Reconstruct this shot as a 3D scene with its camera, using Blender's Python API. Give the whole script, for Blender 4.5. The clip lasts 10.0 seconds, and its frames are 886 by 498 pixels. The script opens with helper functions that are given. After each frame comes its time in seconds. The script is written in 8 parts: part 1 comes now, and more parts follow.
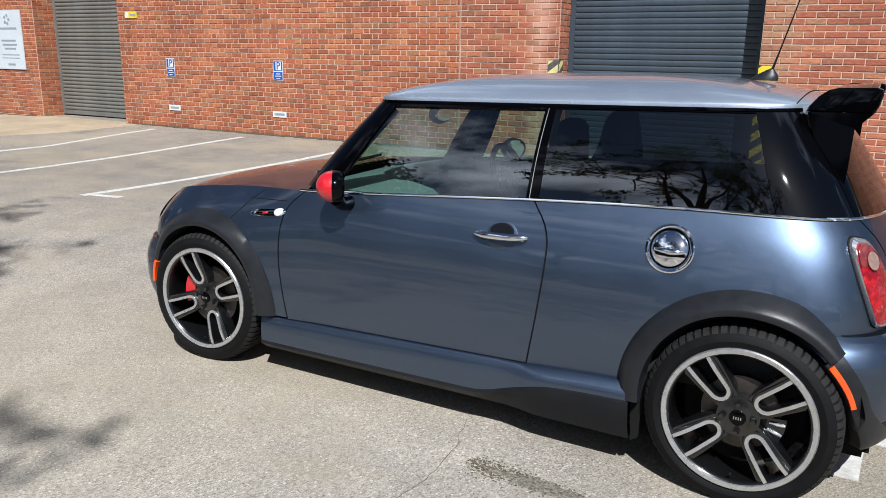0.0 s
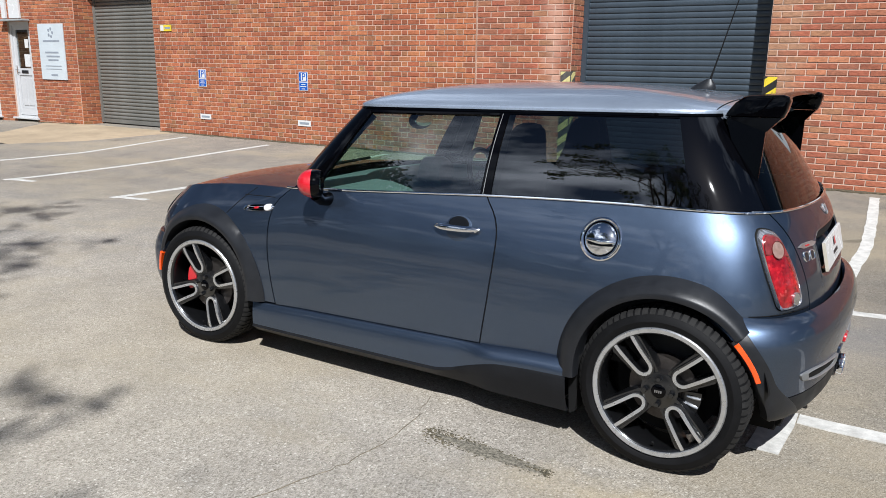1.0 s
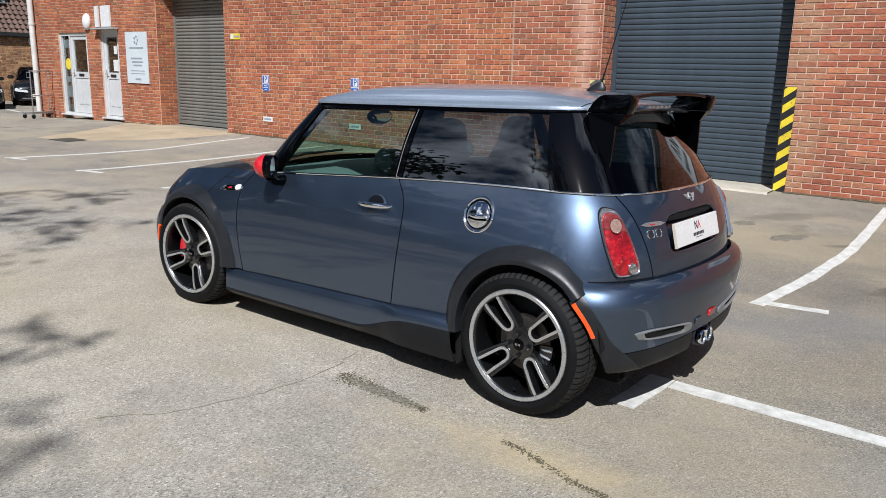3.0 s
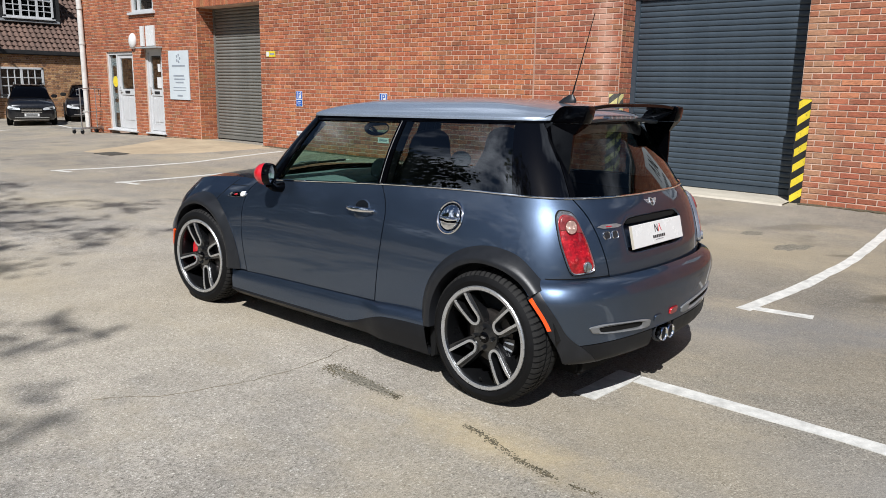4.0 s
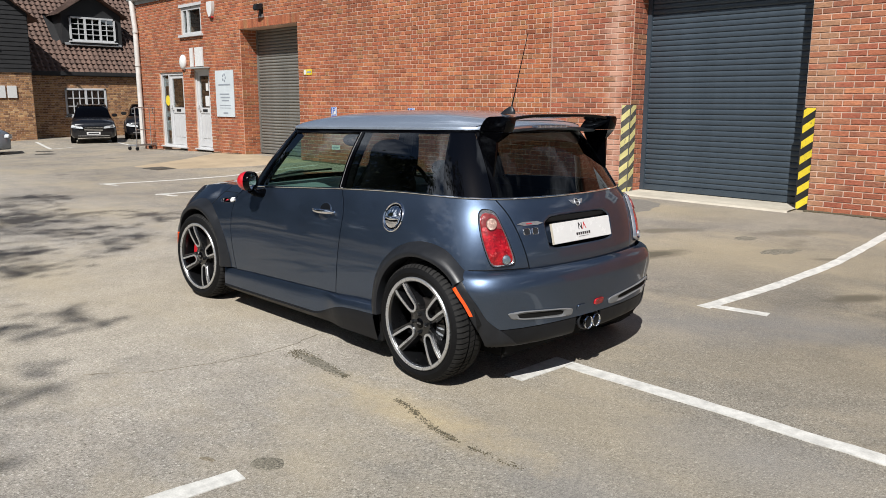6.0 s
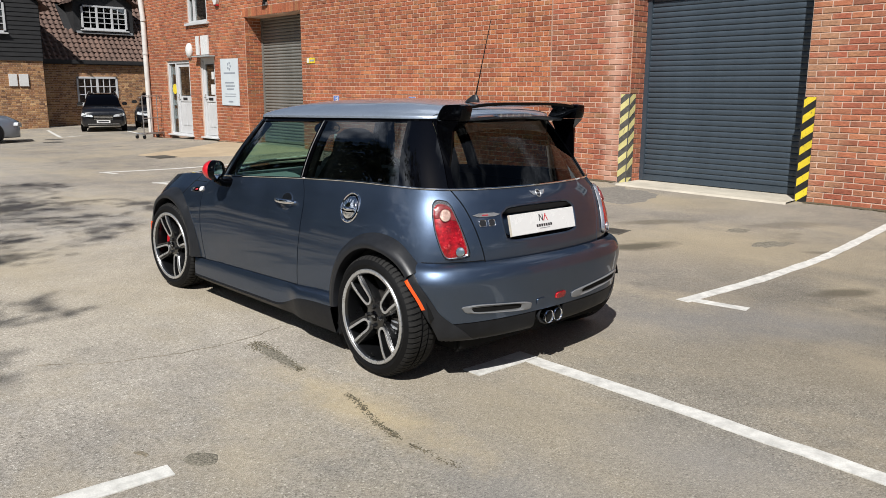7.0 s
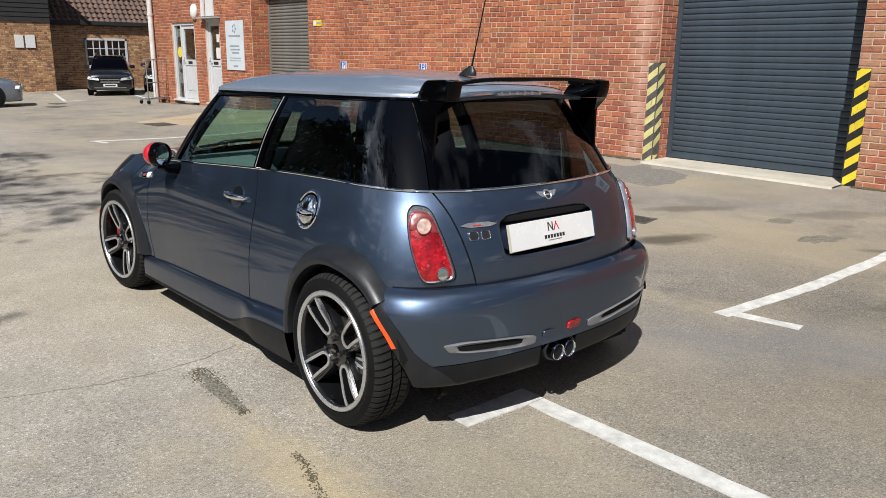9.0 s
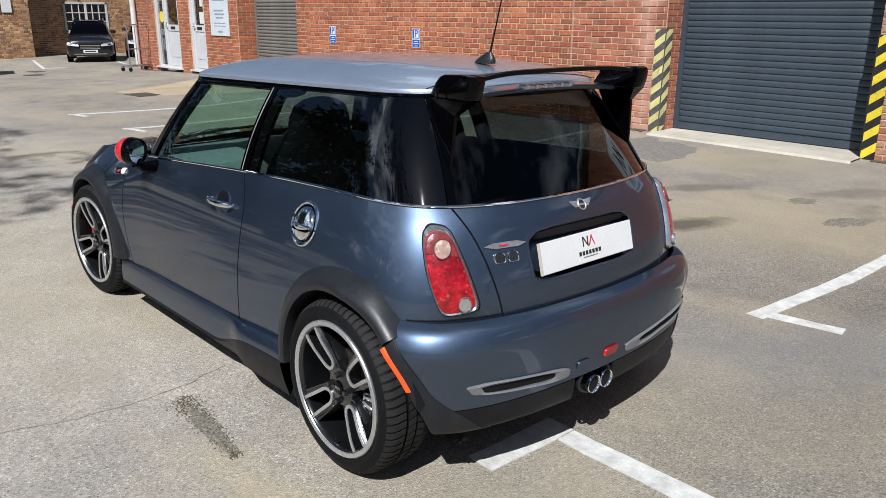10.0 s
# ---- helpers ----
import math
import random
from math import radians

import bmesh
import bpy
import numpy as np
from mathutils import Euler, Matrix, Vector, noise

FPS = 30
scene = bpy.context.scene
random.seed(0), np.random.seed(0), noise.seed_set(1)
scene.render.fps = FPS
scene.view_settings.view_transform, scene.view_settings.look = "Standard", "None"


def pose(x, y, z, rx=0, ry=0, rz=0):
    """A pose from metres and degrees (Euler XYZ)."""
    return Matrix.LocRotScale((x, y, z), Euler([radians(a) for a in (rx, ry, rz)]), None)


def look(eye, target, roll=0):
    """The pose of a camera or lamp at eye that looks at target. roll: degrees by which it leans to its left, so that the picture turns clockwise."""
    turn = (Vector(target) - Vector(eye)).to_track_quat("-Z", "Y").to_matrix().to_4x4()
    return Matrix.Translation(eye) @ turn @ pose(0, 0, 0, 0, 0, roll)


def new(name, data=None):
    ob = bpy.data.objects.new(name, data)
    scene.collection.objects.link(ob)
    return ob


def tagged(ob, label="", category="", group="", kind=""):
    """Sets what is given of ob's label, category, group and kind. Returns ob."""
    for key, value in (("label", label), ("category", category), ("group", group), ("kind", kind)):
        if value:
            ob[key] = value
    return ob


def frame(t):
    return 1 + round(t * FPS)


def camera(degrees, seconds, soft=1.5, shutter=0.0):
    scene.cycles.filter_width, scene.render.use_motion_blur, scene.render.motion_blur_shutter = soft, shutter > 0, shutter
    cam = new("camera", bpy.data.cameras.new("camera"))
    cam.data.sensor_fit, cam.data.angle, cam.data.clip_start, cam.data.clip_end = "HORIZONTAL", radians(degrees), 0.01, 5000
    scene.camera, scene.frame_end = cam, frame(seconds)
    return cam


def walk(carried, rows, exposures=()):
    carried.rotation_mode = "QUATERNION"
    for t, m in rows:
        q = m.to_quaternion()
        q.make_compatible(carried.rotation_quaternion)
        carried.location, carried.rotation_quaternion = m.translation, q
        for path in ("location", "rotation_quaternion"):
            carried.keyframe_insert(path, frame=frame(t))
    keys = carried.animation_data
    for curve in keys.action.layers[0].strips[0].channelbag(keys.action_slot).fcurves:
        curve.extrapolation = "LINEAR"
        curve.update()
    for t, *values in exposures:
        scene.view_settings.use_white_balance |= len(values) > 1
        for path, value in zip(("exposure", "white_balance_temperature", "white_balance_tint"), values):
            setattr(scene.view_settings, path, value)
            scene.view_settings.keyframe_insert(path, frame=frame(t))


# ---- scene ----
cam = camera(59.8, 10.0, soft=0.8)
PATH = [
    (0, (0.192, 0.09, 1.487), (-0.754, 1.781, 0.992), 0.8),
    (0.5, (0.399, -0.018, 1.495), (-0.588, 1.654, 1.014), 0.7),
    (1, (0.629, -0.053, 1.49), (-0.399, 1.597, 1.021), 0.8),
    (1.5, (0.876, -0.026, 1.48), (-0.189, 1.602, 1.015), 1.0),
    (2, (1.111, -0.075, 1.458), (0.003, 1.525, 0.994), 1.3),
    (2.5, (1.371, -0.077, 1.468), (0.214, 1.488, 1.007), 1.4),
    (4, (2.061, -0.095, 1.473), (0.763, 1.37, 1.058), 1.0),
    (4.5, (2.262, -0.036, 1.468), (0.927, 1.4, 1.072), 0.7),
    (5, (2.449, -0.012, 1.479), (1.083, 1.398, 1.096), 0.4),
    (5.5, (2.651, -0.06, 1.479), (1.259, 1.326, 1.103), 0.2),
    (7, (2.969, 0.283, 1.472), (1.534, 1.615, 1.064), 0.2),
    (7.5, (2.828, 0.468, 1.463), (1.383, 1.782, 1.034), 0.2),
    (8, (2.704, 0.657, 1.445), (1.25, 1.955, 0.997), 0.3),
    (8.5, (2.565, 0.869, 1.452), (1.109, 2.158, 0.985), 0.5),
    (9, (2.403, 1.018, 1.493), (0.95, 2.301, 1.0), 0.7),
    (9.5, (2.185, 1.137, 1.546), (0.744, 2.418, 1.013), 0.6),
    (10, (1.98, 1.255, 1.586), (0.564, 2.539, 0.999), 0.3),
]
walk(cam, [(t, look(eye, target, roll)) for t, eye, target, roll in PATH],
     exposures=[(0, 0.46, 5850, 10), (1, 0.43, 5860, 10), (2.5, 0.35, 5850, 10), (4.5, 0.36, 6070, 10), (5.5, 0.35, 6190, 10), (7.5, 0.35, 6210, 10), (9, 0.36, 6140, 10), (10, 0.36, 5840, 10)])

# world, sun and exposure
SUN_TO = Vector((0.67, -1.0, 1.36)).normalized()
world = bpy.data.worlds.new("sky")
scene.world = world
world.use_nodes = True
wn, wl = world.node_tree.nodes, world.node_tree.links
wn.clear()
sky = wn.new("ShaderNodeTexSky")
sky.sky_type = "NISHITA"
sky.sun_disc = False
sky.sun_elevation = math.asin(SUN_TO.z)
sky.sun_rotation = math.atan2(SUN_TO.x, SUN_TO.y)
sky.air_density, sky.dust_density, sky.ozone_density = 1.0, 1.0, 2.0
# broken fair-weather cloud
wco = wn.new("ShaderNodeTexCoord")
wsep = wn.new("ShaderNodeSeparateXYZ")
wadd = wn.new("ShaderNodeMath")
wadd.operation, wadd.inputs[1].default_value = "ADD", 0.18
wdx, wdy = wn.new("ShaderNodeMath"), wn.new("ShaderNodeMath")
wdx.operation = wdy.operation = "DIVIDE"
wcomb = wn.new("ShaderNodeCombineXYZ")
wcomb.inputs["Z"].default_value = 333.37
wnoise = wn.new("ShaderNodeTexNoise")
wnoise.inputs["Scale"].default_value, wnoise.inputs["Detail"].default_value, wnoise.inputs["Roughness"].default_value = 1.6, 7, 0.58
wramp = wn.new("ShaderNodeValToRGB")
wramp.color_ramp.elements[0].position, wramp.color_ramp.elements[1].position = 0.545, 0.71
wmix = wn.new("ShaderNodeMix")
wmix.data_type = "RGBA"
wmix.inputs[7].default_value = (31.0, 32.4, 34.6, 1)
wbg, wout = wn.new("ShaderNodeBackground"), wn.new("ShaderNodeOutputWorld")
wbg.inputs["Strength"].default_value = 0.033
wl.new(wco.outputs["Generated"], wsep.inputs[0])
wl.new(wsep.outputs["Z"], wadd.inputs[0])
for axis, div, slot in (("X", wdx, "X"), ("Y", wdy, "Y")):
    wl.new(wsep.outputs[axis], div.inputs[0])
    wl.new(wadd.outputs[0], div.inputs[1])
    wl.new(div.outputs[0], wcomb.inputs[slot])
wl.new(wcomb.outputs[0], wnoise.inputs["Vector"])
wl.new(wnoise.outputs["Fac"], wramp.inputs["Fac"])
wl.new(wramp.outputs["Color"], wmix.inputs[0])
wl.new(sky.outputs["Color"], wmix.inputs[6])
wl.new(wmix.outputs[2], wbg.inputs["Color"])
wl.new(wbg.outputs[0], wout.inputs["Surface"])

sun_data = bpy.data.lights.new("sun", "SUN")
sun_data.energy, sun_data.angle, sun_data.color = 5.15, radians(0.55), (1.0, 0.955, 0.885)
sun = new("sun", sun_data)
sun.matrix_world = look(SUN_TO * 60, (0, 0, 0))

# ---------------------------------------------------------------- materials
def material(name):
    m = bpy.data.materials.new(name)
    m.use_nodes = True
    nodes, links = m.node_tree.nodes, m.node_tree.links
    return m, nodes, links, nodes["Principled BSDF"]


def noise_node(nodes, links, scale, detail=5, rough=0.6, vector=None, stretch=None):
    n = nodes.new("ShaderNodeTexNoise")
    n.inputs["Scale"].default_value, n.inputs["Detail"].default_value, n.inputs["Roughness"].default_value = scale, detail, rough
    co = nodes.new("ShaderNodeTexCoord")
    src = co.outputs["Object"] if vector is None else vector
    if stretch:
        mp = nodes.new("ShaderNodeMapping")
        mp.inputs["Scale"].default_value = stretch
        links.new(src, mp.inputs["Vector"])
        src = mp.outputs[0]
    links.new(src, n.inputs["Vector"])
    return n


def ramp_node(nodes, links, fac, stops):
    r = nodes.new("ShaderNodeValToRGB")
    e = r.color_ramp.elements
    while len(e) < len(stops):
        e.new(0.5)
    for el, (p, c) in zip(e, stops):
        el.position, el.color = p, (*c, 1) if len(c) == 3 else c
    links.new(fac, r.inputs["Fac"])
    return r


def mix_node(nodes, links, a, b, fac, mode="MIX"):
    m = nodes.new("ShaderNodeMix")
    m.data_type, m.blend_type = "RGBA", mode
    for slot, v in ((6, a), (7, b), (0, fac)):
        if isinstance(v, bpy.types.NodeSocket):
            links.new(v, m.inputs[slot])
        elif slot == 0:
            m.inputs[0].default_value = v
        else:
            m.inputs[slot].default_value = (*v, 1)
    return m.outputs[2]


def bump_node(nodes, links, height, strength, distance, bsdf):
    b = nodes.new("ShaderNodeBump")
    b.inputs["Strength"].default_value, b.inputs["Distance"].default_value = strength, distance
    links.new(height, b.inputs["Height"])
    links.new(b.outputs[0], bsdf.inputs["Normal"])
    return b


def plain(name, color, rough=0.5, metal=0.0, vary=0.12, scale=9.0, bump=0.0, coat=0.0, coat_rough=0.03, spec=0.5):
    """A surface with a little unevenness of tone, gloss and relief at two scales."""
    m, nodes, links, b = material(name)
    n1 = noise_node(nodes, links, scale, 6, 0.65)
    n2 = noise_node(nodes, links, scale * 9, 3, 0.5)
    dark = tuple(c * (1 - vary) for c in color)
    light = tuple(min(1.0, c * (1 + vary)) for c in color)
    r1 = ramp_node(nodes, links, n1.outputs["Fac"], [(0.32, dark), (0.68, light)])
    grey = ramp_node(nodes, links, n2.outputs["Fac"], [(0.3, (1 - vary / 2,) * 3), (0.7, (1.0,) * 3)])
    links.new(mix_node(nodes, links, r1.outputs[0], grey.outputs[0], 1.0, "MULTIPLY"), b.inputs["Base Color"])
    rr = ramp_node(nodes, links, n1.outputs["Fac"], [(0.3, (max(0.02, rough - min(0.06, rough * 0.3)),) * 3), (0.7, (min(1, rough + min(0.06, rough * 0.3)),) * 3)])
    links.new(rr.outputs[0], b.inputs["Roughness"])
    b.inputs["Metallic"].default_value, b.inputs["Specular IOR Level"].default_value = metal, spec
    b.inputs["Coat Weight"].default_value, b.inputs["Coat Roughness"].default_value = coat, coat_rough
    if bump:
        bump_node(nodes, links, n2.outputs["Fac"], 0.6, bump, b)
    return m


def car_paint(name, color, metal=0.65, rough=0.36, flop=(1, 1, 1)):
    m, nodes, links, b = material(name)
    flake = nodes.new("ShaderNodeTexVoronoi")
    flake.inputs["Scale"].default_value = 900
    co = nodes.new("ShaderNodeTexCoord")
    links.new(co.outputs["Object"], flake.inputs["Vector"])
    bright = ramp_node(nodes, links, flake.outputs["Color"], [(0.2, tuple(c * 0.82 for c in color)), (0.9, tuple(c * 1.25 for c in color))])
    links.new(bright.outputs[0], b.inputs["Base Color"])
    dust = noise_node(nodes, links, 5, 6, 0.7)
    rr = ramp_node(nodes, links, dust.outputs["Fac"], [(0.3, (rough - 0.05,) * 3), (0.75, (rough + 0.06,) * 3)])
    links.new(rr.outputs[0], b.inputs["Roughness"])
    b.inputs["Metallic"].default_value = metal
    b.inputs["Specular Tint"].default_value = (*flop, 1)
    b.inputs["Coat Weight"].default_value, b.inputs["Coat Roughness"].default_value, b.inputs["Coat IOR"].default_value = 1.0, 0.035, 1.45
    peel = noise_node(nodes, links, 260, 2, 0.5)
    bump_node(nodes, links, peel.outputs["Fac"], 0.05, 0.0006, b)
    return m


def scuffed(name, color, under, rough):
    """Paint with chips and scrapes down to a dark ground."""
    m, nodes, links, b = material(name)
    pos = nodes.new("ShaderNodeNewGeometry").outputs["Position"]
    chip = noise_node(nodes, links, 15, 8, 0.78, pos, (1.4, 1.4, 0.7))
    wear = ramp_node(nodes, links, chip.outputs["Fac"], [(0.585, (0.0,) * 3), (0.64, (0.85,) * 3)])
    fade = noise_node(nodes, links, 4, 4, 0.6, pos)
    tone = ramp_node(nodes, links, fade.outputs["Fac"], [(0.34, tuple(c * 0.72 for c in color)), (0.66, color)])
    links.new(mix_node(nodes, links, tone.outputs[0], under, wear.outputs[0]), b.inputs["Base Color"])
    b.inputs["Roughness"].default_value = rough
    bump_node(nodes, links, chip.outputs["Fac"], 0.3, 0.001, b)
    return m


def red_lens():
    """Red moulded lens with small reflector facets behind a clear face."""
    m, nodes, links, b = material("red_lens")
    co = nodes.new("ShaderNodeTexCoord").outputs["Object"]
    cell = nodes.new("ShaderNodeTexVoronoi")
    cell.inputs["Scale"].default_value = 105
    links.new(co, cell.inputs["Vector"])
    # paler cells put the facets' sparkle into the base colour
    tone = ramp_node(nodes, links, cell.outputs["Color"], [(0.25, (0.28, 0.001, 0.006)), (0.6, (0.36, 0.003, 0.009)), (0.85, (0.43, 0.008, 0.013)), (0.96, (0.55, 0.06, 0.06))])
    soft = noise_node(nodes, links, 22, 3, 0.5, co)
    deep = ramp_node(nodes, links, soft.outputs["Fac"], [(0.36, (0.50,) * 3), (0.62, (1.15,) * 3)])
    links.new(mix_node(nodes, links, tone.outputs[0], deep.outputs[0], 1.0, "MULTIPLY"), b.inputs["Base Color"])
    b.inputs["Roughness"].default_value, b.inputs["Metallic"].default_value = 0.25, 0.1
    b.inputs["Coat Weight"].default_value, b.inputs["Coat Roughness"].default_value = 0.7, 0.03
    bump_node(nodes, links, cell.outputs["Distance"], 0.3, 0.0015, b)
    return m


def glass(name, tint, gloss=0.085):
    """A thin tinted pane: what lies behind shows through its tint, and it mirrors by Fresnel."""
    m = bpy.data.materials.new(name)
    m.use_nodes = True
    nodes, links = m.node_tree.nodes, m.node_tree.links
    nodes.clear()
    tr, gl, mx, lw, out = (nodes.new("ShaderNode" + k) for k in ("BsdfTransparent", "BsdfGlossy", "MixShader", "LayerWeight", "OutputMaterial"))
    tr.inputs["Color"].default_value = (*tint, 1)
    gl.inputs["Roughness"].default_value = 0.0
    gl.inputs["Color"].default_value = (1, 1, 1, 1)
    lw.inputs["Blend"].default_value = 0.5
    power, scale = nodes.new("ShaderNodeMath"), nodes.new("ShaderNodeMath")
    power.operation, power.inputs[1].default_value = "POWER", 4.5
    scale.operation, scale.inputs[1].default_value, scale.inputs[2].default_value = "MULTIPLY_ADD", 1 - gloss, gloss
    links.new(lw.outputs["Facing"], power.inputs[0])
    links.new(power.outputs[0], scale.inputs[0])
    links.new(scale.outputs[0], mx.inputs[0])
    links.new(tr.outputs[0], mx.inputs[1])
    links.new(gl.outputs[0], mx.inputs[2])
    links.new(mx.outputs[0], out.inputs["Surface"])
    return m


def brick_material(name, stops, mortar=False):
    m, nodes, links, b = material(name)
    info = nodes.new("ShaderNodeNewGeometry")
    ob = nodes.new("ShaderNodeObjectInfo")
    add = nodes.new("ShaderNodeMath")
    add.operation = "ADD"
    links.new(info.outputs["Random Per Island"], add.inputs[0])
    links.new(ob.outputs["Random"], add.inputs[1])
    frac = nodes.new("ShaderNodeMath")
    frac.operation = "FRACT"
    links.new(add.outputs[0], frac.inputs[0])
    tone = ramp_node(nodes, links, frac.outputs[0], stops)
    tone.color_ramp.interpolation = "LINEAR"
    pos = nodes.new("ShaderNodeNewGeometry").outputs["Position"]
    grain = noise_node(nodes, links, 34, 7, 0.75, pos, (0.6, 0.6, 1.5))
    blot = noise_node(nodes, links, 1.1, 5, 0.6, pos)
    g = ramp_node(nodes, links, grain.outputs["Fac"], [(0.3, (0.55,) * 3), (0.7, (1.22,) * 3)])
    col = mix_node(nodes, links, tone.outputs[0], g.outputs[0], 1.0, "MULTIPLY")
    bl = ramp_node(nodes, links, blot.outputs["Fac"], [(0.33, (0.74, 0.70, 0.68)), (0.67, (1.11, 1.11, 1.10))])
    col = mix_node(nodes, links, col, bl.outputs[0], 1.0, "MULTIPLY")
    # lime bloom in a band of its own beside the wide doorway
    sx = nodes.new("ShaderNodeSeparateXYZ")
    links.new(pos, sx.inputs[0])
    d = nodes.new("ShaderNodeMath")
    d.operation, d.inputs[1].default_value = "ADD", 4.06
    links.new(sx.outputs["X"], d.inputs[0])
    ab = nodes.new("ShaderNodeMath")
    ab.operation = "ABSOLUTE"
    links.new(d.outputs[0], ab.inputs[0])
    wob = nodes.new("ShaderNodeMath")
    wob.operation = "MULTIPLY_ADD"
    links.new(noise_node(nodes, links, 5, 4, 0.7, pos).outputs["Fac"], wob.inputs[0])
    wob.inputs[1].default_value = 0.34
    per = nodes.new("ShaderNodeMath")
    per.operation, per.inputs[1].default_value = "MULTIPLY_ADD", 0.22
    links.new(frac.outputs[0], per.inputs[0])
    links.new(ab.outputs[0], per.inputs[2])
    links.new(per.outputs[0], wob.inputs[2])
    band = ramp_node(nodes, links, wob.outputs[0], [(0.26, (0.7,) * 3), (0.50, (0.0,) * 3)])
    col = mix_node(nodes, links, col, (0.56, 0.34, 0.25), band.outputs[0])
    # sandy-faced bricks in the jamb on the doorway's other side
    d2 = nodes.new("ShaderNodeMath")
    d2.operation, d2.inputs[1].default_value = "ADD", 1.02
    links.new(sx.outputs["X"], d2.inputs[0])
    ab2 = nodes.new("ShaderNodeMath")
    ab2.operation = "ABSOLUTE"
    links.new(d2.outputs[0], ab2.inputs[0])
    per2 = nodes.new("ShaderNodeMath")
    per2.operation, per2.inputs[1].default_value = "MULTIPLY_ADD", 0.55
    links.new(frac.outputs[0], per2.inputs[0])
    links.new(ab2.outputs[0], per2.inputs[2])
    band2 = ramp_node(nodes, links, per2.outputs[0], [(0.22, (0.62,) * 3), (0.50, (0.0,) * 3)])
    col = mix_node(nodes, links, col, mix_node(nodes, links, (0.43, 0.265, 0.155), g.outputs[0], 1.0, "MULTIPLY"), band2.outputs[0])
    links.new(col, b.inputs["Base Color"])
    b.inputs["Roughness"].default_value = 0.88
    bump_node(nodes, links, grain.outputs["Fac"], 0.7, 0.003, b)
    return m


M_PAINT = car_paint("blue_grey_metallic", (0.081, 0.111, 0.167), 0.95, 0.42, (0.10, 0.12, 0.18))
M_SILVER = car_paint("silver_metallic", (0.55, 0.625, 0.73), 0.8, 0.36)
M_RED = plain("red_gloss", (0.50, 0.008, 0.016), 0.3, coat=1.0, vary=0.05)
M_GLOSS = plain("gloss_black", (0.001, 0.001, 0.0015), 0.05, vary=0.1, spec=0.15)
M_PILLAR = plain("black_glass_pillar", (0.001, 0.001, 0.0015), 0.03, vary=0.1, spec=0.6)
M_PLASTIC = plain("grey_black_plastic", (0.0135, 0.0145, 0.017), 0.40, vary=0.18, scale=14, bump=0.0004, spec=0.33)
# darker copy of the plastic, with the low parts' shade in its colour
M_PLASTIC_SHADED = plain("shaded_lower_plastic", (0.0085, 0.009, 0.0105), 0.48, vary=0.18, scale=14, spec=0.2)
M_DARK = plain("matt_black", (0.006, 0.006, 0.006), 0.85, vary=0.2, spec=0.2)
M_CHROME = plain("chrome", (0.82, 0.83, 0.85), 0.06, 1.0, vary=0.03)
M_TYRE = plain("tyre_rubber", (0.0045, 0.0045, 0.005), 0.65, vary=0.25, scale=22, bump=0.0006, spec=0.16)
M_TREAD = plain("dusty_tread_rubber", (0.016, 0.0155, 0.015), 0.8, vary=0.3, scale=30, bump=0.0006, spec=0.25)
M_ALLOY = plain("machined_alloy", (0.60, 0.61, 0.62), 0.30, 0.85, vary=0.08, scale=40)
M_WHEELBLACK = plain("black_wheel_enamel", (0.007, 0.0072, 0.008), 0.3, 0.3, coat=1.0, coat_rough=0.14, vary=0.1)
M_STEEL = plain("worn_steel", (0.44, 0.43, 0.42), 0.42, 0.8, vary=0.2, scale=30)
M_DISC = plain("rusty_brake_disc", (0.09, 0.080, 0.074), 0.5, 0.8, vary=0.3, scale=25)
M_ORANGE = plain("orange_reflector", (0.80, 0.080, 0.004), 0.25, coat=1.0, vary=0.08)
M_LENSRED = red_lens()
M_LENSTOP = plain("smoked_pink_lens", (0.19, 0.030, 0.030), 0.16, coat=0.8, vary=0.35, scale=40, bump=0.0008, spec=0.4)
M_LENSCLEAR = plain("clear_lens", (0.32, 0.205, 0.165), 0.15, 0.2, coat=1.0, vary=0.2, scale=60, bump=0.002)
M_WHITEGLOSS = plain("white_acrylic", (0.64, 0.64, 0.63), 0.25, vary=0.03)
M_WHITE_LENS = plain("white_lens", (0.86, 0.87, 0.88), 0.2, vary=0.04)
M_INK = plain("black_ink", (0.015, 0.015, 0.017), 0.45)
M_SEAT = plain("charcoal_cloth", (0.009, 0.0095, 0.0105), 0.85, vary=0.2, scale=40, bump=0.001)
M_DASH = plain("grey_dashboard_vinyl", (0.21, 0.24, 0.26), 0.55, vary=0.12, scale=30, bump=0.0008)
M_GLASS = glass("clear_glass", (0.59, 0.76, 0.675), 0.13)
M_PRIVACY = glass("privacy_glass", (0.26, 0.295, 0.30), 0.10)
M_REARGLASS = glass("rear_privacy_glass", (0.22, 0.26, 0.25), 0.022)
M_PANE = glass("window_glass", (0.55, 0.60, 0.60), 0.15)
M_HEADLAMP = plain("headlamp_glass", (0.66, 0.69, 0.72), 0.2, 0.0, coat=1.0, vary=0.2, scale=30)
M_BEZEL = plain("bright_lamp_bezel", (0.55, 0.55, 0.57), 0.22, 0.85, vary=0.05)
M_FADED = scuffed("faded_yellow_paint", (0.66, 0.59, 0.25), (0.16, 0.14, 0.10), 0.65)
M_GREYTRIM = plain("pale_grey_trim", (0.20, 0.205, 0.21), 0.4, 0.3, vary=0.1)
# near-black tone that stands in for shade in the handle bowl
M_HOLLOW_SHADE = plain("handle_hollow_shade", (0.004, 0.005, 0.007), 0.55, vary=0.1, spec=0.12)
M_MIRROR = plain("mirror_silver", (0.85, 0.86, 0.88), 0.02, 1.0, vary=0.01)

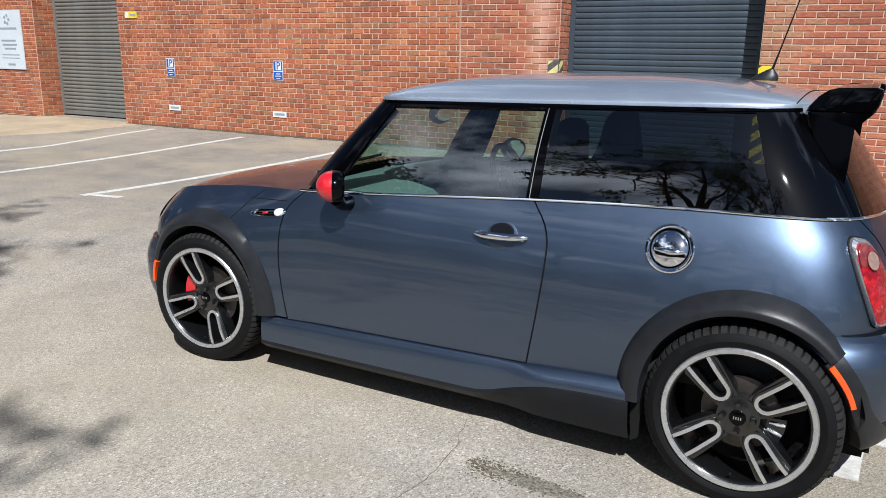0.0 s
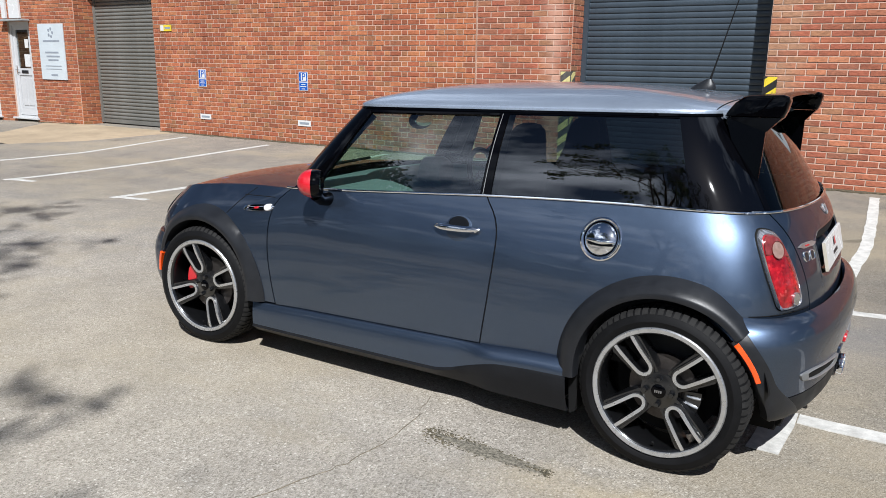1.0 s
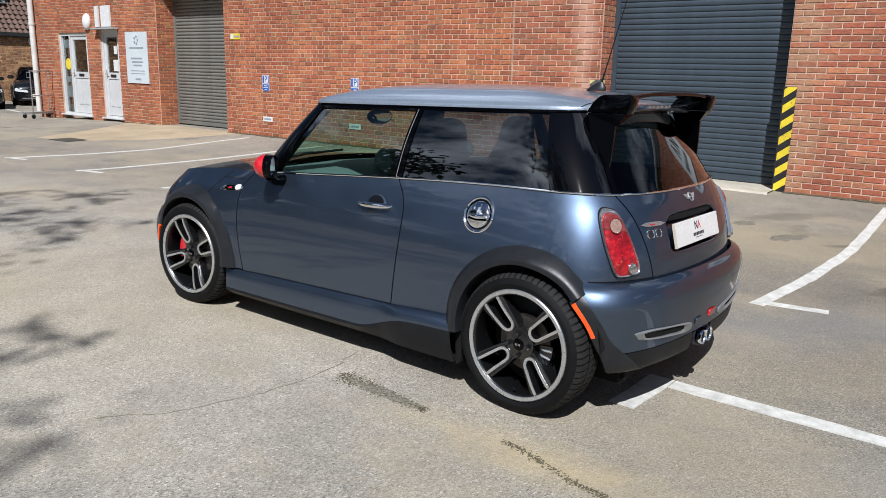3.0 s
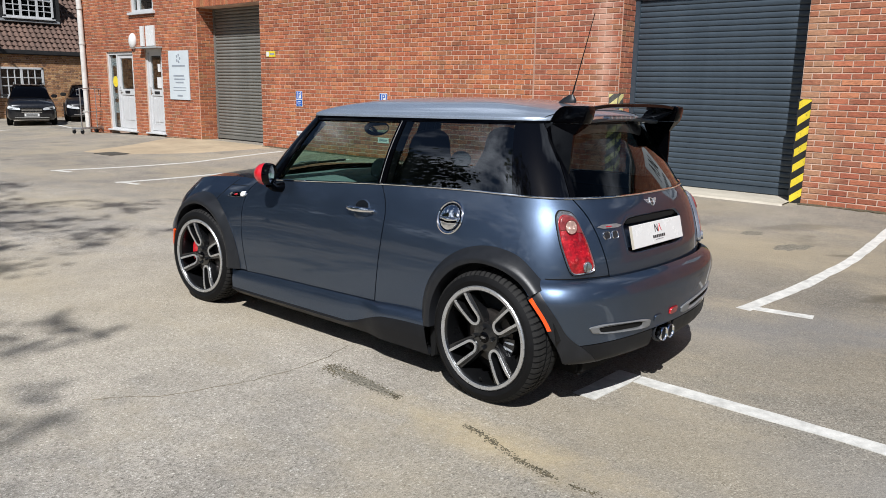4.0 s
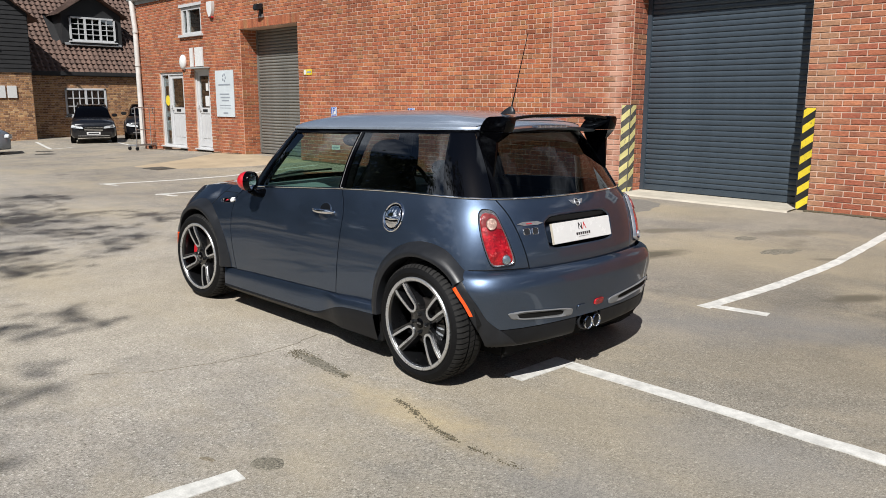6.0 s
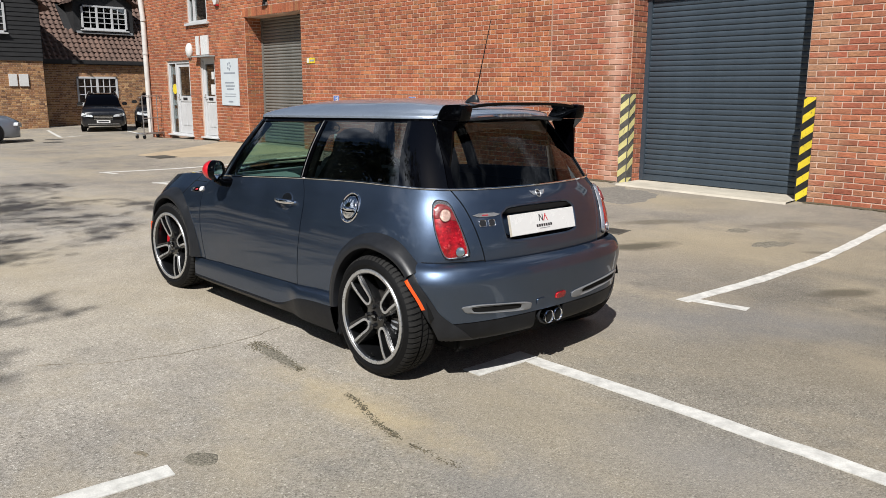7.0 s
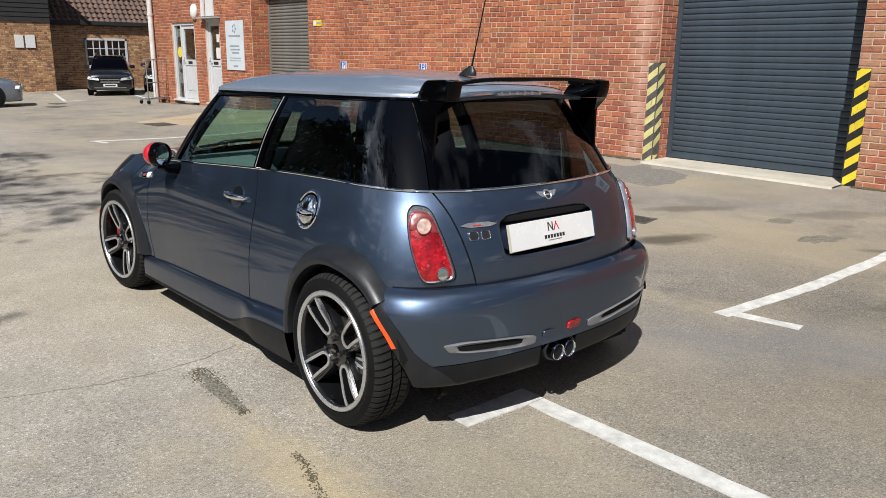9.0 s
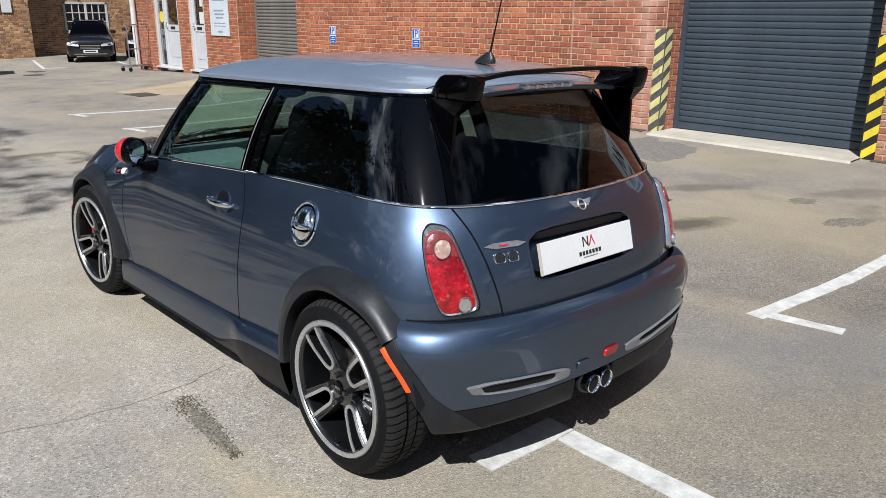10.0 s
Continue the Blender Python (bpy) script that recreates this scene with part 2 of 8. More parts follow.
RED_BRICKS = [(p, (r * 1.0, g * 0.92, b * 0.80)) for p, (r, g, b) in ((0.0, (0.270, 0.098, 0.062)), (0.16, (0.350, 0.122, 0.074)), (0.32, (0.430, 0.168, 0.098)), (0.46, (0.315, 0.108, 0.070)),
              (0.60, (0.395, 0.132, 0.084)), (0.74, (0.465, 0.205, 0.118)), (0.86, (0.285, 0.118, 0.080)), (0.94, (0.345, 0.185, 0.110)), (1.0, (0.42, 0.165, 0.105)))]
BUFF_BRICKS = [(0.0, (0.34, 0.175, 0.078)), (0.22, (0.46, 0.262, 0.115)), (0.40, (0.20, 0.105, 0.055)), (0.58, (0.40, 0.205, 0.095)), (0.78, (0.56, 0.36, 0.18)), (0.90, (0.15, 0.085, 0.05)), (1.0, (0.32, 0.165, 0.08))]
M_BRICK = brick_material("red_brick", RED_BRICKS)
M_BRICK_WEST = brick_material("orange_red_brick", [(p, (r * 1.02, g * 0.98, b * 0.82)) for p, (r, g, b) in RED_BRICKS])
M_BUFF = brick_material("buff_brick", BUFF_BRICKS)
M_MORTAR = plain("mortar", (0.54, 0.385, 0.30), 0.95, vary=0.22, scale=3, bump=0.002)
M_SHUTTER_DARK = plain("anthracite_shutter", (0.050, 0.067, 0.086), 0.42, 0.2, vary=0.12, scale=2.5)
M_SHUTTER_GREY = plain("galvanised_shutter", (0.185, 0.182, 0.165), 0.5, 0.3, vary=0.16, scale=2.0)
M_UPVC = plain("white_upvc", (0.52, 0.525, 0.53), 0.35, vary=0.05, scale=3)
M_SIGN = plain("white_sign_panel", (0.54, 0.59, 0.62), 0.4, vary=0.05, scale=2)
M_YELLOW = scuffed("yellow_paint", (0.78, 0.60, 0.03), (0.10, 0.085, 0.06), 0.5)
M_BLUE = plain("blue_sign_ink", (0.012, 0.09, 0.42), 0.4, vary=0.08)
M_GREYINK = plain("grey_sign_ink", (0.26, 0.29, 0.33), 0.5, vary=0.1)
M_LINE = plain("white_road_paint", (0.54, 0.53, 0.495), 0.85, vary=0.22, scale=14, bump=0.002)
M_CONCRETE = plain("pale_concrete", (0.45, 0.41, 0.335), 0.92, vary=0.18, scale=2.2, bump=0.002)
M_APRON = plain("tan_concrete_apron", (0.38, 0.30, 0.20), 0.93, vary=0.2, scale=1.3, bump=0.002)
M_IRON = plain("cast_iron_cover", (0.11, 0.10, 0.085), 0.75, 0.4, vary=0.3, scale=25, bump=0.003)
M_GALV = plain("galvanised_tube", (0.45, 0.46, 0.47), 0.42, 0.9, vary=0.15, scale=18)
M_SEALANT = plain("brown_joint_sealant", (0.36, 0.215, 0.15), 0.8, vary=0.2, scale=6)
M_PIPE = plain("weathered_white_pipe", (0.58, 0.56, 0.53), 0.5, vary=0.14, scale=4)
M_TILE = plain("brown_clay_tile", (0.125, 0.078, 0.060), 0.85, vary=0.35, scale=1.6, bump=0.003)
M_TIMBER = plain("black_weatherboard", (0.014, 0.014, 0.015), 0.7, vary=0.3, scale=5, bump=0.001)
M_FARBLACK = car_paint("far_black_paint", (0.006, 0.0065, 0.009), 0.2, 0.3)
M_FARSILVER = car_paint("far_silver_paint", (0.19, 0.215, 0.255), 0.6, 0.32)
M_BARK = plain("grey_brown_bark", (0.075, 0.058, 0.042), 0.92, vary=0.35, scale=7, bump=0.006)
M_LEAF = plain("young_spring_leaf", (0.075, 0.105, 0.028), 0.65, vary=0.4, scale=2)
M_HEDGE = plain("dark_evergreen_leaf", (0.022, 0.036, 0.014), 0.7, vary=0.45, scale=1.5)
M_ROOFEDGE = plain("lead_grey_gutter", (0.34, 0.36, 0.36), 0.5, vary=0.1)


def asphalt():
    m, nodes, links, b = material("worn_asphalt")
    pos = nodes.new("ShaderNodeNewGeometry").outputs["Position"]
    stone = nodes.new("ShaderNodeTexVoronoi")
    stone.inputs["Scale"].default_value = 150
    links.new(pos, stone.inputs["Vector"])
    chips = ramp_node(nodes, links, stone.outputs["Color"], [(0.0, (0.175, 0.160, 0.137)), (0.40, (0.345, 0.318, 0.280)), (0.68, (0.430, 0.398, 0.354)), (0.90, (0.51, 0.474, 0.425)), (1.0, (0.66, 0.62, 0.565))])
    fine = noise_node(nodes, links, 260, 3, 0.65, pos)
    f = ramp_node(nodes, links, fine.outputs["Fac"], [(0.32, (0.62,) * 3), (0.7, (1.16,) * 3)])
    col = mix_node(nodes, links, chips.outputs[0], f.outputs[0], 1.0, "MULTIPLY")
    # scattered pale stones worn clean in the surface
    pale = nodes.new("ShaderNodeTexVoronoi")
    pale.inputs["Scale"].default_value = 46
    links.new(pos, pale.inputs["Vector"])
    near = ramp_node(nodes, links, pale.outputs["Distance"], [(0.16, (1.0,) * 3), (0.26, (0.0,) * 3)])
    pick = ramp_node(nodes, links, pale.outputs["Color"], [(0.52, (0.0,) * 3), (0.60, (0.85,) * 3)])
    both = mix_node(nodes, links, near.outputs[0], pick.outputs[0], 1.0, "MULTIPLY")
    col = mix_node(nodes, links, col, (0.62, 0.59, 0.54), both)
    pit = nodes.new("ShaderNodeTexVoronoi")
    pit.inputs["Scale"].default_value = 33
    links.new(pos, pit.inputs["Vector"])
    hole = ramp_node(nodes, links, pit.outputs["Distance"], [(0.10, (1.0,) * 3), (0.20, (0.0,) * 3)])
    some = ramp_node(nodes, links, pit.outputs["Color"], [(0.58, (0.0,) * 3), (0.64, (0.8,) * 3)])
    col = mix_node(nodes, links, col, (0.09, 0.08, 0.066), mix_node(nodes, links, hole.outputs[0], some.outputs[0], 1.0, "MULTIPLY"))
    wide = noise_node(nodes, links, 0.38, 7, 0.62, pos)
    w = ramp_node(nodes, links, wide.outputs["Fac"], [(0.34, (0.80, 0.79, 0.79)), (0.5, (1.07, 1.06, 1.05)), (0.68, (1.22, 1.20, 1.16))])
    col = mix_node(nodes, links, col, w.outputs[0], 1.0, "MULTIPLY")
    mid = noise_node(nodes, links, 2.6, 6, 0.68, pos)
    t = ramp_node(nodes, links, mid.outputs["Fac"], [(0.36, (0.84, 0.85, 0.86)), (0.66, (1.07, 1.06, 1.03))])
    col = mix_node(nodes, links, col, t.outputs[0], 1.0, "MULTIPLY")
    # older, darker surfacing over the east half of the yard
    sep = nodes.new("ShaderNodeSeparateXYZ")
    links.new(pos, sep.inputs[0])
    warp = nodes.new("ShaderNodeMath")
    warp.operation, warp.inputs[1].default_value = "MULTIPLY_ADD", 2.6
    links.new(wide.outputs["Fac"], warp.inputs[0])
    links.new(sep.outputs["X"], warp.inputs[2])
    scale = nodes.new("ShaderNodeMath")
    scale.operation, scale.inputs[1].default_value, scale.inputs[2].default_value = "MULTIPLY_ADD", 0.25, 0.25
    links.new(warp.outputs[0], scale.inputs[0])
    old = ramp_node(nodes, links, scale.outputs[0], [(0.30, (1.0, 1.0, 1.0)), (0.80, (0.69, 0.69, 0.665))])
    col = mix_node(nodes, links, col, old.outputs[0], 1.0, "MULTIPLY")
    # darker, browner tone towards the buildings
    far = nodes.new("ShaderNodeMath")
    far.operation, far.inputs[1].default_value = "MULTIPLY_ADD", 3.0
    links.new(wide.outputs["Fac"], far.inputs[0])
    links.new(sep.outputs["Y"], far.inputs[2])
    fs = nodes.new("ShaderNodeMath")
    fs.operation, fs.inputs[1].default_value = "MULTIPLY", 0.1
    links.new(far.outputs[0], fs.inputs[0])
    fr = ramp_node(nodes, links, fs.outputs[0], [(0.42, (1.0, 1.0, 1.0)), (0.72, (0.73, 0.715, 0.69))])
    col = mix_node(nodes, links, col, fr.outputs[0], 1.0, "MULTIPLY")
    # tan silt washed into the low middle of the yard
    silt = noise_node(nodes, links, 0.55, 6, 0.66, pos, (1.0, 1.6, 1.0))
    sf = ramp_node(nodes, links, silt.outputs["Fac"], [(0.46, (0.0,) * 3), (0.66, (0.55,) * 3)])
    col = mix_node(nodes, links, col, mix_node(nodes, links, (0.40, 0.338, 0.235), f.outputs[0], 0.7, "MULTIPLY"), sf.outputs[0])
    oil = noise_node(nodes, links, 1.05, 3, 0.5, pos)
    of = ramp_node(nodes, links, oil.outputs["Fac"], [(0.26, (0.55,) * 3), (0.33, (0.0,) * 3)])
    col = mix_node(nodes, links, col, (0.085, 0.078, 0.066), of.outputs[0])
    # tan silt drifts and scoured grey patches, then damp oily stains, with ragged soft rims
    tan, bare, damp = (0.35, 0.292, 0.195), (0.235, 0.228, 0.222), (0.095, 0.083, 0.06)
    for cx, cy, turn, ru, rv, deep, tone in ((0.9, 4.2, 20, 1.5, 0.55, 0.18, tan), (0.75, 2.75, 5, 1.1, 0.40, 0.40, tan), (1.9, 4.9, 30, 0.9, 0.5, 0.28, tan), (-0.8, 7.2, 20, 1.7, 0.9, 0.62, tan), (-2.3, 9.3, 10, 1.2, 0.6, 0.5, tan), (-2.9, 2.5, 0, 2.0, 1.5, 0.40, tan),
                                              (1.6, 3.02, 10, 0.55, 0.30, 0.5, bare), (0.35, 4.75, 40, 0.8, 0.5, 0.45, bare), (1.0, 5.4, 20, 0.5, 0.4, 0.45, bare), (1.2, 2.3, 0, 0.5, 0.3, 0.35, bare),
                                              (-1.15, 6.76, 64, 0.42, 0.18, 0.95, damp), (0.88, 6.40, 64, 0.30, 0.13, 0.85, damp), (-1.75, 7.95, 50, 0.45, 0.16, 0.6, damp), (-0.55, 8.75, 50, 0.5, 0.2, 0.4, damp), (0.22, 7.70, 40, 0.2, 0.07, 0.6, damp)):
        mp = nodes.new("ShaderNodeMapping")
        mp.vector_type = "TEXTURE"
        mp.inputs["Location"].default_value, mp.inputs["Rotation"].default_value, mp.inputs["Scale"].default_value = (cx, cy, 0), (0, 0, radians(turn)), (ru, rv, 1)
        links.new(pos, mp.inputs["Vector"])
        ml = nodes.new("ShaderNodeVectorMath")
        ml.operation = "LENGTH"
        links.new(mp.outputs[0], ml.inputs[0])
        mr = nodes.new("ShaderNodeMath")
        mr.operation, mr.inputs[1].default_value = "MULTIPLY_ADD", 1.2
        links.new(mid.outputs["Fac"], mr.inputs[0])
        links.new(ml.outputs["Value"], mr.inputs[2])
        mh = nodes.new("ShaderNodeMath")
        mh.operation, mh.inputs[1].default_value = "MULTIPLY", 0.5
        links.new(mr.outputs[0], mh.inputs[0])
        grit = tone if tone is damp else mix_node(nodes, links, tone, f.outputs[0], 0.8, "MULTIPLY")
        col = mix_node(nodes, links, col, grit, ramp_node(nodes, links, mh.outputs[0], [(0.56 if tone is damp else 0.38, (deep,) * 3), (0.85 if tone is damp else 0.98, (0.0,) * 3)]).outputs[0])
    # sandy trail washed along the broken seam
    mu = nodes.new("ShaderNodeVectorMath")
    mu.operation = "MULTIPLY_ADD"
    mu.inputs[1].default_value, mu.inputs[2].default_value = (1.05, 4.6, 0.0), (-0.25, -10.72, 0.0)
    links.new(pos, mu.inputs[0])
    ln = nodes.new("ShaderNodeVectorMath")
    ln.operation = "LENGTH"
    links.new(mu.outputs[0], ln.inputs[0])
    rag = nodes.new("ShaderNodeMath")
    rag.operation, rag.inputs[1].default_value = "MULTIPLY_ADD", 1.3
    links.new(noise_node(nodes, links, 5.5, 6, 0.72, pos).outputs["Fac"], rag.inputs[0])
    links.new(ln.outputs["Value"], rag.inputs[2])
    rg = nodes.new("ShaderNodeMath")
    rg.operation, rg.inputs[1].default_value = "MULTIPLY", 0.5
    links.new(rag.outputs[0], rg.inputs[0])
    trail = ramp_node(nodes, links, rg.outputs[0], [(0.30, (0.72,) * 3), (0.82, (0.0,) * 3)])
    sand = mix_node(nodes, links, (0.45, 0.362, 0.215), f.outputs[0], 0.6, "MULTIPLY")
    col = mix_node(nodes, links, col, sand, trail.outputs[0])
    links.new(col, b.inputs["Base Color"])
    b.inputs["Roughness"].default_value = 0.9
    b.inputs["Specular IOR Level"].default_value = 0.3
    bump_node(nodes, links, mix_node(nodes, links, stone.outputs["Distance"], fine.outputs["Fac"], 0.45), 0.75, 0.006, b)
    return m


M_ASPHALT = asphalt()


# ---------------------------------------------------------------- mesh helpers
def finish(ob, angle=38):
    me = ob.data
    me.polygons.foreach_set("use_smooth", [True] * len(me.polygons))
    me.set_sharp_from_angle(angle=radians(angle))
    me.update()
    return ob


def link_mesh(name, bm, mat, angle=38, recalc=True):
    if recalc:
        bmesh.ops.recalc_face_normals(bm, faces=bm.faces[:])
    me = bpy.data.meshes.new(name)
    bm.to_mesh(me)
    bm.free()
    for m in mat if isinstance(mat, (list, tuple)) else [mat]:
        me.materials.append(m)
    return finish(new(name, me), angle)


def part(name, bm, mat, parent, label="", angle=38, recalc=True, kind=""):
    ob = link_mesh(name, bm, mat, angle, recalc)
    ob.parent = parent
    return tagged(ob, label, kind=kind)


def thing(name, label, category, group="", m=None, kind=""):
    ob = new(name)
    ob.empty_display_size = 0.1
    if m is not None:
        ob.matrix_world = m
    return tagged(ob, label, category, group, kind)


def box(bm, x0, x1, y0, y1, z0, z1, bevel=0.0):
    vs = [bm.verts.new((x, y, z)) for x in (x0, x1) for y in (y0, y1) for z in (z0, z1)]
    fs = [bm.faces.new([vs[i] for i in f]) for f in ((0, 1, 3, 2), (4, 6, 7, 5), (0, 4, 5, 1), (2, 3, 7, 6), (0, 2, 6, 4), (1, 5, 7, 3))]
    if bevel:
        es = {e for f in fs for e in f.edges}
        bmesh.ops.bevel(bm, geom=list(es), offset=bevel, segments=2, affect="EDGES")
    return bm


def boxed(*args, bevel=0.0):
    return box(bmesh.new(), *args, bevel=bevel)


def sheet(bm, rows, wrap=False, cap=False):
    """A skin over rows of points."""
    vr = [[bm.verts.new(p) for p in r] for r in rows]
    for a, b in zip(vr, vr[1:]):
        n = len(a)
        for i in range(n if wrap else n - 1):
            j = (i + 1) % n
            bm.faces.new((a[i], a[j], b[j], b[i]))
    if cap and wrap:
        bm.faces.new(vr[0][::-1])
        bm.faces.new(vr[-1])
    return bm


def tube(bm, pts, r, seg=8, closed=False, cap=True):
    pts = [Vector(p) for p in pts]
    rows, up = [], Vector((0, 0, 1))
    n = len(pts)
    for i, p in enumerate(pts):
        a, b = (pts[(i - 1) % n], pts[(i + 1) % n]) if closed else (pts[max(0, i - 1)], pts[min(n - 1, i + 1)])
        d = (b - a).normalized()
        ref = up if abs(d.z) < 0.95 else Vector((1, 0, 0))
        u = d.cross(ref).normalized()
        v = u.cross(d)
        rad = r[i] if isinstance(r, (list, tuple)) else r
        rows.append([p + (u * math.cos(k * math.tau / seg) + v * math.sin(k * math.tau / seg)) * rad for k in range(seg)])
    if closed:
        rows.append(rows[0])
        sheet(bm, rows, True)
        bmesh.ops.remove_doubles(bm, verts=bm.verts[:], dist=1e-6)
        return bm
    return sheet(bm, rows, True, cap)


def lathe(bm, profile, seg=64, axis="y", centre=(0, 0, 0), closed=True):
    """profile: (radius, along) pairs turned about the axis."""
    rows = []
    for k in range(seg):
        a = k * math.tau / seg
        c, s = math.cos(a), math.sin(a)
        if axis == "y":
            rows.append([(centre[0] + r * c, centre[1] + h, centre[2] + r * s) for r, h in profile])
        elif axis == "x":
            rows.append([(centre[0] + h, centre[1] + r * c, centre[2] + r * s) for r, h in profile])
        else:
            rows.append([(centre[0] + r * c, centre[1] + r * s, centre[2] + h) for r, h in profile])
    vr = [[bm.verts.new(p) for p in r] for r in rows]
    n = len(profile)
    for i in range(seg):
        a, b = vr[i], vr[(i + 1) % seg]
        for j in range(n if closed else n - 1):
            k = (j + 1) % n
            bm.faces.new((a[j], a[k], b[k], b[j]))
    return bm


def prism(bm, outline, place, depth):
    """A flat outline (u, v) set by place(u, v, w) and given depth w from 0 to depth."""
    a = [bm.verts.new(place(u, v, 0)) for u, v in outline]
    b = [bm.verts.new(place(u, v, depth)) for u, v in outline]
    n = len(outline)
    bm.faces.new(a[::-1])
    bm.faces.new(b)
    for i in range(n):
        j = (i + 1) % n
        bm.faces.new((a[i], a[j], b[j], b[i]))
    return bm


def curve(*tab):
    """A smooth line through (x, value) pairs."""
    xs = [t[0] for t in tab]
    ys = [t[1] for t in tab]
    n = len(xs)
    m = []
    for i in range(n):
        if i in (0, n - 1):
            a, b = (0, 1) if i == 0 else (n - 2, n - 1)
            m.append((ys[b] - ys[a]) / (xs[b] - xs[a]))
        else:
            m.append((ys[i + 1] - ys[i - 1]) / (xs[i + 1] - xs[i - 1]))

    def at(x):
        if x <= xs[0]:
            return ys[0]
        if x >= xs[-1]:
            return ys[-1]
        i = max(k for k in range(n - 1) if xs[k] <= x)
        h = xs[i + 1] - xs[i]
        t = (x - xs[i]) / h
        return ((2 * t ** 3 - 3 * t * t + 1) * ys[i] + (t ** 3 - 2 * t * t + t) * h * m[i]
                + (-2 * t ** 3 + 3 * t * t) * ys[i + 1] + (t ** 3 - t * t) * h * m[i + 1])
    return at


def smooth(a, b, x):
    t = min(1.0, max(0.0, (x - a) / (b - a)))
    return t * t * (3 - 2 * t)


def lerp(a, b, t):
    return a + (b - a) * t

# ---------------------------------------------------------------- ground
LEVEL_Y = curve((-9, 0.0), (1.5, -0.004), (2.65, -0.006), (4.3, -0.022), (5.3, -0.055), (7.4, -0.030), (10.2, 0.055), (14, 0.07))


def level(x, y):
    """Height of the yard: a shallow dish that drains along its middle and falls away to the far end."""
    return LEVEL_Y(y) - 0.22 * smooth(-14, -27, x)


def spread(lo, hi, fine_lo, fine_hi, step, grow=1.5):
    out, v, d = [], fine_lo, step
    while v < fine_hi:
        out.append(v)
        v += step
    d, v = step, fine_lo
    while v > lo:
        d *= grow
        v -= d
        out.insert(0, max(v, lo))
    d, v = step, out[-1]
    while v < hi:
        d *= grow
        v += d
        out.append(min(v, hi))
    return out


bm = bmesh.new()
gx, gy = spread(-900, 900, -30, 6, 0.75), spread(-900, 900, -4, 13, 0.35)
sheet(bm, [[(x, y, level(x, y)) for y in gy] for x in gx])
ground = tagged(link_mesh("ground", bm, M_ASPHALT, 60), "worn grey-tan asphalt yard with silt and oil stains", "ground", kind="structure")


def strip(name, pts, width, mat, label, category, thick=0.004, ragged=0.006, step=0.12, seed=1):
    """A painted or laid band on the ground along pts, with slightly worn edges."""
    rnd = random.Random(seed)
    line = []
    for (x0, y0), (x1, y1) in zip(pts, pts[1:]):
        n = max(1, int(math.hypot(x1 - x0, y1 - y0) / step))
        line += [(lerp(x0, x1, k / n), lerp(y0, y1, k / n)) for k in range(n)]
    line.append(pts[-1])
    rows = []
    for i, (x, y) in enumerate(line):
        a, b = line[max(0, i - 1)], line[min(len(line) - 1, i + 1)]
        d = Vector((b[0] - a[0], b[1] - a[1])).normalized()
        nx, ny = -d.y, d.x
        l, r = width / 2 + rnd.uniform(-ragged, ragged), width / 2 + rnd.uniform(-ragged, ragged)
        pl, pr = (x + nx * l, y + ny * l), (x - nx * r, y - ny * r)
        zl, zr = level(*pl), level(*pr)
        rows.append([(*pl, zl - 0.002), (*pl, zl + thick), (*pr, zr + thick), (*pr, zr - 0.002)])
    bm = bmesh.new()
    sheet(bm, rows, True, True)
    return tagged(link_mesh(name, bm, mat, 30), label, category, "bay markings" if category == "road marking" else "", "structure")


PAINT = "worn white painted parking bay line on asphalt"
# the bays against the building: a line to the wall and a short foot at its end
BAYS = [[(0.155, 5.30), (0.25, 6.3), (0.30, 7.5), (0.25, 8.95), (0.20, 10.0)], [(-4.75, 5.30), (-4.62, 7.0), (-4.5, 8.6), (-4.5, 10.0)],
        [(-7.17, 5.30), (-6.98, 7.0), (-6.78, 8.8), (-6.72, 10.0)], [(-9.42, 5.32), (-9.36, 5.8), (-9.26, 7.5), (-9.20, 9.0), (-9.18, 9.85)], [(-11.62, 5.25), (-11.3, 6.6), (-11.14, 7.6), (-11.28, 8.7), (-11.4, 9.9)]]
for k, pts in enumerate(BAYS):
    bx = pts[0][0]
    strip("bay_line", pts, 0.10, M_LINE, PAINT, "road marking", seed=k)
    strip("bay_line_foot", [(bx + 0.05, pts[0][1] + 0.085), (bx + 0.43, pts[0][1] + 0.15)], 0.085, M_LINE, PAINT, "road marking", seed=k + 20)
# the bays behind
strip("bay_line", [(0.312, 3.43), (1.2, 3.435), (3.4, 3.40)], 0.105, M_LINE, PAINT, "road marking", seed=41)
strip("bay_line_foot", [(0.235, 3.03), (0.245, 3.484)], 0.13, M_LINE, PAINT, "road marking", seed=42)
strip("bay_line", [(0.20, 1.40), (0.10, 0.4), (0.02, -1.2)], 0.10, M_LINE, PAINT, "road marking", seed=43)
for k, (fx, fy) in enumerate(((-25.2, 8.7), (-25.0, 11.25))):
    strip("far_bay_line", [(fx, fy), (fx - 4.5, fy + 0.9)], 0.10, M_LINE, PAINT, "road marking", seed=50 + k)
    strip("far_bay_line_foot", [(fx + 0.05, fy - 0.03), (fx - 0.05, fy + 0.7)], 0.10, M_LINE, PAINT, "road marking", seed=60 + k)


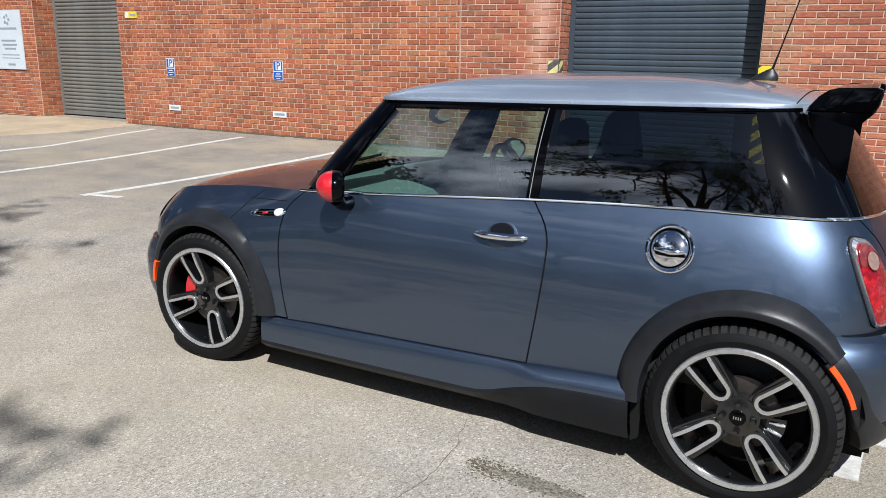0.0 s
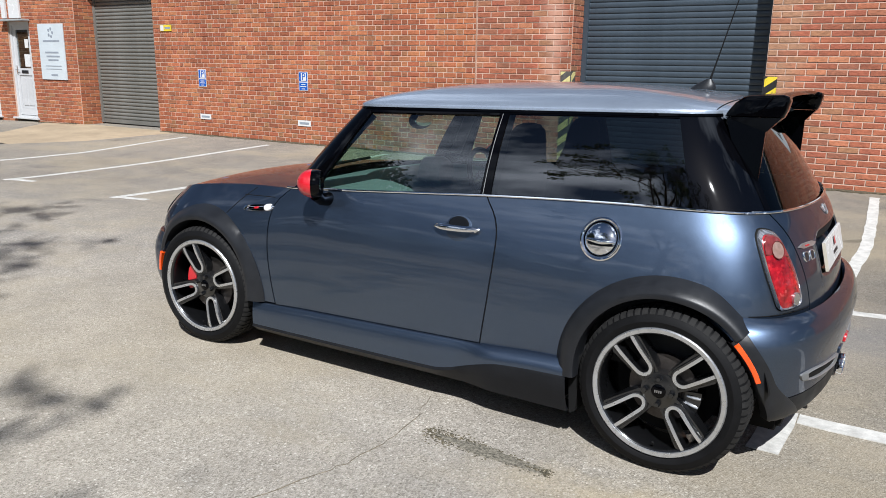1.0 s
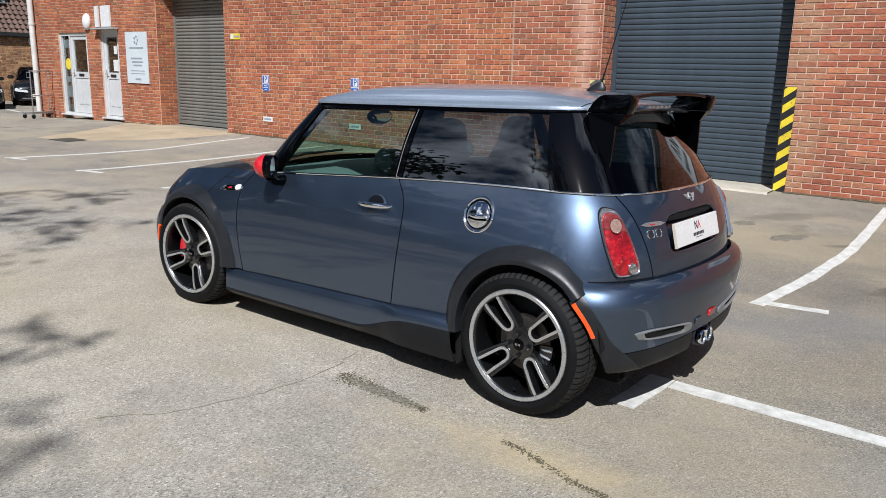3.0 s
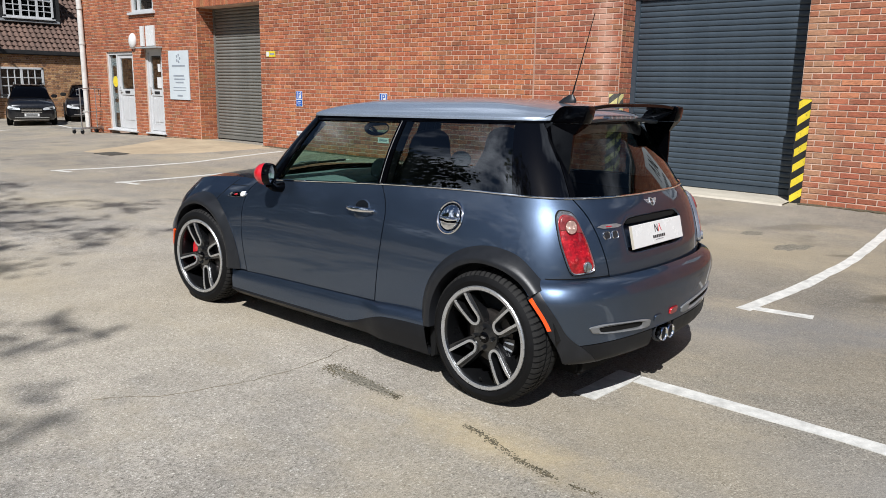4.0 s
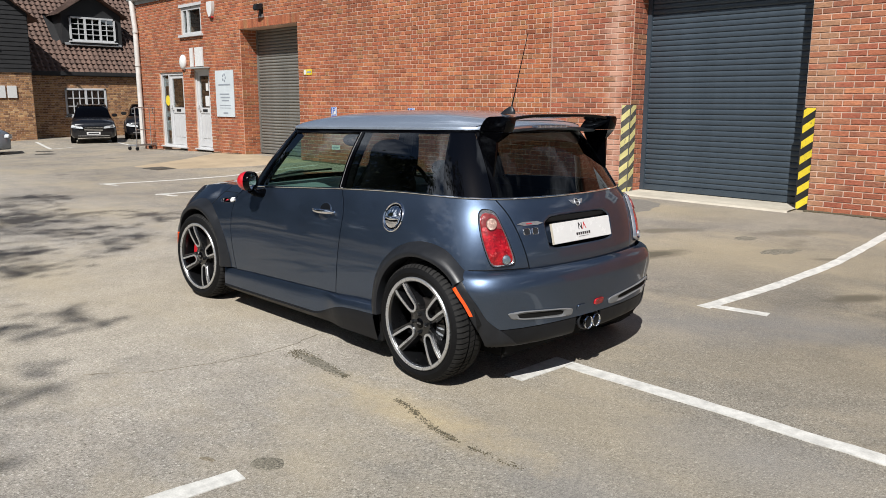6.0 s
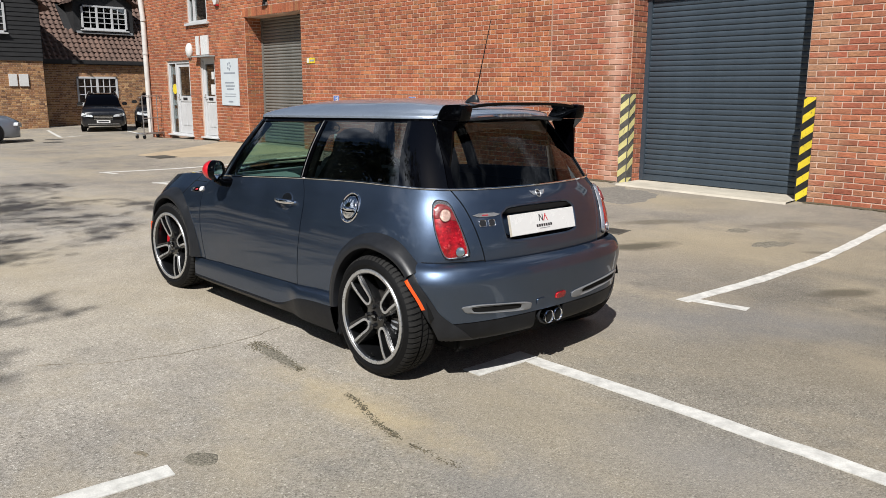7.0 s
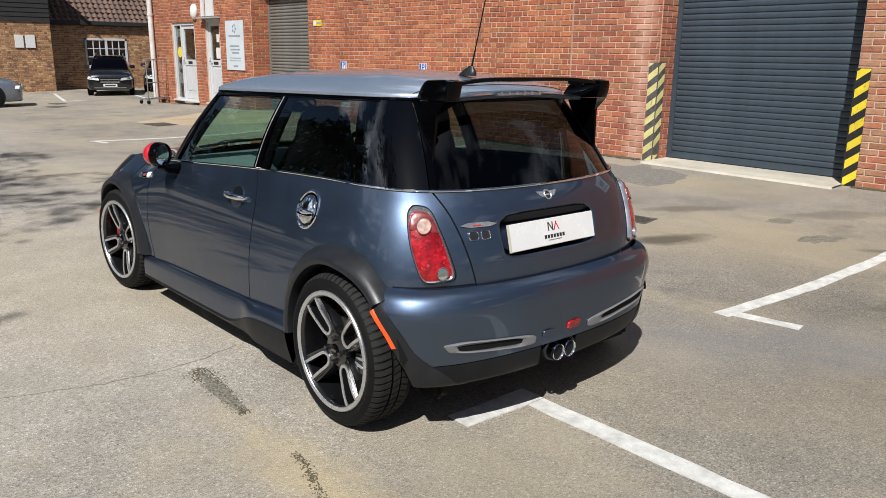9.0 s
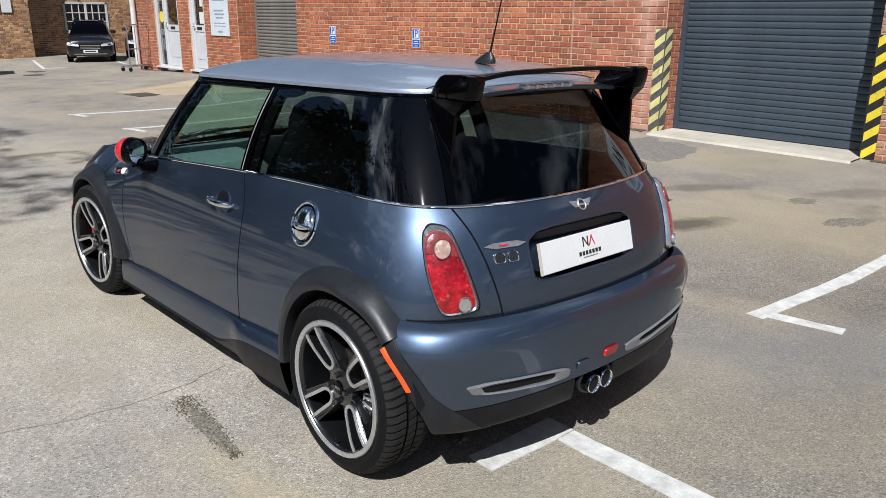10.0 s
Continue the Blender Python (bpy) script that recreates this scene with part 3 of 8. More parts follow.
def blotch(name, cx, cy, rx, ry, turn, mat, label, lift=0.003, seed=1, ragged=0.25):
    rnd = random.Random(seed)
    n = 40
    bm = bmesh.new()
    rad = [1 + rnd.uniform(-ragged, ragged) for _ in range(n)]
    rad = [(rad[i - 1] + 2 * rad[i] + rad[(i + 1) % n]) / 4 for i in range(n)]
    c, s = math.cos(radians(turn)), math.sin(radians(turn))

    def at(i, f, dz):
        a = i * math.tau / n
        u, v = rx * rad[i] * f * math.cos(a), ry * rad[i] * f * math.sin(a)
        x, y = cx + u * c - v * s, cy + u * s + v * c
        return (x, y, level(x, y) + dz)
    rows = [[at(i, f, dz) for i in range(n)] for f, dz in ((1.04, -0.003), (1.0, lift * 0.6), (0.9, lift), (0.5, lift), (0.05, lift))]
    sheet(bm, rows, True, True)
    return tagged(link_mesh(name, bm, mat, 60), label, "ground patch", kind="structure")


def patch_material(name, base, dark, fine=24):
    m, nodes, links, b = material(name)
    pos = nodes.new("ShaderNodeNewGeometry").outputs["Position"]
    n = noise_node(nodes, links, fine, 6, 0.75, pos)
    f = noise_node(nodes, links, 120, 3, 0.6, pos)
    col = ramp_node(nodes, links, n.outputs["Fac"], [(0.38, dark), (0.6, base)])
    g = ramp_node(nodes, links, f.outputs["Fac"], [(0.3, (0.7,) * 3), (0.7, (1.15,) * 3)])
    links.new(mix_node(nodes, links, col.outputs[0], g.outputs[0], 1.0, "MULTIPLY"), b.inputs["Base Color"])
    b.inputs["Roughness"].default_value = 0.92
    bump_node(nodes, links, n.outputs["Fac"], 0.8, 0.008, b)
    return m


M_SCAB = patch_material("crumbled_asphalt", (0.27, 0.245, 0.19), (0.06, 0.053, 0.04), 75)
M_TAR = patch_material("dark_tar_repair", (0.225, 0.208, 0.18), (0.14, 0.128, 0.11))
M_CRACK = patch_material("dirt_filled_crack", (0.24, 0.20, 0.14), (0.11, 0.095, 0.07))
blotch("asphalt_scab", -0.66, 2.40, 0.24, 0.030, -2, M_SCAB, "crumbled dark scab in the asphalt", seed=3, ragged=0.6)
blotch("tar_repair", 0.19, 1.53, 0.072, 0.055, 30, M_SCAB, "small round dark tar repair in asphalt", seed=4, ragged=0.1)


def ring_slab(outer, inner):
    """A square frame with an open middle."""
    bm = bmesh.new()
    sq = lambda r, z: [(r, r, z), (-r, r, z), (-r, -r, z), (r, -r, z)]
    sheet(bm, [sq(inner, -0.004), sq(inner, 0.009), sq(outer, 0.009), sq(outer + 0.004, -0.004)], True)
    return bm


# slotted iron drain
drain = thing("drain_grating", "rusty slotted iron drain grating set in asphalt", "drain", m=pose(-1.80, 7.22, level(-1.80, 7.22), 0, 0, 8) @ Matrix.Scale(0.62, 4))
for k in range(8):
    part("bar", boxed(-0.19, 0.19, -0.165 + k * 0.0455, -0.145 + k * 0.0455, -0.004, 0.008, bevel=0.002), M_IRON, drain)
part("sump", boxed(-0.20, 0.20, -0.20, 0.20, -0.010, 0.0045), M_DARK, drain)
part("rim", ring_slab(0.235, 0.195), M_IRON, drain)
blotch("asphalt_scab", -0.29, 7.72, 0.20, 0.11, 64, M_SCAB, "crumbled dark scab in the asphalt", seed=6, ragged=0.4)
blotch("asphalt_scab", -0.84, 8.13, 0.13, 0.10, 64, M_SCAB, "crumbled dark scab in the asphalt", seed=8, ragged=0.4)
blotch("tar_repair", -3.3, 9.2, 0.75, 0.85, 0, M_TAR, "dark tar repair beside the shutter threshold", seed=7, ragged=0.45)


def crack(pts, width, seed):
    rnd = random.Random(seed)
    line = []
    for (x0, y0), (x1, y1) in zip(pts, pts[1:]):
        n = max(2, int(math.hypot(x1 - x0, y1 - y0) / 0.035))
        line += [(lerp(x0, x1, k / n) + rnd.uniform(-0.009, 0.009), lerp(y0, y1, k / n) + rnd.uniform(-0.009, 0.009)) for k in range(n)]
    strip("crack", line, width, M_CRACK, "dark crack running through the asphalt", "crack", thick=0.002, ragged=width * 0.42, step=0.03, seed=seed)


def crumbs(line, count, spread_y, size, seed, label, knotted=0):
    """Loose lumps of broken asphalt gathered in knots along a worn seam."""
    rnd = random.Random(seed)
    verts, faces = [], []
    knots = [rnd.uniform(0.04, 0.96) for _ in range(knotted)]
    for _ in range(count):
        f = rnd.choice(knots) + rnd.gauss(0, 0.03) if knots else rnd.random() ** 1.15
        f = abs(f) if f < 0.5 else 1.0 - abs(1.0 - f)
        i = min(len(line) - 2, int(f * (len(line) - 1)))
        g = f * (len(line) - 1) - i
        x = lerp(line[i][0], line[i + 1][0], g) + rnd.gauss(0, 0.006)
        y = lerp(line[i][1], line[i + 1][1], g) + rnd.gauss(0, spread_y) * (1.0 if knots else 1.25 - 0.75 * f)
        r, h, n = size * rnd.uniform(0.4, 1.3), size * rnd.uniform(0.25, 0.6), rnd.choice((5, 6, 7))
        z, turn, k0 = level(x, y), rnd.random() * 6.28, len(verts)
        for ring_r, ring_z in ((1.0, -0.002), (0.6, h)):
            for j in range(n):
                q = r * ring_r * rnd.uniform(0.6, 1.25)
                a = turn + j * math.tau / n
                verts.append((x + q * 1.4 * math.cos(a), y + q * math.sin(a), z + ring_z))
        faces += [(k0 + j, k0 + (j + 1) % n, k0 + n + (j + 1) % n, k0 + n + j) for j in range(n)]
        faces.append(tuple(k0 + n + j for j in range(n)))
    me = bpy.data.meshes.new("asphalt_crumbs")
    me.from_pydata(verts, [], faces)
    me.materials.append(M_CRUMB)
    return tagged(new("asphalt_crumbs", me), label, "ground patch", kind="structure")


M_CRUMB = patch_material("olive_dirt_crumb", (0.15, 0.125, 0.075), (0.045, 0.04, 0.026), 40)
crumbs([(0.02, 2.37), (0.16, 2.345), (0.34, 2.285), (0.52, 2.25), (0.70, 2.245), (0.95, 2.25)], 620, 0.011, 0.0042, 3, "crumbs of broken asphalt along a sandy seam", 16)
crumbs([(-0.98, 2.42), (-0.7, 2.41), (-0.40, 2.38)], 1100, 0.028, 0.0042, 5, "loose crumbs over a worn scab in the asphalt")
blotch("moss_tuft", -0.02, 1.37, 0.035, 0.015, 20, M_CRACK, "small dark tuft of moss on asphalt", seed=61, ragged=0.5)
crack([(-1.15, 2.72), (-1.09, 2.50), (-1.065, 2.27), (-1.09, 2.03), (-1.18, 1.74), (-1.24, 1.60), (-1.45, 1.34)], 0.0024, 3)

# tan concrete apron before the small shutter, with a drain cover
bm = bmesh.new()
rows = []
for k in range(25):
    x = lerp(-16.6, -12.15, k / 24)
    y_near = float(np.interp(x, [-16.6, -15.5, -14.7, -13.5, -12.5, -12.15], [10.3, 8.7, 6.95, 7.25, 8.5, 10.3]))
    rows.append([(x, lerp(y_near, 10.42, j / 8), level(x, lerp(y_near, 10.42, j / 8)) + (0.006 if j else -0.004)) for j in range(9)])
sheet(bm, rows)
tagged(link_mesh("apron", bm, M_APRON, 60), "tan weathered concrete apron before the shutter", "pavement", kind="structure")
bm = bmesh.new()
sheet(bm, [[(-3.75, 10.05, level(-3.75, 10.05) - 0.01), (-1.15, 9.98, level(-1.15, 9.98) - 0.01)], [(-3.77, 10.10, 0.075), (-1.16, 10.03, 0.075)], [(-3.78, 10.86, 0.085), (-1.19, 10.86, 0.085)]])
tagged(link_mesh("threshold", bm, M_CONCRETE, 30), "pale concrete threshold under the wide shutter", "threshold", kind="structure")
drain = thing("drain_cover", "small rusty cast-iron drain cover in concrete apron", "drain cover", m=pose(-13.75, 7.35, level(-13.75, 7.35), 0, 0, 4))
part("frame", boxed(-0.33, 0.33, -0.24, 0.24, -0.02, 0.010, bevel=0.004), M_IRON, drain)
for k in range(7):
    part("bar", boxed(-0.28, 0.28, -0.2 + k * 0.06, -0.165 + k * 0.06, 0.008, 0.016), M_IRON, drain)
for k, (px, py, sx, sy) in enumerate(((-24.0, 8.2, 0.3, 0.22), (-22.3, 7.7, 0.32, 0.24))):
    cover = thing("drain_cover", "dark cast-iron cover set in asphalt", "drain cover", m=pose(px, py, level(px, py), 0, 0, 10))
    part("frame", boxed(-sx, sx, -sy, sy, -0.02, 0.006, bevel=0.003), M_IRON, cover)
    part("lid", boxed(-sx + 0.04, sx - 0.04, -sy + 0.04, sy - 0.04, 0.0, 0.010, bevel=0.002), M_IRON, cover)

# ---------------------------------------------------------------- brick building
WY = 10.36
TOP = 4.46
BACK = 10.80
OPEN = [(-15.32, -12.73, -1, 3.21), (-3.78, -1.19, -1, 3.21), (-20.12, -18.60, -1, 2.24), (-17.92, -17.06, -1, 2.28), (-18.52, -17.35, 3.24, 3.98)]


def wall_boxes(bm, x0, x1, z0, z1, openings, place):
    xs = sorted({x0, x1, *(v for o in openings for v in o[:2])})
    for a, b in zip(xs, xs[1:]):
        mid, z = (a + b) / 2, z0
        for o in sorted((o for o in openings if o[0] < mid < o[1]), key=lambda o: o[2]):
            if o[2] > z:
                place(bm, a, b, z, o[2])
            z = o[3]
        if z < z1:
            place(bm, a, b, z, z1)


bm = bmesh.new()
wall_boxes(bm, -21.5, 9.0, -0.6, TOP, OPEN, lambda bm, a, b, c, d: box(bm, a, b, WY + 0.008, BACK + 0.14, c, d))
wall_north = tagged(link_mesh("wall_north", bm, M_MORTAR), "red brick workshop wall with pale pink mortar", "wall", kind="structure")


def brick_shape(l, h, proud=0.010, chamfer=0.003):
    """A brick face, l by h, its face at y = 0 towards -y, its edges slightly worn."""
    c = chamfer
    o = [(-l / 2, proud, -h / 2), (l / 2, proud, -h / 2), (l / 2, proud, h / 2), (-l / 2, proud, h / 2)]
    m = [(-l / 2, c, -h / 2), (l / 2, c, -h / 2), (l / 2, c, h / 2), (-l / 2, c, h / 2)]
    i = [(-l / 2 + c, 0, -h / 2 + c), (l / 2 - c, 0, -h / 2 + c), (l / 2 - c, 0, h / 2 - c), (-l / 2 + c, 0, h / 2 - c)]
    faces = [(8, 9, 10, 11)] + [(a + k, a + (k + 1) % 4, b + (k + 1) % 4, b + k) for a, b in ((0, 4), (4, 8)) for k in range(4)]
    return o + m + i, faces


COURSE = 0.0775


def courses(u0, u1, z0, z1, openings, mixed, seed, pitch=0.0752):
    """Yields (u, z, length, height) of the bricks of a wall, cut at its openings."""
    rnd = random.Random(seed)
    k = 0
    z = z0
    while z < z1 - 0.03:
        flemish = mixed(u0)
        u = u0 - ((0.1715 if flemish else 0.115) if k % 2 else 0.0)
        header = False
        while u < u1:
            l = 0.228
            if flemish:
                l = 0.115 if header else 0.228
                header = not header
            a, b = max(u, u0), min(u + l, u1)
            h = min(pitch, z1 - z)
            pieces = [(a, b)]
            for o in openings:
                if z + h * 0.5 > o[2] and z + h * 0.5 < o[3]:
                    nxt = []
                    for p, q in pieces:
                        if q <= o[0] or p >= o[1]:
                            nxt.append((p, q))
                        else:
                            if p < o[0]:
                                nxt.append((p, o[0]))
                            if q > o[1]:
                                nxt.append((o[1], q))
                    pieces = nxt
            for p, q in pieces:
                if q - p > 0.03:
                    yield ((p + q) / 2, z + h / 2, q - p - 0.0135, h - 0.0145)
            u += l
        z += pitch
        k += 1


def brick_mesh(name, items, mat, parent, turn=None):
    """Joins many bricks, each (matrix, length, height), into one mesh."""
    verts, faces = [], []
    for m, l, h in items:
        vs, fs = brick_shape(l, h)
        base = len(verts)
        verts += [m @ Vector(v) for v in vs]
        faces += [tuple(base + i for i in f) for f in fs]
    me = bpy.data.meshes.new(name)
    me.from_pydata(verts, [], faces)
    me.materials.append(mat)
    ob = new(name, me)
    ob.parent = parent
    return tagged(ob, kind="stuff")


SOLDIER = [(-15.42, -12.63, 3.21, 3.435), (-3.88, -1.09, 3.21, 3.435)]
near_bricks, joined = [], []
rnd = random.Random(11)
laid = [*courses(-21.5, -5.328, -0.10, TOP, OPEN + SOLDIER, lambda u: True, 5, 0.0805), *courses(-5.312, -3.78, -0.10, TOP, OPEN + SOLDIER, lambda u: False, 6, 0.0805),
        *courses(-3.78, -1.19, 3.25, TOP, OPEN + SOLDIER, lambda u: False, 7), *courses(-1.19, 9.0, -0.10, TOP, OPEN + SOLDIER, lambda u: False, 8)]
for u, z, l, h in laid:
    m = pose(u, WY + rnd.uniform(-0.002, 0.002), z, rnd.uniform(-0.4, 0.4), rnd.uniform(-0.25, 0.25), rnd.uniform(-0.5, 0.5))
    (near_bricks if -1.19 < u < 0.72 and z < 2.52 else joined).append((m, l, h))
for x0, x1, z0, z1 in SOLDIER:
    n = round((x1 - x0) / COURSE)
    for k in range(n):
        joined.append((pose(x0 + (k + 0.5) * (x1 - x0) / n, WY - 0.001 + rnd.uniform(-0.002, 0.002), (z0 + z1) / 2), COURSE - 0.011, z1 - z0 - 0.01))
for rx, deep in ((-15.32, 0.52), (-3.78, BACK - WY)):
    for u, z, l, h in courses(0.006, deep, -0.10, 3.21, [], lambda u: False, 9):
        joined.append((pose(rx + 0.008, WY + u, z, 0, 0, 90), l, h))
brick_mesh("brickwork", [q for q in joined if q[0].translation.x >= -5.33], M_BRICK, wall_north)
brick_mesh("west_brickwork", [q for q in joined if q[0].translation.x < -5.33], M_BRICK_WEST, wall_north)

M_EARTH = patch_material("dark_earth_and_moss", (0.13, 0.105, 0.065), (0.04, 0.038, 0.02), 30)
for k, (a, b) in enumerate(((-21.2, -20.2), (-16.9, -15.5), (-12.6, -3.95), (-1.05, 5.0))):
    strip("wall_foot_dirt", [(a, WY - 0.055), ((a + b) / 2, WY - 0.065), (b, WY - 0.055)], 0.10, M_EARTH, "dark earth and moss along the wall's foot", "dirt", thick=0.012, ragged=0.040, step=0.09, seed=70 + k)


# shutters: each slat is a curved lath
def slat_mesh(width, pitch, bulge, name, mat):
    bm = bmesh.new()
    prof = [(-bulge * math.sin(math.pi * (k / 6)) ** 0.8 if 0 < k < 6 else 0.004, lerp(0.002, pitch - 0.004, k / 6)) for k in range(7)]
    prof = [(0.012, 0.0)] + prof + [(0.012, pitch)]
    sheet(bm, [[(0, y, z) for y, z in prof], [(width, y, z) for y, z in prof]])
    me = bpy.data.meshes.new(name)
    bm.to_mesh(me)
    bm.free()
    me.materials.append(mat)
    me.polygons.foreach_set("use_smooth", [True] * len(me.polygons))
    me.set_sharp_from_angle(angle=radians(50))
    return me


def shutter(label, x0, x1, z0, z1, y, pitch, bulge, mat):
    top = thing("roller_shutter", label, "roller shutter", m=pose(x0, y, z0))
    w = x1 - x0
    me = slat_mesh(w - 0.08, pitch, bulge, "slat", mat)
    for k in range(int((z1 - z0 - 0.09) / pitch)):
        s = new("slat", me)
        s.parent = top
        s.location = (0.04, 0, 0.09 + k * pitch)
    part("bottom_bar", boxed(0.03, w - 0.03, -0.02, 0.03, 0, 0.09, bevel=0.006), mat, top)
    for gx0 in (0.0, w - 0.075):
        part("guide_rail", boxed(gx0, gx0 + 0.075, -0.03, 0.04, 0, z1 - z0, bevel=0.004), mat, top)
    return top


shutter("closed grey galvanised roller shutter in a brick opening", -15.31, -12.74, 0.085, 3.22, BACK + 0.05, 0.076, 0.016, M_SHUTTER_GREY)
shutter("closed anthracite roller shutter in a wide brick opening", -3.77, -1.20, 0.09, 3.22, BACK - 0.06, 0.0775, 0.005, M_SHUTTER_DARK)


def clip_poly(poly, axis, limit, keep_less):
    out = []
    for i, p in enumerate(poly):
        q = poly[(i + 1) % len(poly)]
        pin, qin = (p[axis] <= limit) == keep_less, (q[axis] <= limit) == keep_less
        if pin:
            out.append(p)
        if pin != qin and p[axis] != q[axis]:
            t = (limit - p[axis]) / (q[axis] - p[axis])
            out.append((lerp(p[0], q[0], t), lerp(p[1], q[1], t)))
    return out


def corner_guard(label, cx, side, z0, z1, rise, paint, ground_paint):
    """An angle guard on a doorway's brick corner: a leg on the wall's face and one on the reveal, with slanting stripes."""
    top = thing("corner_guard", label, "corner guard", "hazard corner guards", m=pose(cx, WY, z0))
    leg, h, t = 0.145, z1 - z0, 0.006
    bm = bmesh.new()
    o = side
    outline = [(o * (t + 0.010), -t), (o * (t + 0.010), leg), (o * 0.010, leg), (o * 0.010, -0.001), (-o * leg, -0.001), (-o * leg, -t)]
    prism(bm, outline, lambda u, v, w: (u, v, w), h)
    part("angle", bm, ground_paint, top)
    for face in ("front", "reveal"):
        k = -3
        while k * 0.20 < h + 0.3:
            a = k * 0.20
            poly = [(0, a), (leg, a + rise * leg), (leg, a + rise * leg + 0.10), (0, a + 0.10)]
            poly = clip_poly(clip_poly(poly, 1, h - 0.004, True), 1, 0.004, False)
            if len(poly) > 2:
                bm = bmesh.new()
                if face == "front":
                    prism(bm, poly, lambda u, v, w: (-o * u, -t - w, v), 0.0012)
                else:
                    poly = [(u, 2 * a + 0.10 - v + 0.0) for u, v in poly]
                    poly = clip_poly(clip_poly(poly, 1, h - 0.004, True), 1, 0.004, False)
                    if len(poly) < 3:
                        bm.free()
                        k += 1
                        continue
                    prism(bm, poly, lambda u, v, w: (o * (t + 0.010 + w), u - 0.001, v), 0.0012)
                part("stripe", bm, paint, top)
            k += 1
    return top


M_GLOSS2 = plain("worn_black_paint", (0.016, 0.016, 0.016), 0.5, vary=0.3, scale=20)
M_GREYED = plain("greyed_black_paint", (0.085, 0.080, 0.072), 0.7, vary=0.45, scale=16)
corner_guard("scuffed yellow and black striped corner guard", -3.78, 1, 0.045, 1.40, -0.75, M_FADED, M_GREYED)
corner_guard("yellow and black striped corner guard on brick jamb", -1.19, -1, 0.05, 1.385, 0.75, M_YELLOW, M_GLOSS2)

# ---------------------------------------------------------------- doors, window and fittings of the brick building
def glazed(parent, x0, x1, z0, z1, y, name="pane"):
    ob = part(name, boxed(x0, x1, y, y + 0.006, z0, z1), M_PANE, parent)
    ob.visible_shadow = False
    return ob


def leaf_door(parent, x0, x1, z0, z1, y):
    """A white door leaf with a tall pane above and a panelled lower half."""
    bm = bmesh.new()
    st = 0.10
    split = z0 + 0.92
    for a in ((x0, x0 + st, z0, z1), (x1 - st, x1, z0, z1), (x0 + st, x1 - st, z1 - st, z1), (x0 + st, x1 - st, split, split + 0.16), (x0 + st, x1 - st, z0, z0 + 0.16)):
        box(bm, a[0], a[1], y, y + 0.06, a[2], a[3])
    leaf = part("leaf", bm, M_UPVC, parent)
    part("panel", boxed(x0 + st, x1 - st, y + 0.018, y + 0.05, z0 + 0.16, split, bevel=0.004), M_UPVC, leaf)
    mid = (x0 + x1) / 2
    for a, b in ((x0 + st + 0.04, mid - 0.02), (mid + 0.02, x1 - st - 0.04)):
        part("raised_panel", boxed(a, b, y + 0.006, y + 0.03, z0 + 0.22, split - 0.06, bevel=0.008), M_UPVC, leaf)
    glazed(leaf, x0 + st, x1 - st, split + 0.16, z1 - st, y + 0.025)
    part("letterbox", boxed(mid - 0.13, mid + 0.13, y - 0.012, y + 0.01, split + 0.045, split + 0.115, bevel=0.004), M_PLASTIC, leaf, "dark letterbox")
    bm = bmesh.new()
    tube(bm, [(x0 + 0.05, y - 0.0, z0 + 1.04), (x0 + 0.05, y - 0.045, z0 + 1.04), (x0 + 0.17, y - 0.045, z0 + 1.04)], 0.010)
    box(bm, x0 + 0.03, x0 + 0.07, y - 0.01, y, z0 + 0.94, z0 + 1.14)
    part("handle", bm, M_CHROME, leaf, "chrome lever handle")
    return leaf


def frame_ring(parent, x0, x1, z0, z1, y, t, depth, name="frame"):
    bm = bmesh.new()
    for a in ((x0, x0 + t, z0, z1), (x1 - t, x1, z0, z1), (x0 + t, x1 - t, z1 - t, z1), (x0 + t, x1 - t, z0, z0 + t * 0.7)):
        box(bm, a[0], a[1], y, y + depth, a[2], a[3])
    return part(name, bm, M_UPVC, parent)


DY = WY + 0.07
door_1 = thing("door_1", "closed white panelled door with a glazed side light", "door", kind="structure")
frame_ring(door_1, -20.12, -18.60, 0.09, 2.24, DY - 0.03, 0.075, 0.09)
part("mullion", boxed(-19.62, -19.56, DY - 0.03, DY + 0.06, 0.14, 2.165), M_UPVC, door_1)
glazed(door_1, -20.045, -19.62, 0.15, 2.165, DY + 0.02, "side_light")
leaf_door(door_1, -19.56, -18.675, 0.15, 2.165, DY)
part("sill", boxed(-20.2, -18.52, WY - 0.06, DY + 0.05, 0.06, 0.10, bevel=0.006), M_UPVC, door_1)
door_2 = thing("door_2", "closed white half-glazed door with paper notices", "door", kind="structure")
frame_ring(door_2, -17.92, -17.06, 0.10, 2.28, DY - 0.03, 0.07, 0.09)
leaf_door(door_2, -17.85, -17.13, 0.16, 2.21, DY)
part("sill", boxed(-18.0, -16.98, WY - 0.06, DY + 0.05, 0.07, 0.11, bevel=0.006), M_UPVC, door_2)
notice = thing("door_notice", "white paper notice behind door glass", "notice")
part("sheet", boxed(-17.48, -17.26, DY + 0.012, DY + 0.016, 1.28, 1.56), M_WHITEGLOSS, notice)
notice = thing("door_notice", "white paper notice behind door glass", "notice")
part("sheet", boxed(-17.42, -17.28, DY + 0.012, DY + 0.016, 1.70, 1.90), M_WHITEGLOSS, notice)
disc = thing("yellow_sticker", "round yellow sticker on glass side light", "sticker")
part("disc", lathe(bmesh.new(), [(0.0, 0.0), (0.15, 0.0), (0.15, 0.003), (0.0, 0.003)], 32, "y", (-19.83, DY + 0.012, 1.43), False), M_YELLOW, disc)
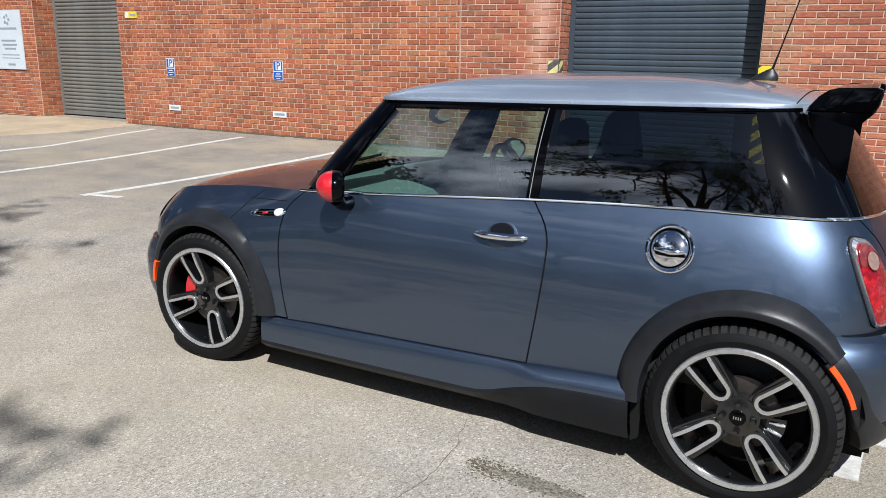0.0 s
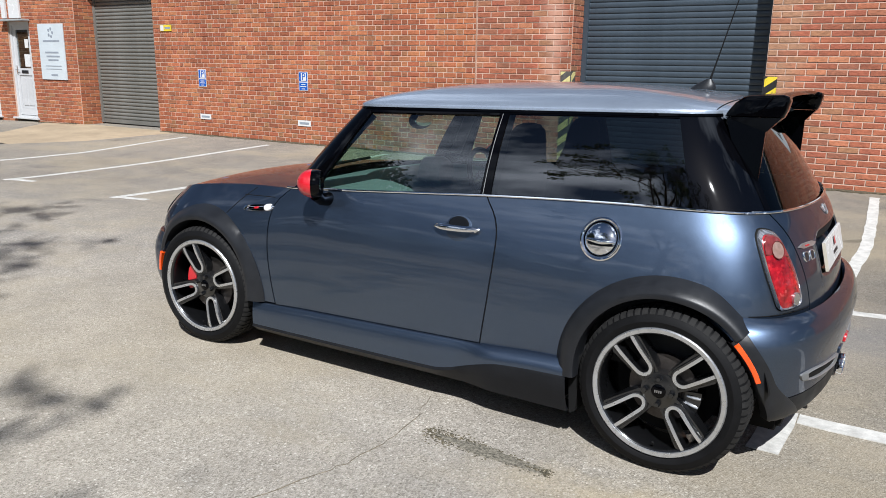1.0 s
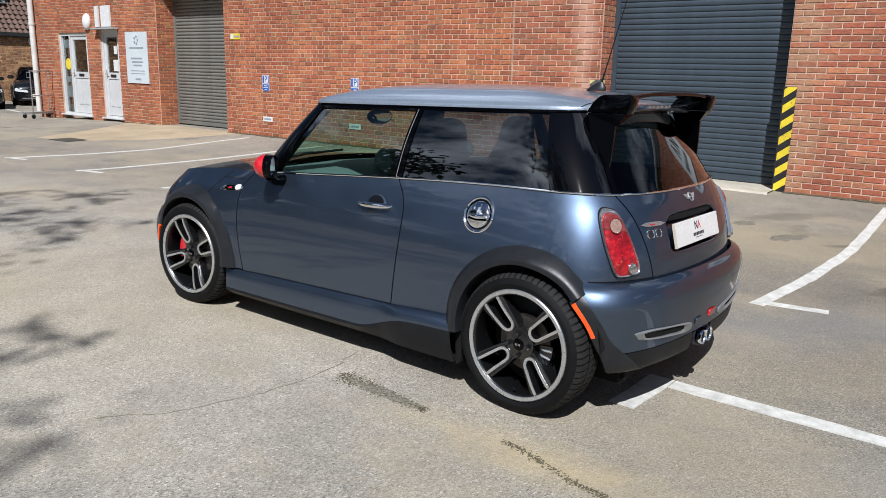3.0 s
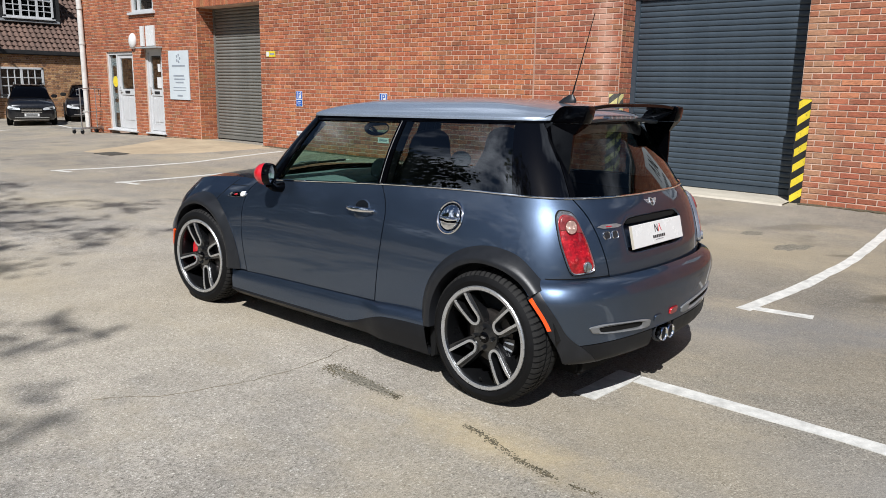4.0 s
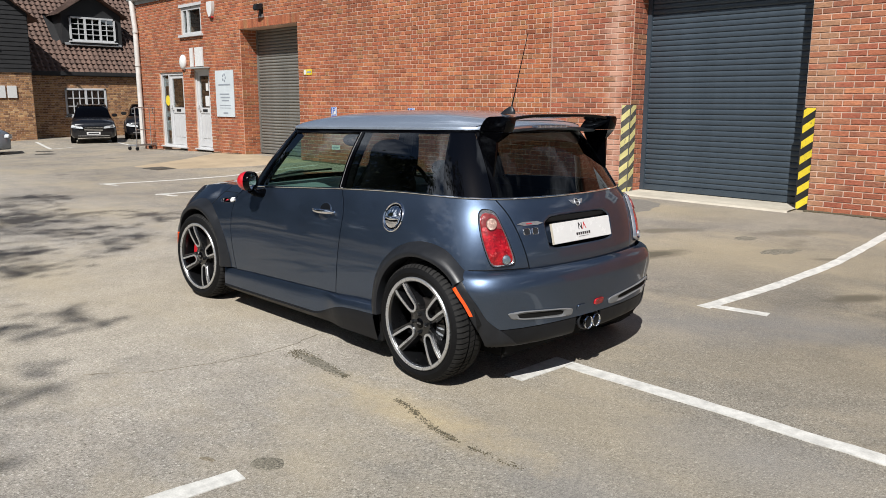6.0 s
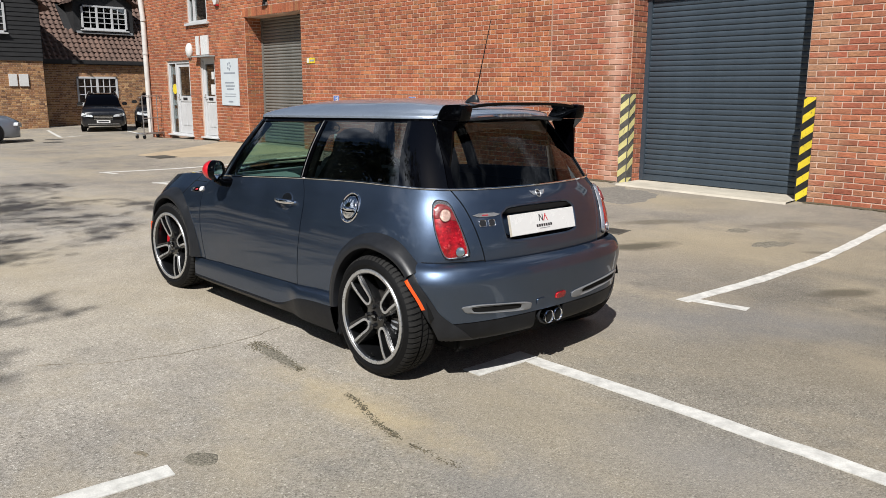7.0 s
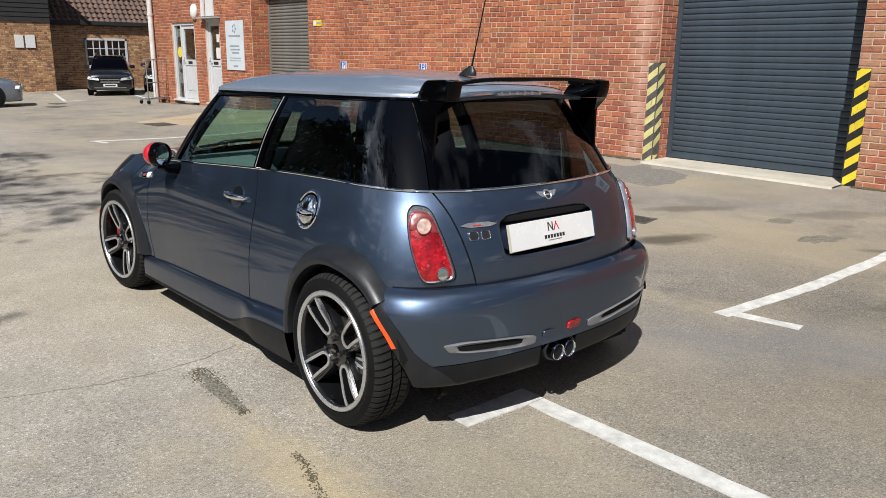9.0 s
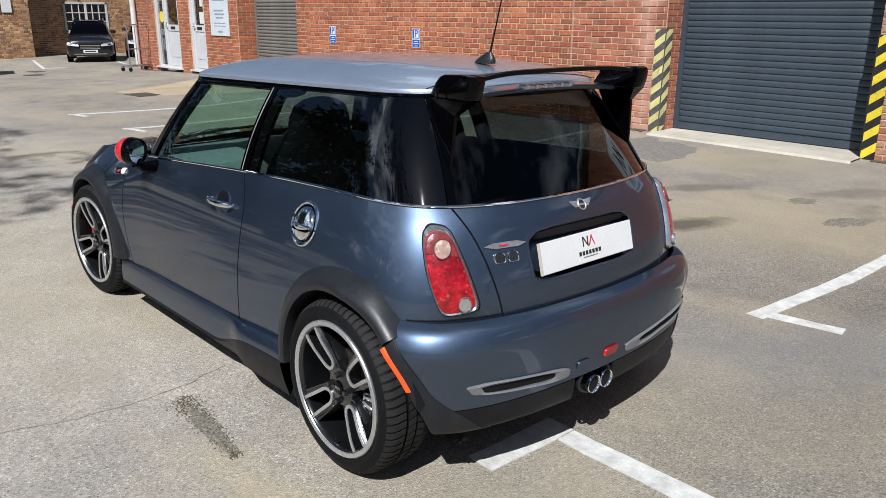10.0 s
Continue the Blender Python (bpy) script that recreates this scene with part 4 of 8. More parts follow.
for zz, hh in ((0.55, 0.30), (0.95, 0.16), (1.85, 0.22)):
    poster = thing("side_light_poster", "pale printed poster behind the side light", "poster")
    part("sheet", boxed(-19.98, -19.72, DY + 0.028, DY + 0.031, zz, zz + hh), M_SIGN, poster)
for a, b, z1 in ((-20.1, -18.62, 2.2), (-17.9, -17.08, 2.24)):
    tagged(link_mesh("lobby_back", boxed(a, b, BACK + 0.141, BACK + 0.17, 0, z1), M_DARK), "dark lobby behind the glazed door", "wall", kind="structure")

window_1 = thing("window_1", "small white window with top-hung casement", "window", kind="structure")
frame_ring(window_1, -18.52, -17.35, 3.24, 3.98, WY + 0.03, 0.085, 0.08)
part("mullion", boxed(-18.22, -18.15, WY + 0.03, WY + 0.11, 3.30, 3.895), M_UPVC, window_1)
glazed(window_1, -18.435, -17.435, 3.30, 3.895, WY + 0.07)
part("sill", boxed(-18.62, -17.25, WY - 0.07, WY + 0.09, 3.17, 3.24, bevel=0.006), M_UPVC, window_1)
part("lintel", boxed(-18.6, -17.27, WY - 0.02, WY + 0.1, 3.98, 4.06, bevel=0.004), M_UPVC, window_1)
tagged(link_mesh("room_back", boxed(-18.5, -17.37, BACK + 0.141, BACK + 0.17, 3.2, 4.0), M_DASH), "dim room behind the small window", "wall", kind="structure")


def plate(name, label, category, x0, x1, z0, z1, mat, thick=0.006, y=WY):
    t = thing(name, label, category)
    part("panel", boxed(x0, x1, y - thick - 0.004, y - 0.003, z0, z1, bevel=0.0015), mat, t)
    return t


def bars(parent, items, mat, y=WY, thick=0.012, name="lettering"):
    for x0, x1, z0, z1 in items:
        part(name, boxed(x0, x1, y - thick, y - 0.008, z0, z1), mat, parent)


board = plate("company_sign", "tall white company sign with faint grey print", "sign", -16.67, -15.72, 1.01, 2.22, M_SIGN, 0.02)
bars(board, [(-16.5, -15.88, 1.83, 1.87), (-16.45, -15.95, 1.585, 1.62), (-16.42, -15.92, 1.50, 1.535), (-16.36, -15.98, 1.42, 1.455),
             (-16.48, -15.88, 1.30, 1.318), (-16.48, -15.88, 1.235, 1.25), (-16.3, -16.05, 1.09, 1.13)], M_GREYINK, thick=0.027)
bm = bmesh.new()
for k in range(5):
    a = k * math.tau / 5
    lathe(bm, [(0.0, -0.028), (0.035, -0.028), (0.035, -0.02), (0.0, -0.02)], 12, "y", (-16.19 + 0.075 * math.cos(a), WY, 2.03 + 0.085 * math.sin(a)), False)
part("emblem", bm, M_GREYINK, board, "pale grey emblem of dots")


def lettering(parent, text, x, z, size, mat, y, name="lettering", thick=0.002):
    cu = bpy.data.curves.new(name, "FONT")
    cu.body, cu.size, cu.extrude, cu.align_x, cu.align_y = text, size, thick, "CENTER", "CENTER"
    tmp = bpy.data.objects.new(name, cu)
    scene.collection.objects.link(tmp)
    me = bpy.data.meshes.new_from_object(tmp.evaluated_get(bpy.context.evaluated_depsgraph_get()))
    bpy.data.objects.remove(tmp)
    me.materials.append(mat)
    ob = new(name, me)
    ob.parent = parent
    ob.matrix_basis = pose(x, y, z, 90, 0, 0)
    return ob


for sx in (-11.365, -8.787):
    s = plate("parking_sign", "small blue and white parking sign on brick", "sign", sx - 0.105, sx + 0.105, 0.985, 1.31, M_WHITEGLOSS, 0.005)
    part("upper_field", boxed(sx - 0.095, sx + 0.095, WY - 0.0115, WY - 0.008, 1.145, 1.30), M_BLUE, s)
    part("lower_field", boxed(sx - 0.095, sx + 0.095, WY - 0.0115, WY - 0.008, 0.995, 1.125), M_BLUE, s)
    part("letter_field", boxed(sx - 0.05, sx + 0.07, WY - 0.0125, WY - 0.010, 1.155, 1.29), M_WHITEGLOSS, s)
    lettering(s, "P", sx + 0.01, 1.222, 0.17, M_BLUE, WY - 0.0145)
    bars(s, [(sx - 0.05, sx + 0.05, 1.085, 1.10), (sx - 0.07, sx + 0.07, 1.05, 1.063), (sx - 0.04, sx + 0.04, 1.01, 1.022)], M_WHITEGLOSS, thick=0.0125)
for lx in (-11.33, -8.79):
    s = plate("bay_label", "small white bay label plate low on brick wall", "sign", lx - 0.15, lx + 0.15, 0.365, 0.468, M_WHITEGLOSS, 0.006)
    bars(s, [(lx - 0.11, lx + 0.11, 0.398, 0.436)], M_GREYINK)
s = plate("warning_sign", "small yellow warning sign beside the shutter", "sign", -12.50, -12.17, 2.025, 2.145, M_YELLOW, 0.006)
bars(s, [(-12.36, -12.20, 2.065, 2.105)], M_GREYINK)
part("pictogram", boxed(-12.485, -12.395, WY - 0.0125, WY - 0.008, 2.035, 2.135), M_WHITEGLOSS, s)
for cx0, cx1 in ((-18.02, -17.86), (-17.72, -17.30)):
    s = thing("unit_sign_character", "thick white raised unit sign character as plain bar", "sign", "unit sign on brick")
    part("bar", boxed(cx0, cx1, WY - 0.05, WY - 0.002, 2.36, 2.87, bevel=0.004), M_WHITEGLOSS, s)
canopy = thing("door_canopy", "thin grey ledge over the door", "canopy")
part("ledge", boxed(-18.05, -16.98, WY - 0.18, WY - 0.002, 2.295, 2.335, bevel=0.005), M_ROOFEDGE, canopy)
lamp = thing("bulkhead_lamp", "white oval bulkhead lamp on brick wall", "wall lamp")
bm = bmesh.new()
bmesh.ops.create_uvsphere(bm, u_segments=24, v_segments=12, radius=1, matrix=Matrix.LocRotScale((-18.46, WY - 0.03, 2.50), None, (0.15, 0.10, 0.21)))
part("diffuser", bm, M_WHITEGLOSS, lamp)
part("base", lathe(bmesh.new(), [(0.0, -0.03), (0.12, -0.03), (0.13, -0.002), (0.0, -0.002)], 24, "y", (-18.46, WY, 2.50), False), M_UPVC, lamp)
part("cable", tube(bmesh.new(), [(-18.46, WY - 0.012, 2.32), (-18.46, WY - 0.012, 2.25)], 0.01), M_UPVC, lamp)
alarm = thing("alarm_box", "white shield-shaped alarm box with red base", "alarm box")
prism_outline = [(-0.14, 0.18), (0.14, 0.18), (0.13, -0.05), (0.05, -0.20), (-0.05, -0.20), (-0.13, -0.05)]
part("cover", prism(bmesh.new(), prism_outline, lambda u, v, w: (-16.68 + u, WY - 0.002 - w, 3.82 + v), 0.09), M_WHITEGLOSS, alarm)
part("lens", boxed(-16.75, -16.61, WY - 0.07, WY - 0.003, 3.585, 3.622, bevel=0.005), M_RED, alarm, "red lower lens")
SGX, SGZ = 0.45, 2.15
east_sign = plate("trade_sign", "white wall sign with dark monogram strokes", "sign", SGX, SGX + 1.20, SGZ, SGZ + 1.25, M_SIGN, 0.03)
for u0, u1, lean in ((0.27, 0.34, 0.0), (0.29, 0.36, 0.17), (0.48, 0.55, 0.0), (0.60, 0.67, 0.14), (0.84, 0.91, -0.14)):
    part("monogram_stroke", prism(bmesh.new(), [(SGX + u, SGZ + v) for u, v in ((u0, 0.55), (u1, 0.55), (u1 + lean, 1.02), (u0 + lean, 1.02))], lambda u, v, w: (u, WY - 0.036 + w, v), 0.005), M_INK, east_sign)
for k in range(7):
    part("print_bar", boxed(SGX + 0.17 + 0.125 * k, SGX + 0.255 + 0.125 * k, WY - 0.036, WY - 0.031, SGZ + 0.22, SGZ + 0.38), M_INK, east_sign)
wl2 = thing("wall_lantern", "dark wall lantern above the shutter", "wall lamp")
part("bracket", boxed(-14.25, -14.15, WY - 0.06, WY - 0.002, 3.45, 3.75, bevel=0.01), M_PLASTIC, wl2)
part("head", boxed(-14.30, -14.10, WY - 0.20, WY - 0.05, 3.58, 3.72, bevel=0.02), M_PLASTIC, wl2)
part("louvre", boxed(-14.28, -14.12, WY - 0.05, WY - 0.003, 3.42, 3.5, bevel=0.006), M_STEEL, wl2)
joint = thing("movement_joint", "narrow sealed movement joint in brickwork", "joint", kind="structure")
part("sealant", boxed(-5.326, -5.314, WY - 0.001, WY + 0.01, -0.1, TOP), M_SEALANT, joint)

# rainwater goods and roof
gutter = thing("gutter", "grey half-round eaves gutter", "gutter", kind="structure")
bm = bmesh.new()
prof = [(WY - 0.10 - 0.065 * math.cos(a), TOP + 0.0 - 0.065 * math.sin(a)) for a in [k * math.pi / 8 for k in range(9)]]
prof += [(y, z + 0.006) for y, z in prof[::-1]]
sheet(bm, [[(x, y, z) for y, z in prof] for x in (-21.75, 9.2)], True, True)
part("channel", bm, M_ROOFEDGE, gutter)
part("fascia", boxed(-21.6, 9.1, WY - 0.03, WY - 0.002, TOP - 0.16, TOP + 0.06), M_ROOFEDGE, gutter)
bm = bmesh.new()
sheet(bm, [[(-21.8, WY - 0.16, TOP + 0.03), (9.3, WY - 0.16, TOP + 0.03)], [(-21.8, WY - 0.16, TOP + 0.10), (9.3, WY - 0.16, TOP + 0.10)],
           [(-21.8, 16.5, 6.6), (9.3, 16.5, 6.6)], [(-21.8, 22.6, TOP), (9.3, 22.6, TOP)], [(-21.8, 22.6, TOP - 0.1), (9.3, 22.6, TOP - 0.1)]], False)
tagged(link_mesh("roof", bm, M_ROOFEDGE), "low grey sheet roof of the workshop", "roof", kind="structure")
tagged(link_mesh("wall_west", boxed(-21.5, -21.2, BACK + 0.145, 22.5, -0.6, TOP), M_MORTAR), "end wall of the workshop", "wall", kind="structure")
tagged(link_mesh("wall_east", boxed(8.7, 9.0, BACK + 0.145, 22.5, -0.6, TOP), M_MORTAR), "end wall of the workshop", "wall", kind="structure")
tagged(link_mesh("wall_back", boxed(-21.5, 9.0, 22.2, 22.5, -0.6, TOP), M_MORTAR), "back wall of the workshop", "wall", kind="structure")
pipe = thing("downpipe", "weathered white downpipe at the building's corner", "pipe")
part("pipe", tube(bmesh.new(), [(-21.55, WY - 0.10, TOP - 0.05), (-21.50, WY - 0.10, 4.1), (-21.42, WY - 0.09, 3.6), (-21.40, WY - 0.09, 0.02)], 0.075, 14), M_PIPE, pipe)
for z in (1.2, 2.5, 3.5):
    part("collar", lathe(bmesh.new(), [(0.074, -0.03), (0.088, -0.03), (0.088, 0.03), (0.074, 0.03)], 18, "z", (-21.41, WY - 0.09, z)), M_PIPE, pipe)

# roll cage trolley by the corner
trolley = thing("roll_cage_trolley", "galvanised tubular cage trolley by the corner", "trolley", m=pose(-20.50, 10.02, level(-20.5, 10.02), 0, 0, -70))
for x in (-0.42, -0.14, 0.14, 0.42):
    part("upright", tube(bmesh.new(), [(x, 0, 0.14), (x, 0, 1.28)], 0.016 if abs(x) > 0.3 else 0.011), M_GALV, trolley)
for z in (0.18, 0.62, 1.28):
    part("rail", tube(bmesh.new(), [(-0.44, 0, z), (0.44, 0, z)], 0.014), M_GALV, trolley)
for y in (-0.35, 0.0):
    part("base_rail", tube(bmesh.new(), [(-0.44, y, 0.15), (0.44, y, 0.15)], 0.016), M_GALV, trolley)
for x in (-0.40, 0.40):
    part("side_rail", tube(bmesh.new(), [(x, 0, 0.15), (x, -0.36, 0.15)], 0.016), M_GALV, trolley)
    part("handle", tube(bmesh.new(), [(x, 0, 1.10), (x, -0.14, 1.10), (x, -0.14, 1.24), (x, 0, 1.24)], 0.011), M_GALV, trolley)
    for y in (-0.33, -0.02):
        part("castor", lathe(bmesh.new(), [(0.0, -0.02), (0.055, -0.02), (0.062, 0.0), (0.055, 0.02), (0.0, 0.02)], 18, "x", (x, y, 0.062), False), M_TYRE, trolley)
        part("fork", boxed(x - 0.03, x + 0.03, y - 0.03, y + 0.03, 0.10, 0.145), M_GALV, trolley)

# ---------------------------------------------------------------- far house
FZ = -0.6
house = thing("house_wall", "brown brick cottage range with tiled roof", "house", kind="structure")
MX = -34.0
FW = [(12.22, 14.02, 0.72, 1.93)]
bm = bmesh.new()
wall_boxes(bm, 6.0, 21.0, FZ, 2.68, FW, lambda bm, a, b, c, d: box(bm, MX - 0.3, MX - 0.008, a, b, c, d))
far_wall = part("wall", bm, M_MORTAR, house)
items = [(pose(MX, u, z, 0, 0, 90), l, h) for u, z, l, h in courses(9.0, 19.0, FZ, 2.68, FW, lambda u: True, 21)]
brick_mesh("brickwork", items, M_BUFF, far_wall)
WX = -31.5
wing = thing("wing_wall", "gabled wing of buff brick and black weatherboard", "house", kind="structure")
bm = bmesh.new()
box(bm, MX - 2, WX - 0.008, 2.0, 10.19, FZ, 2.52)
wing_brick = part("wall", bm, M_MORTAR, wing)
items = [(pose(WX, u, z, 0, 0, 90), l, h) for u, z, l, h in courses(2.0, 10.19, FZ, 2.52, [], lambda u: True, 22)]
items += [(pose(u, 10.19, z, 0, 0, 180), l, h) for u, z, l, h in courses(MX, WX, FZ, 2.52, [], lambda u: True, 23)]
brick_mesh("brickwork", items, M_BUFF, wing_brick)
eave_z, apex_z, apex_y = 4.75, 7.9, 6.1


def gable_half(z):
    return 10.19 if z < eave_z else lerp(10.19, apex_y, (z - eave_z) / (apex_z - eave_z))


z = 2.50
while z < apex_z - 0.1:
    yr = gable_half(z)
    yl = 2 * apex_y - yr
    bm = bmesh.new()
    prism(bm, [(0.0, z), (0.035, z), (0.012, z + 0.185), (0.0, z + 0.185)], lambda u, v, w: (WX + 0.01 + u, yl + w, v), yr - yl)
    part("weatherboard", bm, M_TIMBER, wing)
    if z < eave_z:
        part("side_board", boxed(MX - 2, WX + 0.02, 10.19, 10.215, z, z + 0.175), M_TIMBER, wing)
    z += 0.17
bm = bmesh.new()
prism(bm, [(2.01, 2.5), (10.18, 2.5), (10.18, eave_z), (apex_y, apex_z), (2.01, eave_z)], lambda u, v, w: (MX - 3 + w, u, v), 3 - (MX - WX) * -1 - 0.0)
part("core", bm, M_TIMBER, wing)
bm = bmesh.new()
sheet(bm, [[(MX - 6, 10.6, eave_z - 0.25), (WX + 0.25, 10.6, eave_z - 0.25)], [(MX - 6, apex_y, apex_z + 0.08), (WX + 0.25, apex_y, apex_z + 0.08)], [(MX - 6, 1.6, eave_z - 0.25), (WX + 0.25, 1.6, eave_z - 0.25)]])
bmesh.ops.solidify(bm, geom=bm.faces[:], thickness=0.14)
part("roof", bm, M_TILE, wing)


def cottage_window(name, label, face, y0, y1, z0, z1, cols, rows, lights):
    """A white casement window with glazing bars in a wall that faces +x."""
    w = thing(name, label, "window", kind="structure")
    bm = bmesh.new()
    t = 0.075
    for a in ((y0, y0 + t, z0, z1), (y1 - t, y1, z0, z1), (y0, y1, z1 - t, z1), (y0, y1, z0, z0 + t)):
        box(bm, face - 0.06, face + 0.025, a[0], a[1], a[2], a[3])
    fr = part("frame", bm, M_UPVC, w)
    for k in range(1, lights):
        y = lerp(y0, y1, k / lights)
        part("mullion", boxed(face - 0.05, face + 0.02, y - 0.045, y + 0.045, z0 + t, z1 - t), M_UPVC, w)
    for k in range(1, cols):
        y = lerp(y0 + t, y1 - t, k / cols)
        part("glazing_bar", boxed(face - 0.04, face + 0.008, y - 0.016, y + 0.016, z0 + t, z1 - t), M_UPVC, w)
    for k in range(1, rows):
        z = lerp(z0 + t, z1 - t, k / rows)
        part("glazing_bar", boxed(face - 0.04, face + 0.006, y0 + t, y1 - t, z - 0.016, z + 0.016), M_UPVC, w)
    p = part("pane", boxed(face - 0.03, face - 0.02, y0 + t, y1 - t, z0 + t, z1 - t), M_PANE, w)
    p.visible_shadow = False
    part("sill", boxed(face - 0.05, face + 0.10, y0 - 0.06, y1 + 0.06, z0 - 0.06, z0, bevel=0.01), M_UPVC, w)
    part("reveal_back", boxed(face - 0.30, face - 0.28, y0, y1, z0, z1), M_DARK, w)
    return w


cot_a = cottage_window("window_2", "white cottage window with small panes", MX, 12.22, 14.02, 0.72, 1.93, 6, 3, 2)
cot_b = cottage_window("window_3", "white dormer window with small panes", MX + 0.02, 12.66, 14.66, 4.0, 5.05, 6, 4, 3)
cottage_window("window_4", "white window in black weatherboard", WX + 0.06, 6.9, 8.95, 3.55, 4.75, 6, 4, 3)

# tiled roof: courses of rolled tiles on the slope
SLOPE = math.atan2(5.6, 5.2)
EX, EZ = MX + 0.13, 2.62
tiles = part("roof", boxed(MX - 0.1, MX + 0.2, 6.0, 21.0, 2.5, 2.66), M_TIMBER, house)
verts, faces = [], []
c, s = math.cos(SLOPE), math.sin(SLOPE)
for r in range(26):
    d0 = r * 0.28
    n = int((20.5 - 9.0) / 0.235)
    for k in range(n):
        y0 = 9.0 + k * 0.235
        if 12.2 < y0 + 0.1 < 14.95 and 1.75 < d0 < 3.6:
            continue
        base = len(verts)
        lift = 0.03 + 0.008 * math.sin(k * 12.9 + r * 4.1)
        for dd, up in ((d0 - 0.03, lift), (d0 + 0.29, 0.0)):
            for q in range(6):
                f = q / 5
                bulge = 0.045 * math.sin(f * math.tau) + up
                verts.append((EX - dd * c - bulge * -s, y0 + f * 0.24, EZ + dd * s + bulge * c))
        for q in range(5):
            faces.append((base + q, base + q + 1, base + 7 + q, base + 6 + q))
        faces.append(tuple(base + q for q in range(5, -1, -1)))
me = bpy.data.meshes.new("tiles")
me.from_pydata(verts, [], faces)
me.materials.append(M_TILE)
tob = new("tiles", me)
tob.parent = tiles
tagged(tob, kind="stuff")
bm = bmesh.new()
sheet(bm, [[(EX, 6.0, EZ - 0.05), (EX, 21.0, EZ - 0.05)], [(EX - 8 * c, 6.0, EZ + 8 * s - 0.05), (EX - 8 * c, 21.0, EZ + 8 * s - 0.05)], [(EX - 15 * c, 6.0, EZ - 0.05), (EX - 15 * c, 21.0, EZ - 0.05)]])
part("roof_deck", bm, M_TIMBER, house)
part("gutter", boxed(EX - 0.04, EX + 0.06, 9.0, 21.0, EZ - 0.16, EZ - 0.06, bevel=0.02), M_TIMBER, house)
dormer = thing("dormer_wall", "black boarded gabled dormer in tiled roof", "dormer", kind="structure")
part("cheek", prism(bmesh.new(), [(12.35, 3.88), (14.97, 3.88), (14.97, 5.2), (13.66, 6.0), (12.35, 5.2)], lambda u, v, w: (MX - 0.06 - w, u, v), 2.6), M_TIMBER, dormer)
for s2 in (-1, 1):
    bm = bmesh.new()
    sheet(bm, [[(MX + 0.3, 13.66, 6.12), (MX - 3.4, 13.66, 6.12)], [(MX + 0.3, 13.66 + s2 * 1.55, 5.08), (MX - 2.4, 13.66 + s2 * 1.55, 5.08)]])
    bmesh.ops.solidify(bm, geom=bm.faces[:], thickness=0.10)
    part("roof_slope", bm, M_TILE, dormer)
part("flashing", prism(bmesh.new(), [(0.02, 3.93), (0.05, 3.93), (0.15, 3.825), (0.13, 3.80), (0.02, 3.90)], lambda u, v, w: (MX - 0.06 + u, 12.42 + w, v), 2.48), M_GREYTRIM, dormer, "pale lead flashing under the dormer")
part("pale_panel", boxed(MX - 0.12, MX - 0.10, 14.03, 14.58, 4.08, 4.97), M_UPVC, cot_b, "pale panel behind the right panes")
# the range stands a metre behind the wing's front, the dormer part way up its roof
nearer = lambda k: Matrix.Translation((2.7, 0.3, 1.47)) @ Matrix.Scale(k, 4) @ Matrix.Translation((-2.7, -0.3, -1.47))
NEARER = nearer(0.962)
for ob in (house, cot_a):
    ob.matrix_world = NEARER
for ob in (dormer, cot_b):
    ob.matrix_world = nearer(0.986)
for cy0, cy1 in ((8.87, 9.17), (9.24, 9.58)):
    s = thing("unit_sign_character", "thick white raised unit sign character as plain bar", "sign", "unit sign on buff brick")
    part("bar", boxed(WX + 0.002, WX + 0.05, cy0, cy1, 1.50, 1.98, bevel=0.004), M_WHITEGLOSS, s)
lamp = thing("bulkhead_lamp", "white round bulkhead lamp on buff brick", "wall lamp")
bm = bmesh.new()
bmesh.ops.create_uvsphere(bm, u_segments=20, v_segments=10, radius=1, matrix=Matrix.LocRotScale((WX + 0.03, 7.95, 1.98), None, (0.10, 0.17, 0.17)))
part("diffuser", bm, M_WHITEGLOSS, lamp)
lamp = thing("satellite_dish", "small grey round dish on brick wall", "dish")
part("bowl", lathe(bmesh.new(), [(0.0, 0.10), (0.13, 0.13), (0.24, 0.20), (0.24, 0.21), (0.13, 0.14), (0.0, 0.11)], 24, "x", (MX, 15.85, 2.3), False), M_ROOFEDGE, lamp)
lamp.matrix_world = NEARER
part("arm", tube(bmesh.new(), [(MX, 15.85, 2.25), (MX + 0.12, 15.85, 2.3)], 0.02), M_ROOFEDGE, lamp)

# ---------------------------------------------------------------- the hatchback
# its own axes: x to the rear from the rear axle, y to its right, z up
CAR = thing("hatchback_car", "blue-grey metallic hatchback with silver roof and black wing", "car", m=pose(-0.092, 3.475, -0.014, -0.55, 0, -0.2))
BASE = 2.467
XC = -0.9
WID = curve((0.20, 0.795), (0.32, 0.808), (0.45, 0.820), (0.56, 0.823), (0.66, 0.816), (0.75, 0.802), (0.85, 0.774), (0.92, 0.745), (0.985, 0.710), (1.05, 0.68))
XRE = curve((0.20, 0.45), (0.45, 0.475), (0.60, 0.480), (0.70, 0.472), (0.80, 0.450), (0.88, 0.424), (0.93, 0.402), (0.985, 0.366), (1.05, 0.32))
XFR = curve((0.20, -2.98), (0.40, -3.06), (0.55, -3.085), (0.66, -3.08), (0.80, -3.02), (0.90, -2.95), (1.0, -2.86))
ZTOP = curve((-3.1, 0.70), (-2.95, 0.765), (-2.73, 0.822), (-2.42, 0.860), (-2.1, 0.880), (-1.92, 0.888), (-1.68, 0.902), (-0.816, 0.955), (-0.208, 0.980), (0.2, 0.984), (0.5, 0.978))
NR, NF = 11.0, 17.0


